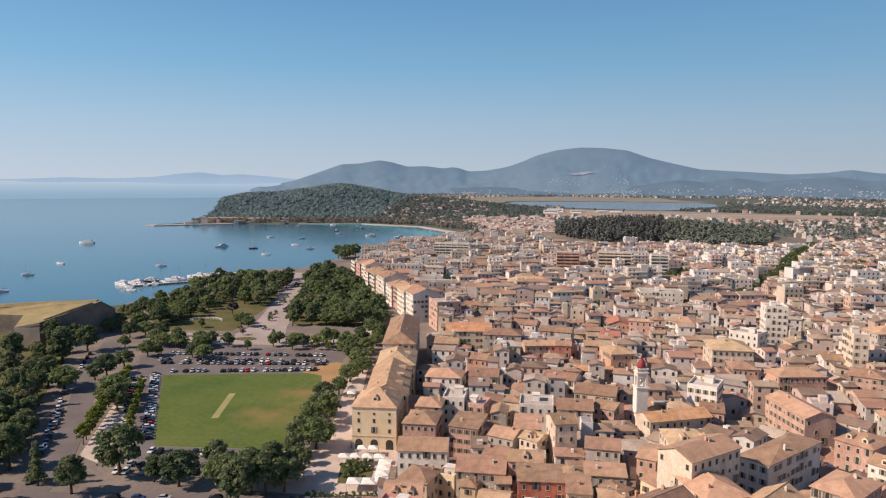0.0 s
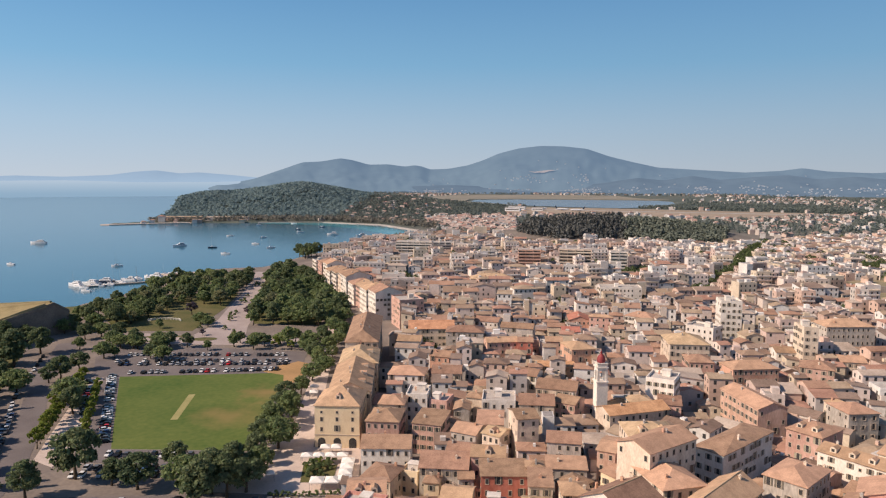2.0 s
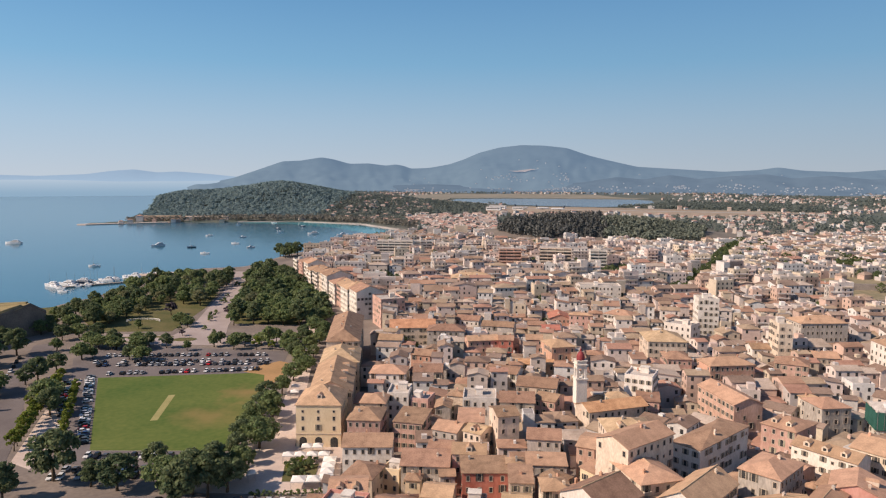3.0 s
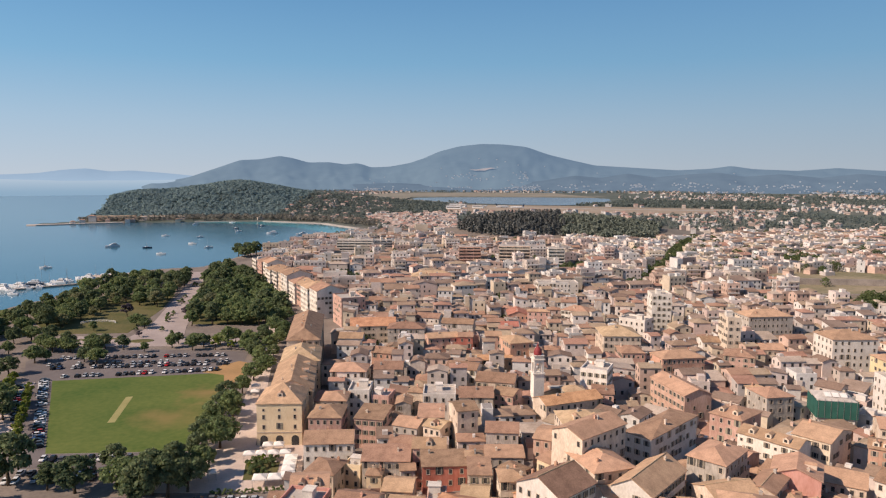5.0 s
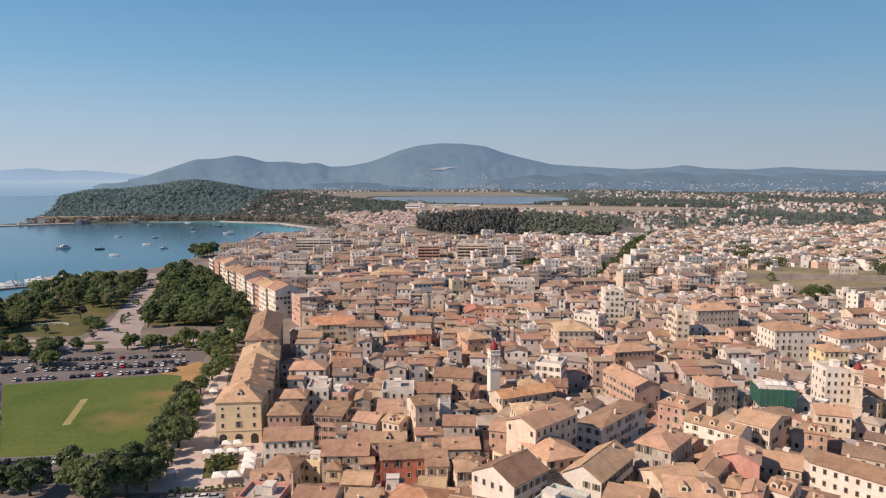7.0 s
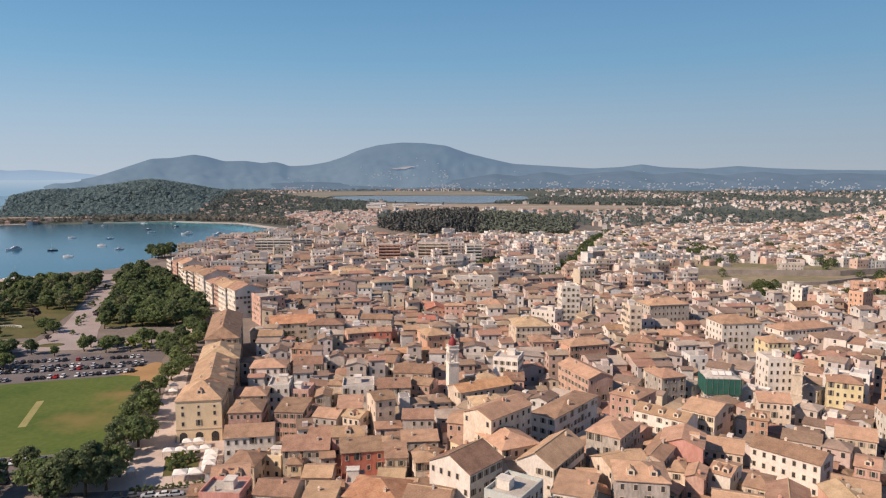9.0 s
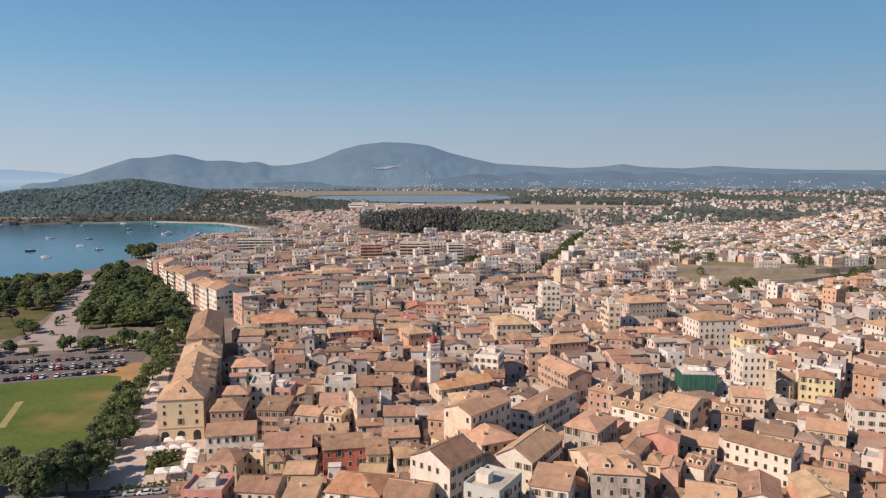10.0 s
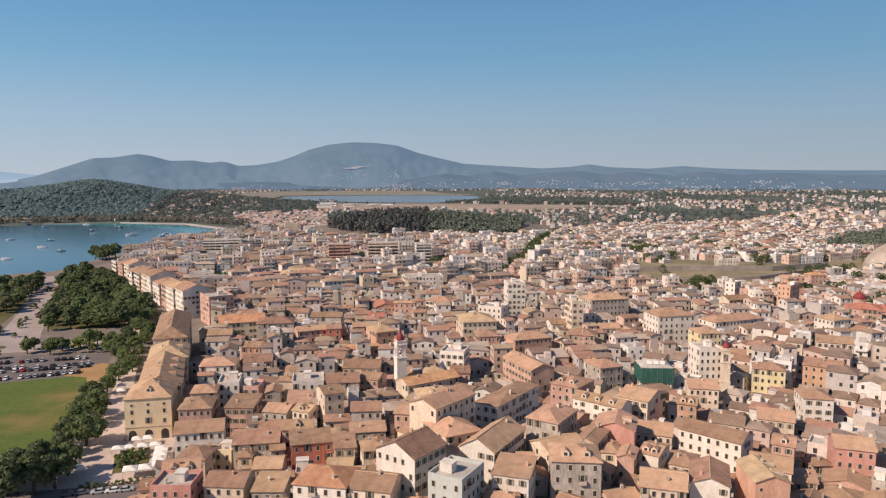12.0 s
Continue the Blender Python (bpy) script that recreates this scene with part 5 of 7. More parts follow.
class Heap:
    """Many far houses in one mesh, with walls, roofs and windows."""

    def __init__(self):
        self.b = Build()

    def house(self, x, y, w, d, eave, rot, kind, windows=True, rise=None):
        base = float(height(x, y))
        h = eave - base
        m = pose(x, y, base, 0, 0, rot)
        rise = min(w, d) * 0.17 if rise is None else rise
        v, f = wall_shape(w, d, h, kind, rise)
        self.b.add(v, f, 0, m)
        if kind != "flat":
            v, f = roof_shape(w, d, kind, rise)
            self.b.add(v, f, 1, m @ pose(0, 0, h))
        else:
            self.b.box(0.4 - w / 2, 0.4 - d / 2, h - 0.1, w / 2 - 0.4, d / 2 - 0.4, h + 0.05, 3, m)
            u, q = rng_town.uniform(-0.25, 0.25) * w, rng_town.uniform(-0.2, 0.2) * d
            self.b.box(u - 1.4, q - 1.7, h, u + 1.4, q + 1.7, h + 2.4, 0, m)
            if h > 11 and windows:
                for fl in range(int(h / 3.3) - 1):
                    z = h - 3.3 * (fl + 1)
                    self.b.box(-w * 0.42, -d / 2 - 1.2, z, w * 0.42, -d / 2 + 0.1, z + 0.9, 0, m)
        if windows and kind != "flat":
            if rng_town.random() < 0.55:      # a chimney or a roof hut
                u, q = rng_town.uniform(-0.35, 0.35) * w, rng_town.uniform(-0.25, 0.25) * d
                a = rng_town.choice([0.4, 0.5, 0.9])
                self.b.box(u - a, q - a, h - 0.5, u + a, q + a, h + rise + rng_town.uniform(0.4, 1.1), 0, m)
        if windows and rng_town.random() < 0.3 and w > 8:
            # a lower or taller addition with a terrace
            a, q, up = w * rng_town.uniform(0.28, 0.42), rng_town.choice([-1, 1]), rng_town.uniform(-2.5, 3.2)
            x0 = q * (w / 2 - a / 2)
            self.b.box(x0 - a / 2, -d / 2 - 0.6, -3, x0 + a / 2, d * 0.2, h + up, 0, m)
            self.b.box(x0 - a / 2 + 0.3, -d / 2 - 0.3, h + up - 0.1, x0 + a / 2 - 0.3, d * 0.2 - 0.3, h + up + 0.06, 3, m)
        if windows:
            floors = max(1, int(h / 3.3))
            for run, off, turn in ((w, d / 2, 0), (d, w / 2, 270), (d, w / 2, 90)):
                n = max(1, int(run / 3.2))
                q = m @ pose(0, 0, 0, 0, 0, turn)
                for fl in range(floors):
                    z = h - 3.3 * (fl + 1) + 0.9
                    for k in range(n):
                        if rng_town.random() < 0.8:
                            u = (k + 0.5) / n * run - run / 2
                            self.b.add([(u - 0.55, -off - 0.05, z), (u + 0.55, -off - 0.05, z), (u + 0.55, -off - 0.05, z + 1.6), (u - 0.55, -off - 0.05, z + 1.6)], [(0, 1, 2, 3)], 2, q)


def heap(plot_list, name, label):
    h = Heap()
    for x, y, w, d, spin in plot_list:
        kind, eave, wall, tiles, crosswise = choose(x, y, w, d)
        if crosswise:
            w, d, spin = d, w, spin + 90
        h.house(x, y, w, d, eave, spin, kind, windows=math.hypot(x, y) < 1000)
    tagged(new(name, h.b.mesh(name, FAR_WALL, FAR_ROOF, PANE, FLAT_ROOF)), label, "houses", kind="stuff")


heap(plots[NEAR_HOUSES:], "town_houses_beyond", "crowded pale town houses with tan tile roofs")


def slab_block(x, y, w, d, storeys, rot, label, wall="white"):
    """A slab of flats: dark recessed storeys between long white balcony parapets, party walls, a stair hut on the flat roof."""
    base = float(height(x, y))
    ob = thing("apartment_block", pose(x, y, base, 0, 0, rot), label, "apartment block", "apartment blocks")
    h = storeys * 3.2
    part("wall", Build().box(-w / 2, -d / 2 + 1.3, -3, w / 2, d / 2, h).mesh("wall", WALLS[wall]), ob)
    part("roof", Build().box(-w / 2 + 0.4, -d / 2 + 1.6, h, w / 2 - 0.4, d / 2 - 0.4, h + 0.25).mesh("roof", ROOFS["flat"]), ob)
    part("stair_hut", HUT_MESH, ob, m=pose(w * 0.1, d * 0.1, h + 0.25))
    slab = Build().box(-w / 2, -d / 2, -0.15, w / 2, -d / 2 + 1.3, 0.05).box(-w / 2, -d / 2, 0.05, w / 2, -d / 2 + 0.15, 1.0).mesh("balcony", WALLS[wall])
    # dark strip serves as window glass and as the balcony recess's shade
    strip = Build().box(-w / 2 + 0.6, -d / 2 + 1.2, 0.9, w / 2 - 0.6, -d / 2 + 1.29, 2.0).mesh("glazing", PANE)
    side = Build()
    for k in range(max(1, int(d / 4))):
        v = -d / 2 + 2.6 + k * 4
        side.box(-w / 2 - 0.06, v, 0.9, -w / 2 + 0.02, v + 1.2, 2.3).box(w / 2 - 0.02, v, 0.9, w / 2 + 0.06, v + 1.2, 2.3)
    side = side.mesh("side_windows", PANE)
    for k in range(storeys):
        part("balcony", slab, ob, m=pose(0, 0, 3.2 * k))
        part("glazing", strip, ob, m=pose(0, 0, 3.2 * k))
        part("side_windows", side, ob, m=pose(0, 0, 3.2 * k))
    fin = Build().box(-0.12, -d / 2, -3, 0.12, -d / 2 + 1.3, h).mesh("party_wall", WALLS[wall])
    for k in range(int(w / 7) + 1):
        part("party_wall", fin, ob, m=pose(-w / 2 + 0.12 + k * (w - 0.24) / int(w / 7), 0, 0))


for block in SLABS:
    slab_block(*block)

# ---- fort bastion ----
def fort():
    """A battered bastion: a low front pier, a scarp that climbs to the salient, a recess behind, berms of dry grass on top."""
    ob = thing("fort_bastion", pose(0, 0, 0), "dark stone fort bastion with a grassed sloping top", "fort")
    base = [(-245.7, 383, 10.2), (-231.6, 383.5, 12.8), (-213.5, 417, 19.2), (-209, 425, 13.5), (-232, 441, 15), (-284, 433, 14), (-350, 428, 13), (-350, 404, 11), (-276, 412, 11.6), (-257, 410, 11.6), (-250, 393, 10.4)]
    cx, cy = -250, 410
    low = [(x + (x - cx) * 0.06, y + (y - cy) * 0.06, -9) for x, y, z in base]
    cord = [(x, y, z - 1.7) for x, y, z in base]
    roll = [(x + (x - cx) * 0.008, y + (y - cy) * 0.008, z - 1.4) for x, y, z in base]
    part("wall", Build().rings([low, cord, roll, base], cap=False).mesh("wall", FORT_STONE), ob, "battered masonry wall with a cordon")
    part("rampart_top", mesh_of("rampart_top", base, [tuple(range(len(base)))], [FORT_GRASS]), ob, "dry golden grass on the rampart")
    for name, a, b, wide in (("berm", (-216, 418, 19.0), (-262, 416, 13.2), 2.2), ("berm", (-222, 427, 17.4), (-300, 424, 13.6), 1.8), ("berm", (-232, 388, 12.9), (-217, 413, 18.4), 1.6)):
        va, vb = Vector(a), Vector(b)
        side = (vb - va).cross(Vector((0, 0, 1))).normalized()
        rings = [[tuple(p - side * wide - Vector((0, 0, 1.2))), tuple(p + side * wide - Vector((0, 0, 1.2))), tuple(p + side * wide * 0.4 + Vector((0, 0, 0.9))), tuple(p - side * wide * 0.4 + Vector((0, 0, 0.9)))] for p in (va, va.lerp(vb, 0.5) + Vector((0, 0, 0.3)), vb)]
        part(name, Build().rings(rings).mesh(name, FORT_GRASS), ob, "grassed earth berm")
    part("pier", Build().rings([[(-246.6, 381.6, -9), (-230.6, 381.8, -9), (-230.8, 385, -9), (-246.2, 385, -9)], [(-245.6, 382.5, 9.9), (-231.5, 382.8, 9.9), (-231.5, 385, 9.9), (-245.6, 385, 9.9)]]).mesh("pier", RAMPART_STONE), ob, "pale masonry pier at the foot of the bastion")


fort()


# ---- trees ----
def crown_mesh(name, seed, radius, tall, lobes, leaves, size, mat, flat=1.0, cone=False):
    """A crown of small leaf sprays on uneven lobes, with gaps between them; its foot at the origin."""
    rng = np.random.default_rng(seed)
    verts = []
    for k in range(lobes):
        q, s = rng.uniform(0, 2 * math.pi), (k + 0.5) / lobes
        if cone:
            z, reach = s * tall, radius * (1.05 - s)
            out = reach * rng.uniform(0.2, 0.8)
            r = max(0.7, reach * 0.55)
        else:
            z = tall * (0.16 + 0.72 * s)
            reach = radius * math.sqrt(max(0.05, 1 - (2 * s - 0.85) ** 2 * 0.9))
            out = reach * math.sqrt(rng.uniform(0.02, 0.75))
            r = radius * rng.uniform(0.17, 0.33)
        c = np.array([out * math.cos(q), out * math.sin(q), z])
        n = rng.normal(size=(leaves, 3))
        n /= np.linalg.norm(n, axis=1, keepdims=True)
        n[:, 2] = np.where(n[:, 2] < -0.35, -n[:, 2], n[:, 2])
        p = c + n * r * np.array([1, 1, 0.78 * flat]) * rng.uniform(0.72, 1.06, (leaves, 1))
        a = np.cross(n + rng.normal(scale=0.55, size=n.shape), rng.normal(size=n.shape))
        a /= np.linalg.norm(a, axis=1, keepdims=True) + 1e-9
        b = np.cross(n + rng.normal(scale=0.4, size=n.shape), a)
        b /= np.linalg.norm(b, axis=1, keepdims=True) + 1e-9
        sz = size * rng.uniform(0.6, 1.3, (leaves, 1))
        verts.append(np.stack([p - a * sz, p - b * sz * 0.62, p + a * sz, p + b * sz * 0.62], 1).reshape(-1, 3))
    v = np.concatenate(verts)
    return mesh_of(name, v.tolist(), np.arange(len(v)).reshape(-1, 4).tolist(), [mat])


def trunk_mesh(h, r, spread, seed):
    """A tapered trunk that forks into limbs."""
    rng = random.Random(seed)
    b = Build()

    def tube(p, q, r0, r1, sides=7):
        p, q = Vector(p), Vector(q)
        m = (q - p).to_track_quat("Z", "Y").to_matrix().to_4x4()
        ln = (q - p).length
        b.rings([[(rr * math.cos(2 * math.pi * k / sides), rr * math.sin(2 * math.pi * k / sides), z) for k in range(sides)] for rr, z in ((r0, 0), ((r0 + r1) / 2, ln / 2), (r1, ln))], 0, Matrix.Translation(p) @ m)

    fork = (rng.uniform(-0.2, 0.2), rng.uniform(-0.2, 0.2), h * 0.45)
    tube((0, 0, -0.4), fork, r * 1.25, r * 0.8)
    for k in range(5):
        q = k * 1.26 + rng.uniform(-0.3, 0.3)
        tube(fork, (spread * math.cos(q), spread * math.sin(q), h * rng.uniform(0.75, 1.0)), r * 0.5, r * 0.12, 5)
    return b.mesh("trunk", BARK, smooth=True)


TREES = {
    "broad": (crown_mesh("crown", 1, 4.6, 7.5, 60, 46, 0.42, LEAF_DARK), trunk_mesh(6, 0.32, 2.6, 1), 1.6, "dark green broadleaf tree in the park", "tree"),
    "round": (crown_mesh("crown", 2, 4.2, 7.0, 54, 46, 0.42, LEAF_MID), trunk_mesh(6, 0.3, 2.4, 2), 1.4, "rounded mid-green tree in the park", "tree"),
    "tall": (crown_mesh("crown", 3, 4.4, 10.5, 70, 46, 0.44, LEAF_DARK), trunk_mesh(8, 0.36, 2.4, 3), 1.8, "tall dark green tree with a ragged crown", "tree"),
    "wide": (crown_mesh("crown", 4, 5.6, 6.8, 70, 46, 0.44, LEAF_MID, 0.85), trunk_mesh(6, 0.36, 3.2, 4), 1.6, "wide spreading green park tree", "tree"),
    "olive": (crown_mesh("crown", 9, 4.4, 6.6, 60, 46, 0.40, LEAF_OLIVE), trunk_mesh(6, 0.32, 2.6, 9), 1.5, "olive-green broad tree below the fort", "tree"),
    "lime": (crown_mesh("crown", 5, 2.4, 4.0, 14, 60, 0.34, LEAF_LIGHT), trunk_mesh(3.6, 0.16, 1.3, 5), 1.6, "small yellow-green tree beside a path", "tree"),
    "mauve": (crown_mesh("crown", 6, 3.8, 5.5, 22, 65, 0.45, LEAF_GREY), trunk_mesh(5, 0.26, 2.2, 6), 2.2, "mauve flowering jacaranda tree", "tree"),
    "bush": (crown_mesh("crown", 7, 1.5, 1.8, 9, 40, 0.25, LEAF_MID), trunk_mesh(1.2, 0.07, 0.8, 7), 0.1, "low clipped green shrub", "shrub"),
    "pine": (crown_mesh("crown", 8, 2.6, 12, 30, 60, 0.42, LEAF_DARK, cone=True), trunk_mesh(8, 0.26, 0.6, 8), 1.2, "tall dark green conifer beside the road", "tree"),
}
tree_first = {}
PARK_WOOD = {"broad": [], "round": [], "tall": [], "wide": []}      # trees of the farther park, joined below


def tree(kind, x, y, scale=1.0, group="park trees"):
    crown, trunk, foot, label, category = TREES[kind]
    rng = random.Random(int(x * 131 + y * 37))
    m = pose(x, y, float(height(x, y)) if y > 600 or x > -20 else 0, 0, 0, rng.uniform(0, 360))
    if y > 480 and x < 0 and kind in PARK_WOOD:
        s = scale * rng.uniform(0.85, 1.15)
        PARK_WOOD[kind].append(m @ Matrix.Diagonal((s, s, s * rng.uniform(0.9, 1.1), 1)))
        return None
    if kind not in tree_first:
        ob = thing("shrub" if kind == "bush" else "tree", m, label, category, group)
        part("trunk", trunk, ob)
        part("crown", crown, ob, m=pose(0, 0, foot))
        tree_first[kind] = ob
    else:
        ob = copy_thing(tree_first[kind], m)
        tagged(ob, group=group)
    s = scale * rng.uniform(0.85, 1.15)
    ob.scale = (s, s, s * rng.uniform(0.9, 1.1))
    return ob


def grove(poly, spacing, kinds, scale=(1.0, 1.5), seed=1, skip=(), limit=400):
    """Trees scattered over a polygon, none closer than the spacing."""
    rng = random.Random(seed)
    xs, ys = [p[0] for p in poly], [p[1] for p in poly]
    got = []
    for _ in range(4000):
        x, y = rng.uniform(min(xs), max(xs)), rng.uniform(min(ys), max(ys))
        if not inside(x, y, poly) or any(inside(x, y, s) for s in skip) or any((x - a) ** 2 + (y - b) ** 2 < spacing ** 2 for a, b in got):
            continue
        got.append((x, y))
        tree(rng.choice(kinds), x, y, rng.uniform(*scale))
        if len(got) >= limit:
            break


MIXED = ["broad", "round", "wide", "round", "tall", "olive", "wide"]
CLEARING = [(-152, 426), (-138, 426), (-140, 500), (-165, 510), (-172, 450)]
grove([(-140, 505), (-170, 515), (-180, 445), (-205, 410), (-220, 445), (-221, 475), (-213, 510), (-220, 590), (-210, 640), (-175, 650), (-146, 640)], 8.4, MIXED, (0.85, 1.3), seed=3, skip=[CLEARING], limit=112)
grove([(-103, 440), (-48, 436), (-50, 480), (-72, 553), (-96, 622), (-118, 662), (-134, 650), (-124, 580), (-114, 510)], 8.2, MIXED + ["round", "wide"], seed=4, limit=118)
grove([(-62, 395), (-104, 392), (-106, 378), (-58, 374)], 8.0, ["lime", "round", "broad", "round", "wide"], (0.8, 1.25), seed=5, limit=20)
grove([(-44, 330), (-62, 372), (-54, 440), (-64, 455), (-48, 470), (-42, 400)], 8.6, ["round", "wide", "broad"], (0.8, 1.15), seed=6, limit=24)
grove([(-160, 396), (-128, 390), (-120, 384), (-128, 376), (-172, 384)], 8.0, ["lime", "round", "wide", "broad"], (0.75, 1.2), seed=7, limit=22)
grove([(-133, 192), (-150, 232), (-190, 305), (-222, 385), (-258, 374), (-240, 300), (-195, 215), (-150, 172)], 9.0, ["olive", "tall", "wide", "olive", "broad", "olive"], (0.9, 1.3), seed=9, limit=40)
grove([(-143, 186), (-146, 222), (-164, 262), (-190, 300), (-205, 270), (-175, 200)], 7.8, ["olive", "tall", "olive", "pine", "broad"], (0.8, 1.2), seed=16, limit=30)
grove([(-106, 640), (-100, 660), (-122, 730), (-140, 720), (-136, 650)], 8.5, ["round", "wide", "broad"], (0.9, 1.3), seed=14, limit=7)
GREEN_SIDE = (  # x, y, kind, size of the single trees round the green
    (-199, 347, "tall", 2), (-198, 370, "broad", 1.6), (-217, 418, "round", 1.3), (-209, 418, "round", 1.3), (-219, 396, "broad", 1.4), (-224, 384, "tall", 1.6), (-172, 300, "wide", 1.4), (-165, 324, "broad", 1.6), (-163, 338, "broad", 1.4),
    (-167, 317, "broad", 1.2), (-182, 379, "round", 1.2), (-161, 360, "wide", 1.1), (-156, 361, "round", 1), (-144, 288, "wide", 1.5), (-149, 285, "lime", 1.3), (-136, 274, "broad", 1.3), (-190, 403, "broad", 1.2), (-184, 410, "wide", 1.2),
    (-171, 404, "broad", 1.2), (-154, 380, "round", 1.1), (-130, 356, "wide", 1.0), (-137, 359, "broad", 1), (-106, 213, "broad", 1.75), (-114, 199, "tall", 1.3), (-93, 208, "tall", 1), (-84, 205, "broad", 1.4))
GREEN_END = (
    (-69, 204, "wide", 1.5), (-78, 221, "broad", 1), (-61, 201, "tall", 1.6), (-56, 199, "broad", 1.5), (-51, 202, "broad", 1.4), (-49, 211, "round", 1.3), (-62, 192, "tall", 1.3), (-49, 222, "round", 1), (-54, 254, "round", 1.7),
    (-48, 236, "wide", 1.4), (-54, 238, "broad", 1.3), (-48, 263, "round", 1.4), (-54, 284, "broad", 1.2), (-50, 297, "round", 1.3), (-48, 317, "wide", 1.2), (-54, 228, "broad", 1), (-60, 217, "round", 1.2), (-54, 270, "broad", 1.4), (-66, 213, "broad", 1.2), (-56, 208, "tall", 1.3))
for x, y, kind, s in GREEN_SIDE + GREEN_END:
    tree(kind, x, y, s * 0.86)
for x, y, kind, s in ((-127, 204, "pine", 1.1), (-130, 208, "pine", 1.0), (-152, 475, "mauve", 1.1), (-113, 470, "mauve", 1.0), (-158, 432, "round", 0.7), (-137, 445, "wide", 1.0), (-130, 436, "wide", 0.9), (-126, 412, "mauve", 0.55), (-103, 408, "mauve", 0.5), (-140, 380, "wide", 0.95), (-113, 376, "round", 0.7)):
    tree(kind, x, y, s)
for x, y, kind, s in ((-143, 866, "broad", 1.7), (-133, 872, "broad", 1.9), (-124, 880, "broad", 1.7), (-138, 860, "round", 1.4), (-128, 862, "round", 1.5), (-134, 850, "broad", 1.3), (281, 440, "broad", 1.5), (286, 446, "wide", 1.2), (88, 480, "round", 1.0), (80, 476, "lime", 1.2), (96, 484, "round", 0.9), (-32, 216, "bush", 1.5), (-34, 213.5, "bush", 1.4), (-34.4, 219, "bush", 1.7), (-33, 222.5, "bush", 1.3), (-29, 218, "bush", 1.6), (-28.5, 222.5, "bush", 1.3), (-30, 213, "bush", 1.2), (-31, 219.5, "lime", 0.7), (-35, 216, "lime", 0.6)):
    tree(kind, x, y, s)
for k in range(19):
    s = k / 18
    tree("lime", -131 - 22 * s, 238 + 82 * s, 1.2, "small trees of the walk")
    if k % 3:
        tree("lime", -119.5 - 22 * s, 248 + 62 * s, 1.05, "small trees of the walk")
grove([(-150, 234), (-180, 300), (-207, 372), (-217, 366), (-190, 298), (-161, 232)], 7.6, ["olive", "tall", "broad", "olive"], (0.8, 1.1), seed=17, limit=20)
for x, y, s in ((-121, 455, 1.6), (-123, 466, 1.9), (-124, 480, 1.5), (-128, 520, 2.0), (-131, 545, 1.6), (-136, 600, 2.2), (-117, 428, 1.4), (-133, 430, 1.5), (-109, 418, 1.3), (-139, 398, 1.4), (-96, 396, 1.6), (-84, 394, 1.3), (-75, 396, 1.5)):
    tree("bush", x, y, s, "shrubs of the promenade")
for k in range(11):
    tree("bush", -43.5 + 2.0 * k, 199.3, 0.85, "clipped shrubs of the plaza")


def park_wood():
    """The trees of the farther park, crowns and trunks, as one growth."""
    protos = {"broad": (crown_mesh("crown", 1, 4.6, 7.5, 44, 30, 0.56, LEAF_DARK), 0), "round": (crown_mesh("crown", 2, 4.2, 7.0, 40, 30, 0.56, LEAF_MID), 1),
              "tall": (crown_mesh("crown", 3, 4.4, 10.5, 50, 30, 0.58, LEAF_DARK), 0), "wide": (crown_mesh("crown", 4, 5.6, 6.8, 50, 30, 0.58, LEAF_MID, 0.85), 1)}
    verts, loops, totals, mats, first = [], [], [], [], 0
    for kind, places in PARK_WOOD.items():
        crown, leaf = protos[kind]
        for me, lift, index in ((crown, TREES[kind][2], leaf), (TREES[kind][1], 0, 2)):
            v = np.zeros(len(me.vertices) * 3)
            me.vertices.foreach_get("co", v)
            v = v.reshape(-1, 3) + (0, 0, lift)
            li, lt = np.zeros(len(me.loops), int), np.zeros(len(me.polygons), int)
            me.loops.foreach_get("vertex_index", li)
            me.polygons.foreach_get("loop_total", lt)
            for m in places:
                a = np.array(m)
                verts.append(v @ a[:3, :3].T + a[:3, 3])
                loops.append(li + first)
                totals.append(lt)
                mats.append(np.full(len(lt), index))
                first += len(v)
    verts, loops, totals, mats = (np.concatenate(q) for q in (verts, loops, totals, mats))
    me = bpy.data.meshes.new("park_trees")
    me.vertices.add(len(verts))
    me.vertices.foreach_set("co", verts.ravel())
    me.loops.add(len(loops))
    me.loops.foreach_set("vertex_index", loops)
    me.polygons.add(len(totals))
    me.polygons.foreach_set("loop_start", np.concatenate([[0], np.cumsum(totals)[:-1]]))
    for mat in (LEAF_DARK, LEAF_MID, BARK):
        me.materials.append(mat)
    me.polygons.foreach_set("material_index", mats)
    me.update(calc_edges=True)
    me.validate()
    tagged(new("park_trees", me), "dense green broadleaf trees of the farther park", "trees", kind="stuff")


park_wood()


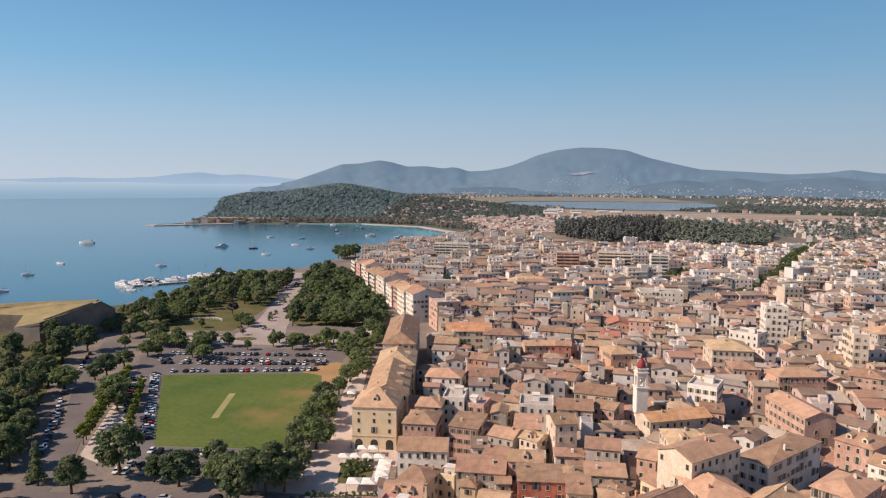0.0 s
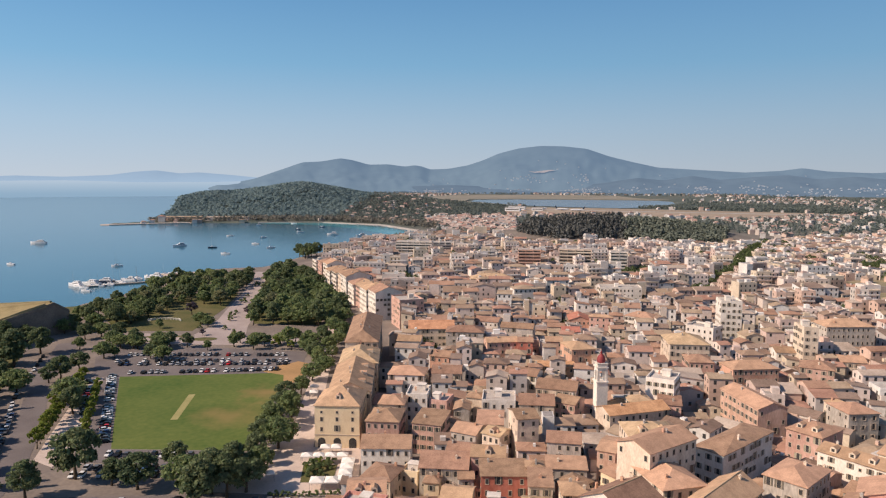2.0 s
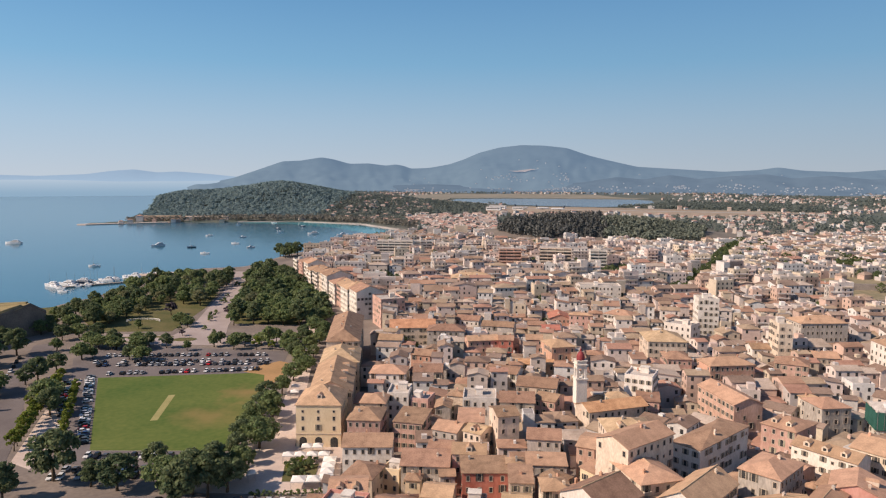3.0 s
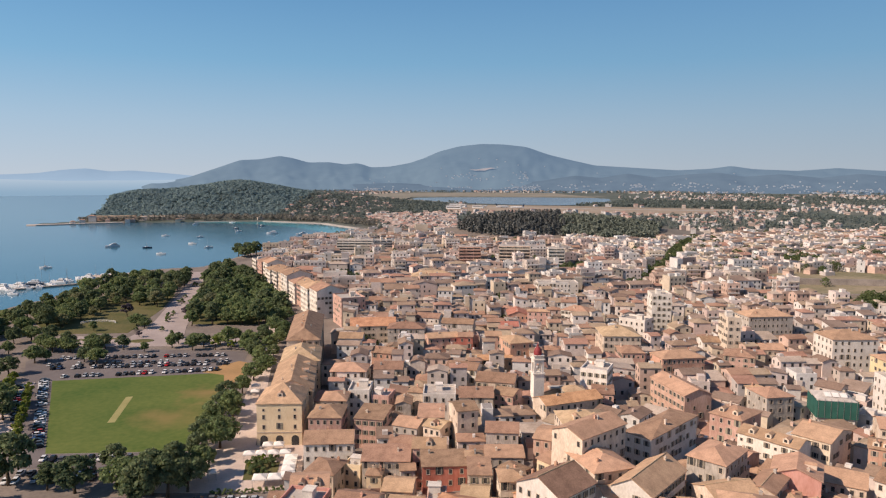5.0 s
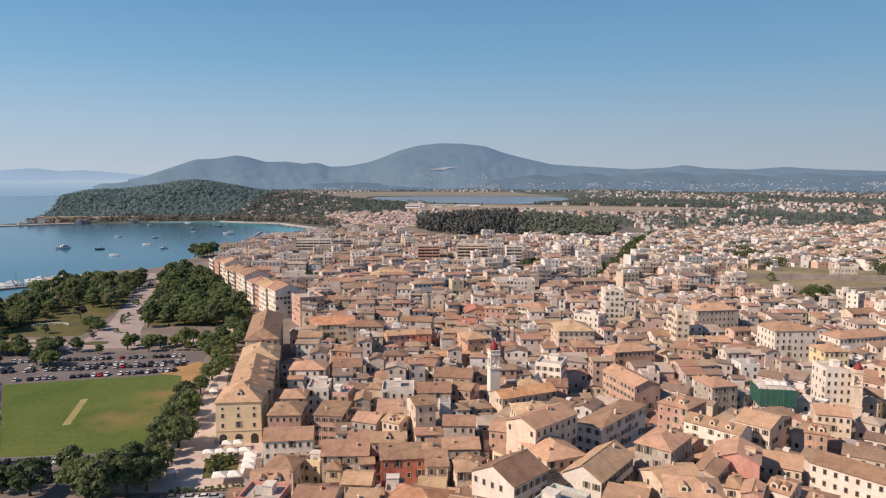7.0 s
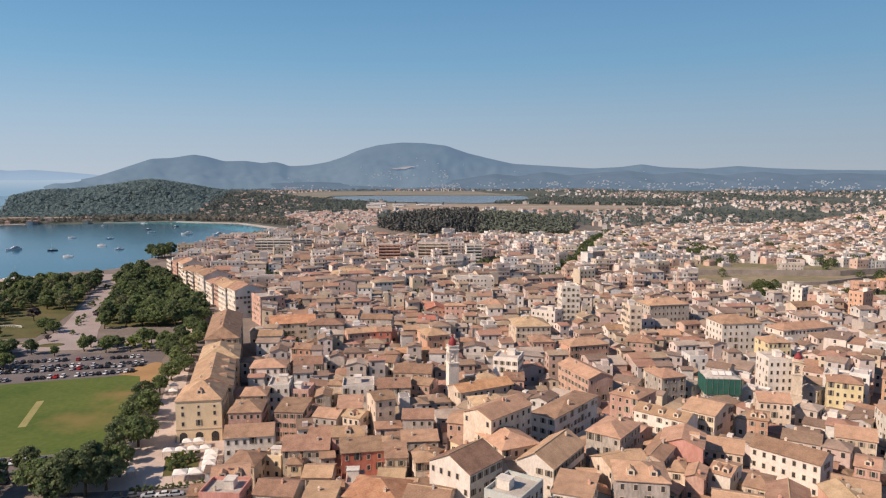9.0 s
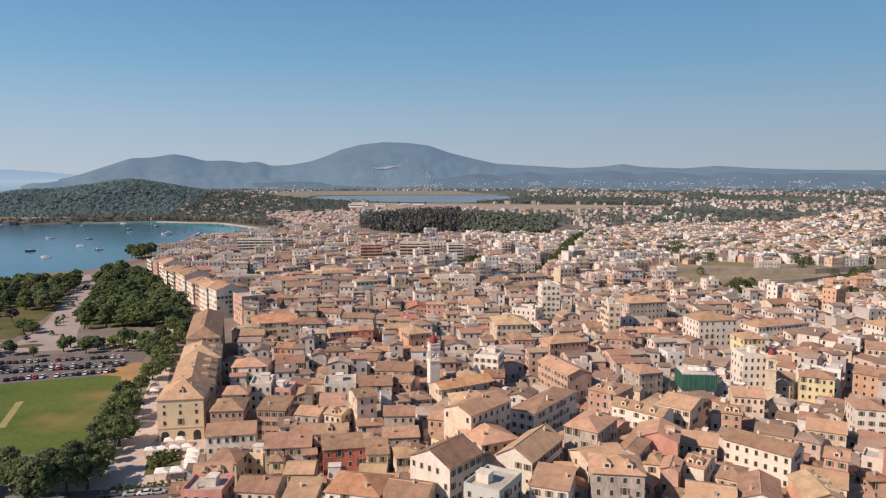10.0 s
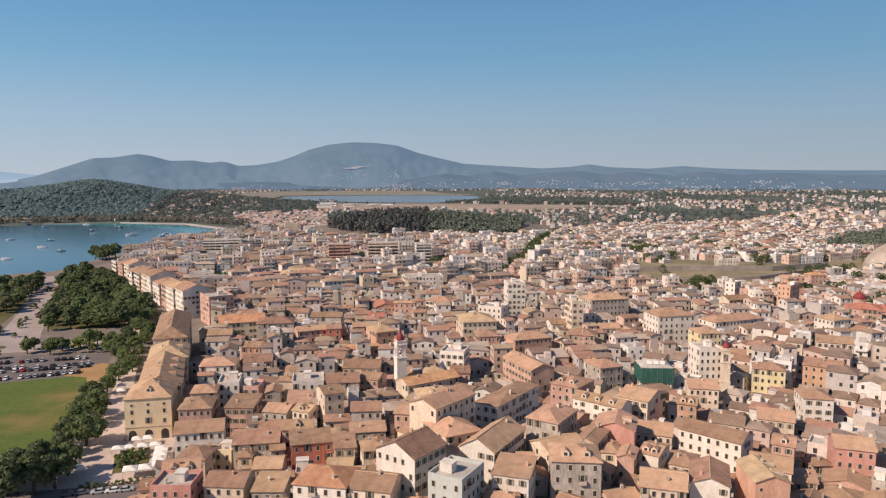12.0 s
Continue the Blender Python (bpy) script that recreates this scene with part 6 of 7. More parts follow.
# ---- cars ----
def car_meshes():
    body = Build()
    stations = [(-2.1, 0.70, 0.45, 0.72), (-2.0, 0.82, 0.32, 0.86), (-1.2, 0.87, 0.26, 0.93), (0.9, 0.87, 0.26, 0.93), (1.9, 0.82, 0.30, 0.80), (2.1, 0.68, 0.42, 0.66)]
    body.rings([[(x, -w, a), (x, w, a), (x, w * 1.0, (a + b) / 2), (x, w * 0.9, b), (x, -w * 0.9, b), (x, -w * 1.0, (a + b) / 2)] for x, w, a, b in stations])
    body.add([(-1.25, -0.62, 1.43), (0.2, -0.62, 1.45), (0.2, 0.62, 1.45), (-1.25, 0.62, 1.43), (-1.3, -0.66, 1.36), (0.28, -0.66, 1.38), (0.28, 0.66, 1.38), (-1.3, 0.66, 1.36)], [(0, 1, 2, 3), (4, 5, 1, 0), (5, 6, 2, 1), (6, 7, 3, 2), (7, 4, 0, 3)])
    glass = Build().rings([[(x0, -w, z), (x1, -w, z), (x1, w, z), (x0, w, z)] for x0, x1, w, z in ((-1.85, 1.0, 0.77, 0.9), (-1.3, 0.28, 0.64, 1.39))])
    wheel = Build()
    prof = [(0.12, -0.1), (0.22, -0.11), (0.31, -0.09), (0.33, 0), (0.31, 0.09), (0.22, 0.11), (0.12, 0.1)]
    wheel.lathe(prof, 12)
    return body, glass, wheel


CAR_BODY, CAR_CABIN, CAR_WHEEL = car_meshes()
cabin_mesh, wheel_mesh = CAR_CABIN.mesh("greenhouse", CAR_GLASS), CAR_WHEEL.mesh("wheel", RUBBER, smooth=True)
car_first = []
for k, paint in enumerate(CAR_PAINTS):
    ob = thing("car", pose(-70 + k * 2.6, 226.5, 0.05, 0, 0, 90), f"parked {CAR_WORDS[k]} car on grey asphalt", "car", "parked cars")
    part("body", CAR_BODY.mesh("body", paint), ob)
    part("greenhouse", cabin_mesh, ob, "dark tinted car glass")
    for x in (-1.3, 1.25):
        for y in (-0.78, 0.78):
            part("wheel", wheel_mesh, ob, m=pose(x, y, 0.33, 90, 0, 0))
    car_first.append(ob)
rng_car = random.Random(5)


def park_row(x0, y0, x1, y1, n, heading, fill=0.9):
    for k in range(n):
        if rng_car.random() > fill:
            continue
        s = k / max(1, n - 1)
        which = rng_car.choices(range(7), (30, 24, 18, 20, 2, 5, 1))[0]
        copy_thing(car_first[which], pose(x0 + (x1 - x0) * s + rng_car.uniform(-0.2, 0.2), y0 + (y1 - y0) * s + rng_car.uniform(-0.3, 0.3), 0.06, 0, 0, heading + rng_car.choice([0, 180]) + rng_car.gauss(0, 2)))


park_row(-142.5, 326, -109.5, 240, 30, 20)
park_row(-104, 231.5, -76, 229.5, 10, 90)
park_row(-136, 331.5, -68, 336, 24, 88)
park_row(-150, 347, -66, 347, 28, 88, 0.75)
park_row(-154, 353, -66, 352.5, 28, 88, 0.7)
park_row(-150, 366, -70, 364, 26, 88, 0.85)
park_row(-150, 318, -122, 252, 20, 20, 0.7)
park_row(-131, 206, -158, 272, 15, 112, 0.85)
park_row(-138, 222, -172, 300, 16, 114, 0.8)
park_row(-108, 214.5, -68, 214.5, 15, 92, 0.9)
park_row(-106, 220.5, -72, 220, 12, 92, 0.8)
park_row(-100, 196, -70, 196.5, 5, 0, 0.9)
park_row(-46, 195.5, -30, 194, 5, 0, 1.0)
park_row(-176, 312, -196, 372, 8, 112, 0.7)


# ---- cafe canopies on the plaza ----
def canopy(x, y, w, d, rot):
    ob = thing("cafe_canopy", pose(x, y, 0.08, 0, 0, rot), "white canvas cafe canopy on slim posts", "canopy", "cafe canopies")
    b = Build()
    b.rings([[(-w / 2, -d / 2, 2.5), (w / 2, -d / 2, 2.5), (w / 2, d / 2, 2.5), (-w / 2, d / 2, 2.5)], [(-w / 2, -d / 2, 2.75), (w / 2, -d / 2, 2.75), (w / 2, d / 2, 2.75), (-w / 2, d / 2, 2.75)],
             [(-w * 0.1, -d * 0.1, 3.5), (w * 0.1, -d * 0.1, 3.5), (w * 0.1, d * 0.1, 3.5), (-w * 0.1, d * 0.1, 3.5)]])
    part("canvas", b.mesh("canvas", CANVAS), ob)
    for sx in (-1, 1):
        for sy in (-1, 1):
            part("post", POST_MESH, ob, m=pose(sx * (w / 2 - 0.15), sy * (d / 2 - 0.15), 0))


POST_MESH = Build().lathe([(0.05, 0), (0.04, 2.6)], 6).mesh("post", METAL_GREY)
CANOPIES = [(-31, 230.6, 3.5, 3.5, 0), (-27.3, 230.6, 3.5, 3.5, 0), (-44.6, 300, 3.6, 3.6, 0), (-43.8, 292, 3.6, 3.6, 5), (-45.4, 209.7, 2.6, 2.6, 20)]
CANOPIES += [(-36.2 + 3.9 * k, 223.4, 3.7, 3.2, 0) for k in range(4)] + [(-22.2, 205.5 + 4.4 * k, 4.2, 4.1, 0) for k in range(4)] + [(-30.2, 204.2, 4.3, 4.6, 0), (-25.7, 204.2, 4.3, 4.6, 0)]
for x, y, w, d, r in CANOPIES:
    canopy(x, y, w, d, r)
sheet("cafe_garden", [(-36, 208), (-26, 208), (-26, 221.2), (-37, 221.2)], 0.25, SCRUB, "small planted garden among the cafe tables", "garden", 0.3, skirt=KERB)


# ---- boats ----
def hull_rings(ln, beam, deck):
    rings = []
    for s, w, z in ((-0.5, 0.8, 1.0), (-0.48, 0.86, 1.0), (-0.2, 1.0, 1.0), (0.15, 0.95, 1.05), (0.38, 0.55, 1.15), (0.5, 0.04, 1.25)):
        h = beam / 2 * w
        rings.append([(s * ln, -h * 0.75, -0.4), (s * ln, h * 0.75, -0.4), (s * ln, h, deck * z), (s * ln, -h, deck * z)])
    return rings


def boat(kind, x, y, ln, rot, navy=False):
    beam = ln * (0.26 if kind != "sail" else 0.3)
    deck = 0.09 * ln + 0.4
    label = {"yacht": "white motor yacht moored on the calm sea", "sail": "sailing boat with a bare mast at anchor", "small": "small open motor boat on the sea"}[kind]
    ob = thing({"yacht": "motor_yacht", "sail": "sailing_boat", "small": "motor_boat"}[kind], pose(x, y, SEA_LEVEL, 0, 0, rot), label, "boat", "boats in the bay")
    part("hull", Build().rings(hull_rings(ln, beam, deck)).mesh("hull", HULL_BLUE if navy else HULL), ob)
    b = Build()
    w = beam * 0.36
    if kind == "yacht":
        for k, (s0, s1) in enumerate(((-0.38, 0.2), (-0.3, 0.05))):
            z = deck + k * 1.5
            b.rings([[(s0 * ln, -w, z), (s1 * ln, -w, z), (s1 * ln, w, z), (s0 * ln, w, z)], [(s0 * ln, -w, z + 1.45), (s1 * ln - 1.2, -w * 0.9, z + 1.45), (s1 * ln - 1.2, w * 0.9, z + 1.45), (s0 * ln, w, z + 1.45)]], 0)
            b.box(s0 * ln + 0.8, -w - 0.04, z + 0.55, s1 * ln - 1.6, w + 0.04, z + 1.05, 1)
            w *= 0.86
    else:
        b.rings([[(-0.1 * ln, -w, deck), (0.22 * ln, -w, deck), (0.22 * ln, w, deck), (-0.1 * ln, w, deck)], [(-0.08 * ln, -w * 0.8, deck + 0.08 * ln), (0.14 * ln, -w * 0.7, deck + 0.08 * ln), (0.14 * ln, w * 0.7, deck + 0.08 * ln), (-0.08 * ln, w * 0.8, deck + 0.08 * ln)]], 0)
        b.box(-0.06 * ln, -w - 0.02, deck + 0.03 * ln, 0.14 * ln, w + 0.02, deck + 0.055 * ln, 1)
    part("cabin", b.mesh("cabin", HULL, PANE), ob)
    if kind == "sail":
        b = Build().lathe([(0.12, 0), (0.07, ln * 1.15)], 6, 0, pose(0.08 * ln, 0, deck)).box(-0.38 * ln, -0.1, deck + 1.3, 0.08 * ln, 0.1, deck + 1.6)
        part("mast", b.mesh("mast", METAL_GREY), ob, "metal mast with a furled sail on the boom")
    return ob


for k, (x, y) in enumerate(((-559, 1061), (-460, 811), (-441, 716), (-340, 1022), (-287, 1000), (-248, 921), (-335, 796), (-239, 1054), (-205, 997), (-251, 1162), (-224, 1338), (-145, 1226), (-93, 1195), (-312, 1191), (-323, 1455), (-259, 1505), (-186, 1401), (-208, 1271), (-400, 609))):
    kind = "yacht" if k in (0, 3, 11, 12) else ("sail", "small")[k % 2]
    boat(kind, x, y, 24 if k == 0 else 19 if kind == "yacht" else 12, 176 + 13 * (k % 5) - 30 * (k % 3 == 1), navy=k % 6 == 4)
for k, (x, y) in enumerate(((-313, 652), (-303, 660), (-290, 622), (-296, 672), (-286, 664), (-281, 674), (-277, 684), (-272, 692), (-267, 704), (-262, 712), (-300, 640), (-291, 650), (-284, 690), (-276, 700), (-307, 668), (-318, 660), (-310, 648), (-299, 652), (-294, 660), (-289, 678), (-270, 712), (-258, 724), (-252, 732), (-284, 654), (-277, 668), (-246, 736))):
    boat("yacht" if k in (0, 1, 3, 6, 9) else ("small", "sail")[k % 2], x, y, 20 if k in (0, 1, 3) else 15 if k in (6, 9) else 10, 150 + 8 * (k % 4), navy=k == 3)
sheet("pier", [(-305, 645), (-236, 690), (-234, 686), (-303, 641)], -6.9, WOOD, "grey wooden pier of the small harbour", "pier", 1.5)
sheet("harbour_quay", [(-262, 724), (-180, 764), (-176, 754), (-240, 712)], -6.5, PLAZA, "pale stone quay by the park", "quay", 3)

# ---- far country: woods and scattered houses ----
def scatter(n, poly, seed, keep=None):
    rng = np.random.default_rng(seed)
    xs, ys = np.array([p[0] for p in poly]), np.array([p[1] for p in poly])
    x, y = rng.uniform(xs.min(), xs.max(), n * 3), rng.uniform(ys.min(), ys.max(), n * 3)
    ok = inside(x, y, poly)
    if keep is not None:
        ok &= keep(x, y, rng)
    return x[ok][:n], y[ok][:n]


def dry(x, y):
    return inside(x, y, COAST) & (edge_distance(x, y, COAST) > 9) & ~((inside(x, y, LAGOON_SHORE)) | (edge_distance(x, y, LAGOON_SHORE) < 40)) & ~inside(x, y, RUNWAY) & ~inside(x, y, MARSH)


STRIP_WOOD = [(25, 1690), (30, 2160), (270, 2140), (225, 1850), (215, 1670)]
HEDGE_WOOD = [(640, 2085), (940, 1880), (1180, 1760), (1260, 2050), (1080, 2300), (930, 2330), (800, 2170)]


def leafy_wood(name, xs, ys, radius, tall, size, mat, label, seed, sprays=60, cone=False):
    """A wood of crowns made of small leaf sprays, in one mesh; its outline is ragged."""
    rng = np.random.default_rng(seed)
    n = len(xs)
    tree_of = np.repeat(np.arange(n), sprays)
    s = rng.uniform(0, 1, n * sprays) ** (0.8 if cone else 0.6)
    q = rng.uniform(0, 2 * np.pi, n * sprays)
    lean = 1 + 0.35 * np.sin(3 * q + rng.uniform(0, 6, n)[tree_of]) * np.sin(7 * s + rng.uniform(0, 6, n)[tree_of])
    reach = (1.02 - s if cone else np.sqrt(np.clip(1 - (1.9 * s - 0.8) ** 2, 0.04, 1))) * lean * rng.uniform(0.65, 1.05, n * sprays)
    r = np.asarray(radius)[tree_of]
    p = np.stack([np.asarray(xs)[tree_of] + reach * r * np.cos(q), np.asarray(ys)[tree_of] + reach * r * np.sin(q), height(xs, ys)[tree_of] + 1.2 + s * (r * tall)], -1)
    out = np.stack([np.cos(q), np.sin(q), 0.35 + s], -1) + rng.normal(scale=0.45, size=p.shape)
    a = np.cross(out, rng.normal(size=p.shape))
    a /= np.linalg.norm(a, axis=1, keepdims=True) + 1e-9
    b = np.cross(out, a)
    b /= np.linalg.norm(b, axis=1, keepdims=True) + 1e-9
    sz = size * rng.uniform(0.6, 1.35, (len(p), 1))
    v = np.stack([p - a * sz, p - b * sz * 0.7, p + a * sz, p + b * sz * 0.7], 1).reshape(-1, 3)
    tagged(new(name, mesh_of(name, v.tolist(), np.arange(len(v)).reshape(-1, 4).tolist(), [mat])), label, "trees", kind="stuff")


WOOD_LEAF = surface("pine_foliage", (0.085, 0.093, 0.096), (0.155, 0.158, 0.142), 0.05, 0.5, 0.9, 0.0, 0.3, island=True)
WOOD_GREEN = surface("wood_foliage", (0.10, 0.12, 0.098), (0.18, 0.20, 0.155), 0.03, 0.5, 0.9, 0.0, 0.3, island=True)
x, y = scatter(1150, [(150, 1065), (170, 1030), (215, 1005), (305, 1000), (330, 1130), (300, 1150), (190, 1140)], 21)
leafy_wood("pine_wood", x, y, np.random.default_rng(2).uniform(1.5, 5.2, len(x)), 3.4, 1.3, WOOD_LEAF, "dense dark pine wood on a low hill", 22, 46, True)
x, y = scatter(800, [(300, 1000), (380, 965), (440, 985), (480, 1065), (440, 1120), (325, 1130)], 30)
leafy_wood("mixed_wood", x, y, np.random.default_rng(12).uniform(2.6, 5.0, len(x)), 2.4, 1.3, WOOD_GREEN, "dull green mixed wood on a low hill", 34, 50)
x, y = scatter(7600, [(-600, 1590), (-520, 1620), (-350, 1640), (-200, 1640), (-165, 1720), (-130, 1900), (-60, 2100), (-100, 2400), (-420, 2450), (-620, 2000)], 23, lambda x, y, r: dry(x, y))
leafy_wood("headland_wood", x, y, np.random.default_rng(3).uniform(3.5, 9.0, len(x)), 0.8, 2.6, HEADLAND_LEAF_HAZED, "wooded headland, its green paled and blued for haze", 24, 24)
x, y = scatter(620, [(-590, 1540), (-480, 1528), (-350, 1540), (-200, 1548), (-60, 1475), (20, 1340), (60, 1400), (-50, 1560), (-200, 1620), (-350, 1610), (-500, 1590)], 27, lambda x, y, r: dry(x, y))
leafy_wood("shore_trees", x, y, np.random.default_rng(9).uniform(3.5, 6.0, len(x)), 1.7, 1.6, SHORE_LEAF, "brownish green trees along the bay shore", 28, 40)
FAR_AREA = [(20, 1120), (150, 1150), (480, 1100), (500, 985), (640, 1040), (1060, 1010), (1000, 640), (1300, 500), (4400, 1300), (4400, 2400), (2600, 4000), (300, 4000), (-300, 3800), (-200, 2500), (-70, 2100), (-140, 1900), (-170, 1720), (-120, 1600), (40, 1400)]


def patchy(x, y, rng):
    return dry(x, y) & (np.sin(x / 130 + 2) + np.sin(y / 170) + np.sin((x + y) / 90) + rng.normal(scale=0.8, size=x.shape) > 0.1)


x, y = scatter(11000, FAR_AREA, 25, patchy)
for poly, n in ((STRIP_WOOD, 900), (HEDGE_WOOD, 1500), ([(-190, 1640), (-60, 1560), (20, 1480), (30, 2150), (-60, 2250), (-140, 1900)], 1500)):
    px, py = scatter(n, poly, 29, lambda x, y, r: dry(x, y))
    x, y = np.concatenate([x, px]), np.concatenate([y, py])
leafy_wood("country_trees", x, y, np.random.default_rng(4).uniform(3, 6.5, len(x)), 1.5, 2.0, FAR_LEAF_HAZED, "scattered trees of the far country, greyed for haze", 26, 20)


def far_houses(n, poly, seed, keep, name, label, wall=FAR_WALL, roof=FAR_ROOF, wide=(8, 15)):
    x, y = scatter(n, poly, seed, keep)
    rng = random.Random(seed)
    h = Heap()
    for px, py in zip(x, y):
        kind = rng.choice(["hip", "gable", "hip", "flat"])
        w, d = rng.uniform(*wide), rng.uniform(6.5, 10)
        h.house(px, py, w, d, float(height(px, py)) + rng.choice([3.6, 4.5, 5.5, 6.5, 8]), rng.uniform(-40, 40), kind, windows=False, rise=2.2)
    tagged(new(name, h.b.mesh(name, wall, roof, PANE, FLAT_ROOF)), label, "houses", kind="stuff")


far_houses(12, MEADOW, 36, lambda x, y, r: y > 590, "meadow_houses", "low pale houses at the edge of the meadow")


def settled(x, y, rng):
    return dry(x, y) & ~inside(x, y, STRIP_WOOD) & ~inside(x, y, HEDGE_WOOD) & (np.sin(x / 110 + 1) + np.sin(y / 140 + 2) + rng.normal(scale=0.9, size=x.shape) + np.clip((2000 - np.hypot(x, y)) / 900, -0.5, 1.2) > 0.3)


far_houses(6000, FAR_AREA, 31, settled, "suburb_houses", "pale far suburb houses with tile roofs among trees", SUBURB_WALL, SUBURB_ROOF, (7, 13))
far_houses(520, [(48, 1215), (90, 1120), (165, 1150), (215, 1560), (80, 1640), (10, 1560), (40, 1440)], 32, lambda x, y, r: dry(x, y), "bay_houses", "pale houses with orange roofs behind the bay", SUBURB_WALL, SUBURB_ROOF, (8, 14))
far_houses(95, [(-230, 1552), (-200, 1556), (-60, 1490), (30, 1400), (110, 1700), (60, 2300), (-60, 2200), (-120, 1900), (-150, 1700)], 33, lambda x, y, r: dry(x, y), "headland_houses", "pale houses among trees on the headland", SUBURB_WALL, SUBURB_ROOF)


def airport():
    """The terminal's white sheds, and airliners parked beside them."""
    for x, y, w, d, h in ((285, 1985, 46, 18, 9), (335, 1935, 30, 16, 7), (262, 1900, 40, 16, 8)):
        ob = thing("airport_building", pose(x, y, 0.6, 0, 0, -20), "long white airport building beside the airfield", "building", "airport buildings")
        part("wall", Build().box(-w / 2, -d / 2, -3, w / 2, d / 2, h).mesh("wall", HULL), ob)
        part("roof", Build().box(-w / 2 - 0.8, -d / 2 - 0.8, h, w / 2 + 0.8, d / 2 + 0.8, h + 0.7).mesh("roof", FLAT_ROOF), ob)
        part("glazing", Build().box(-w * 0.45, -d / 2 - 0.15, h * 0.35, w * 0.45, -d / 2 - 0.02, h * 0.65).mesh("glazing", PANE), ob, "dark band of windows")
    fuselage = Build().rings([[(x, r * math.cos(q), 3.6 + r * math.sin(q)) for q in (math.pi * k / 5 for k in range(10))] for x, r in ((-19, 0.3), (-15, 1.4), (-8, 2.0), (12, 2.0), (17, 1.6), (19, 0.5))]).mesh("fuselage", HULL, smooth=True)
    wing = Build().rings([[(3, 0, 2.8), (-3, 0, 2.8), (-3, 0, 3.3), (3, 0, 3.3)], [(-5, 17, 3.8), (-7, 17, 3.8), (-7, 17, 4.0), (-5, 17, 4.0)]]).mesh("wing", HULL)
    fin = Build().rings([[(-13, -0.2, 5), (-18, -0.2, 5), (-18, 0.2, 5), (-13, 0.2, 5)], [(-17.5, -0.15, 12.5), (-20, -0.15, 12.5), (-20, 0.15, 12.5), (-17.5, 0.15, 12.5)]]).mesh("tail_fin", HULL_BLUE)
    gear = Build().box(-0.4, -0.4, 0, 0.4, 0.4, 2.2).mesh("landing_gear", RUBBER)
    for x, y, q in ((352, 1985, 8), (405, 1945, 4), (438, 1900, 176)):
        ob = thing("airliner", pose(x, y, 0.62, 0, 0, q), "white airliner parked on the far airfield", "airplane", "airliners")
        part("fuselage", fuselage, ob)
        part("wing", wing, ob)
        part("wing", wing, ob, m=Matrix.Diagonal((1, -1, 1, 1)))
        part("tail_fin", fin, ob, "dark blue tail fin")
        for gx, gy in ((13, 0), (-1, 2.4), (-1, -2.4)):
            part("landing_gear", gear, ob, m=pose(gx, gy, 0))


airport()


def town_garden_trees():
    """Trees in courts and along the avenue of the farther town."""
    xs, ys = [], []
    rng = random.Random(41)
    for k in range(60):
        s = k / 59
        for side in (-4.5, 4.5):
            xs.append(214 + 256 * s + side + rng.uniform(-2, 2))
            ys.append(524 + 410 * s + rng.uniform(-3, 3))
    for poly, n in ((disc(214, 636, 38, 26), 46), (disc(470, 690, 24, 16), 30), (disc(88, 480, 14, 7), 8), (disc(338, 427, 22, 5), 22), (disc(292, 460, 6, 5), 7), (disc(372, 462, 24, 5), 14), (disc(530, 492, 40, 6), 12), (disc(440, 400, 26, 6), 12)):
        x, y = scatter(n, poly, 50 + n)
        xs += list(x)
        ys += list(y)
    for x, y in courts:
        if y > 330 and rng.random() < 0.75:
            xs += [x - 2.5, x + 2.5]
            ys += [y, y + rng.uniform(-2, 2)]
    x, y = scatter(34, MEADOW, 61, lambda x, y, r: (y > 605) | (r.random(x.shape) < 0.25))
    xs += list(x)
    ys += list(y)
    leafy_wood("town_trees", np.array(xs), np.array(ys), np.random.default_rng(6).uniform(3.2, 5.2, len(xs)), 1.9, 0.62, LEAF_TOWN, "green trees along the avenue and in courts", 62, 240)


town_garden_trees()


# walls and roofs glow faintly blue to imitate haze over the villages
VILLAGE_WALL_HAZE = backdrop_material("village_wall_haze", (0.26, 0.27, 0.28), (0.20, 0.235, 0.28), 0.7)
VILLAGE_ROOF_HAZE = backdrop_material("village_roof_haze", (0.11, 0.10, 0.10), (0.16, 0.18, 0.21), 0.7)


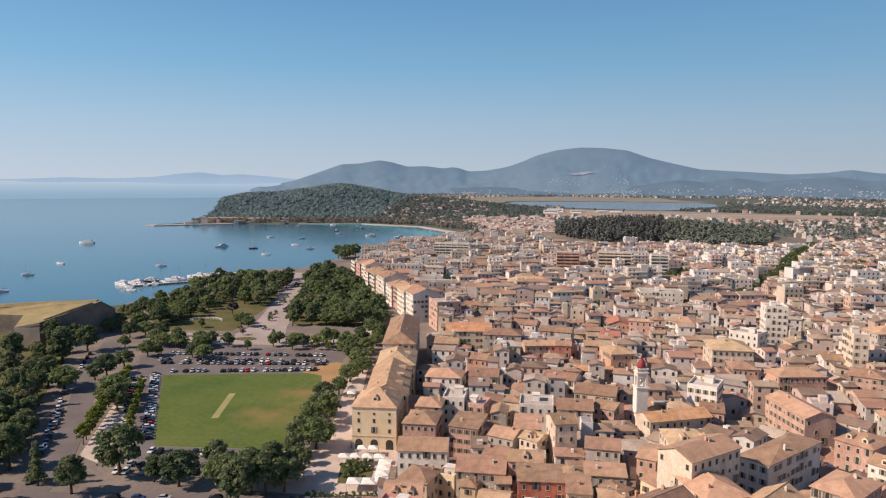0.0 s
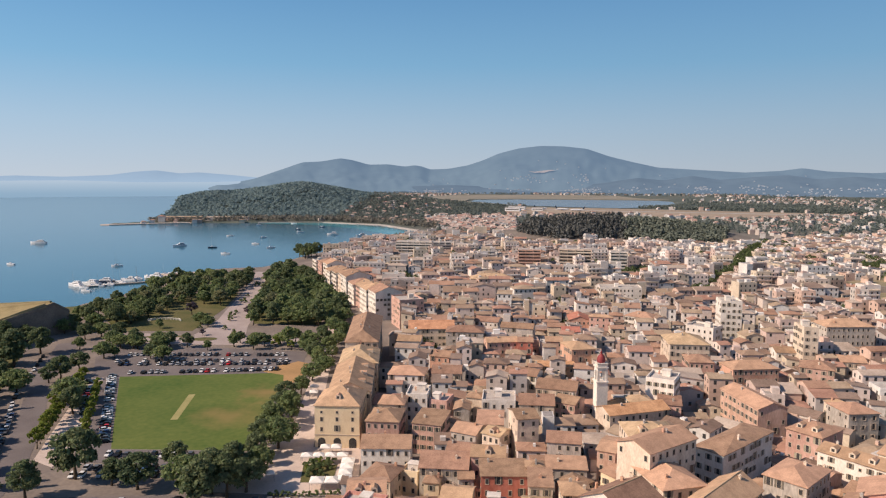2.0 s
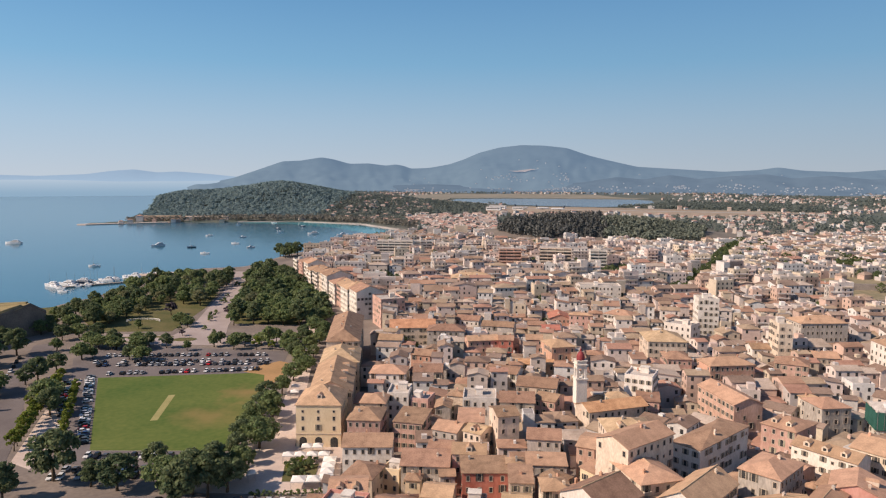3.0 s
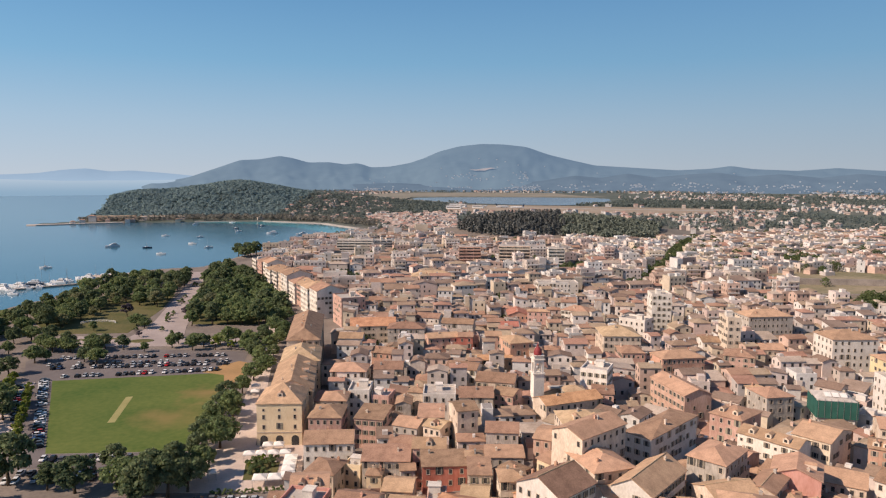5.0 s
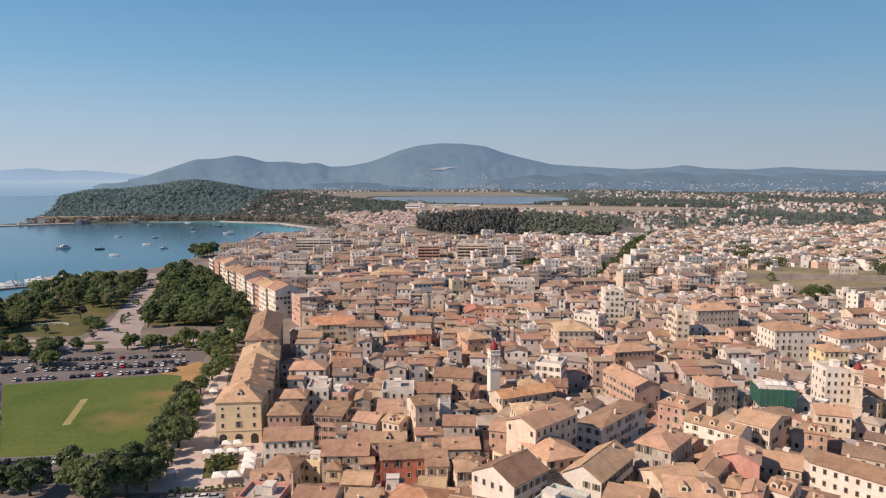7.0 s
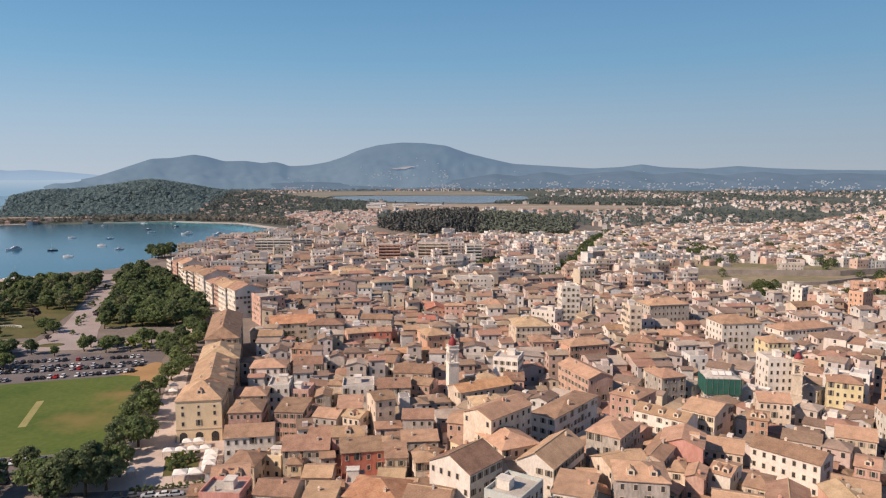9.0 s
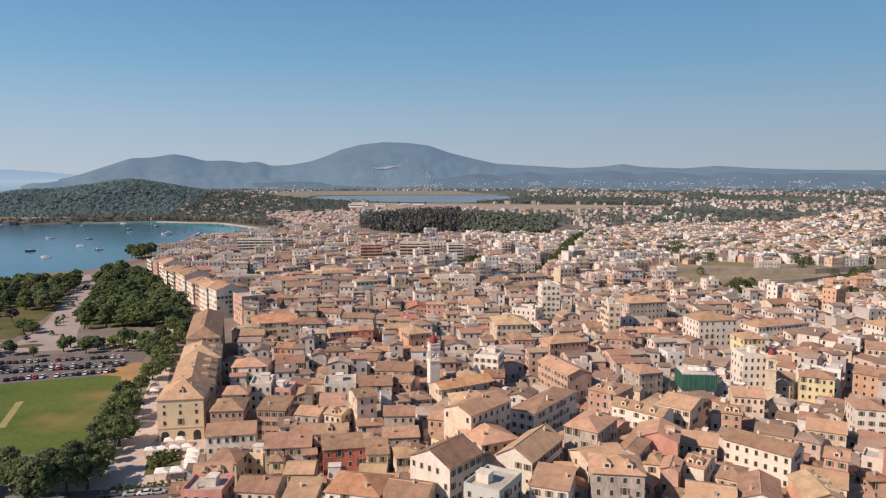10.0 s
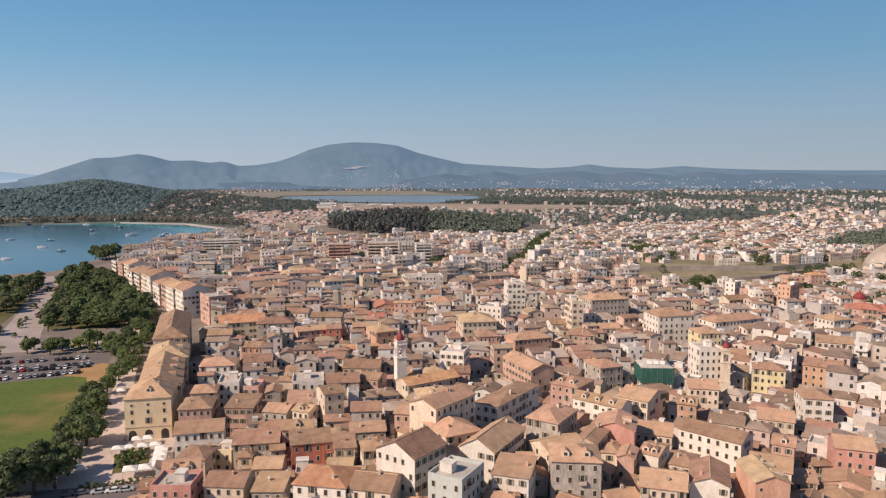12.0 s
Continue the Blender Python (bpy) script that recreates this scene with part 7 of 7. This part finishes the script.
def hill_villages():
    """Pale villages on the lower mountain slopes."""
    slopes = [(ridge(RANGE), 4700, 1000, ROUGH), (ridge(FOOTHILLS), 4050, 480, 16)]
    rng = random.Random(71)
    h = Heap()
    hamlets = [(rng.choice([rng.uniform(-2, 14), rng.uniform(12, 46)]), rng.uniform(0.05, 0.75) ** 1.5, rng.uniform(0.25, 1.1)) for _ in range(60)]
    for k in range(1150):
        (az, el), dist, depth, rough = slopes[k % 4 > 0]
        if k % 3:
            centre, up, wide = hamlets[k % len(hamlets)]
            q, s = rng.gauss(centre, wide), min(0.9, max(0.04, rng.gauss(up, 0.04)))
        else:
            q, s = rng.uniform(-3, 48), rng.uniform(0.04, 0.85) ** 1.6
        crest = 94.6 + math.tan(radians(float(np.interp(q, az, el)))) * dist
        d = dist - depth * (1 - s)
        z = slope_height(crest, q, s, rough)
        m = pose(d * math.sin(radians(q)), d * math.cos(radians(q)), z, 0, 0, rng.uniform(-30, 30))
        w, dd = rng.uniform(5, 11), rng.uniform(5, 7)
        v, f = wall_shape(w, dd, 4.0, "hip", 1.0)
        h.b.add(v, f, 0, m)
        v, f = roof_shape(w, dd, "hip", 1.0)
        h.b.add(v, f, 1, m @ pose(0, 0, 4.0))
    tagged(new("village_houses", h.b.mesh("village_houses", VILLAGE_WALL_HAZE, VILLAGE_ROOF_HAZE)), "far villages on the hillsides, paled by a haze glow", "houses", kind="stuff")


hill_villages()


# ---- old ramparts and open ground west of the town ----
sheet("rampart_meadow", MEADOW, 1.0, MEADOW_GROUND, "open ground of dry yellow grass below the old ramparts", "meadow", 3)


def rampart(points, h, label):
    """A long low stone wall with a batter, in one run."""
    ob = thing("rampart_wall", pose(0, 0, 0), label, "wall")
    for (x0, y0), (x1, y1) in zip(points, points[1:]):
        ln, q = math.hypot(x1 - x0, y1 - y0), math.degrees(math.atan2(y1 - y0, x1 - x0))
        b = Build().rings([[(-0.2, -2.2, -2), (ln, -2.2, -2), (ln, 1.5, -2), (-0.2, 1.5, -2)], [(-0.2, -1.4, h), (ln, -1.4, h), (ln, 1.4, h), (-0.2, 1.4, h)]])
        part("wall_run", b.mesh("wall_run", RAMPART_STONE), ob, m=pose(x0, y0, 0, 0, 0, q))


rampart([(352, 560), (420, 545), (500, 520), (575, 528)], 6, "long grey stone rampart above dry grass")
rampart([(350, 490), (400, 482), (450, 480), (520, 500)], 4, "low broken grey stone rampart in dry grass")


def balustrade():
    """A curved pale balustrade in the park, post by post."""
    ob = thing("balustrade", pose(-163, 452, 0.1), "curved pale stone balustrade in the park", "balustrade")
    post = Build().lathe([(0.25, 0), (0.2, 0.5), (0.28, 1.0)], 8).mesh("post", CANVAS)
    rail = Build()
    pts = [(11 * math.cos(q), 7 * math.sin(q)) for q in (math.pi * (0.1 + 0.8 * k / 24) for k in range(25))]
    for x, y in pts:
        part("post", post, ob, m=pose(x, y, 0))
    rail.rings([[(x, y - 0.2, 1.0), (x, y + 0.2, 1.0), (x, y + 0.2, 1.2), (x, y - 0.2, 1.2)] for x, y in pts])
    part("rail", rail.mesh("rail", CANVAS), ob)


balustrade()


# ---- church with a red roof and dome, and the fort rock, west of the town ----
def domed_church(x, y, rot):
    ob = thing("church", pose(x, y, 0, 0, 0, rot), "pink church with red tiled roofs and a red dome", "church")
    v, f = wall_shape(26, 13, 11, "gable", 3.2)
    part("nave_wall", mesh_of("nave_wall", v, f, [WALLS["pink"]]), ob)
    v, f = roof_shape(26, 13, "gable", 3.2)
    part("nave_roof", mesh_of("nave_roof", v, f, [ROOFS["red"]]), ob, m=pose(0, 0, 11))
    v, f = wall_shape(12, 11, 8, "hip", 2.4)
    part("chapel_wall", mesh_of("chapel_wall", v, f, [WALLS["pink"]]), ob, m=pose(4, -11, 0))
    v, f = roof_shape(12, 11, "hip", 2.4)
    part("chapel_roof", mesh_of("chapel_roof", v, f, [ROOFS["orange"]]), ob, m=pose(4, -11, 8))
    part("drum", Build().lathe([(3.6, 11), (3.6, 17), (3.9, 17.1), (3.9, 17.5)], 12).mesh("drum", WALLS["pink"]), ob, m=pose(-5, 0, 0))
    part("dome", Build().lathe([(3.7, 17.5), (3.5, 18.8), (2.7, 20.2), (1.4, 21.2), (0.4, 21.6), (0.3, 23), (0.05, 23.4)], 16).mesh("dome", DOME_RED, smooth=True), ob, m=pose(-5, 0, 0))
    for k in range(7):
        part("window", WINDOW_MESHES["plain"], ob, m=pose(-11 + 3.6 * k, -6.5, 5.5))


domed_church(378, 305, -30)


def fort_rock(x, y):
    """A pale rounded fort mound with a wall at its foot."""
    ob = thing("fort_mound", pose(x, y, -2), "pale rounded stone fort mound above the meadow", "fort")
    prof = [(46, 0), (43, 8), (36, 17), (26, 24), (13, 28), (2, 29)]
    b = Build()
    b.rings([[(r * math.cos(q) * (1 + 0.06 * math.sin(5 * q + r)), r * math.sin(q) * (1 + 0.06 * math.cos(4 * q)), z) for q in (2 * math.pi * k / 36 for k in range(36))] for r, z in prof])
    part("mound", b.mesh("mound", MOUND_STONE, smooth=True), ob)


MOUND_STONE = surface("mound_stone", (0.34, 0.27, 0.22), (0.50, 0.42, 0.36), 0.08, 0.9, 0.95, 0.4)
fort_rock(660, 505)
x, y = scatter(520, FORT_WOOD, 81)
leafy_wood("fort_hill_wood", x, y, np.random.default_rng(8).uniform(3, 6, len(x)), 1.9, 1.1, WOOD_GREEN, "green wooded hill behind the town", 82, 60)
x, y = scatter(15, [(-600, 1456), (-560, 1488), (-480, 1516), (-360, 1530), (-360, 1545), (-480, 1532), (-575, 1500)], 83)
shore = Heap()
for px, py in zip(x, y):
    shore.house(px, py, rng_town.uniform(7, 13), 7, rng_town.uniform(-3, 0), rng_town.uniform(0, 30), "hip", windows=False)
for px, py, w, e, q in ((-515, 1560, 96, 3, 2), (-415, 1566, 92, 2, 4), (-418, 1742, 26, 14, 5), (-398, 1738, 18, 10, 5), (-432, 1736, 12, 17, 5), (-545, 1532, 14, 6, 10)):
    shore.house(px, py, w, 9, e, q, "hip", windows=False)
tagged(new("shore_houses", shore.b.mesh("shore_houses", FAR_WALL, FAR_ROOF, PANE, FLAT_ROOF)), "low pale houses along the headland shore", "houses", kind="stuff")
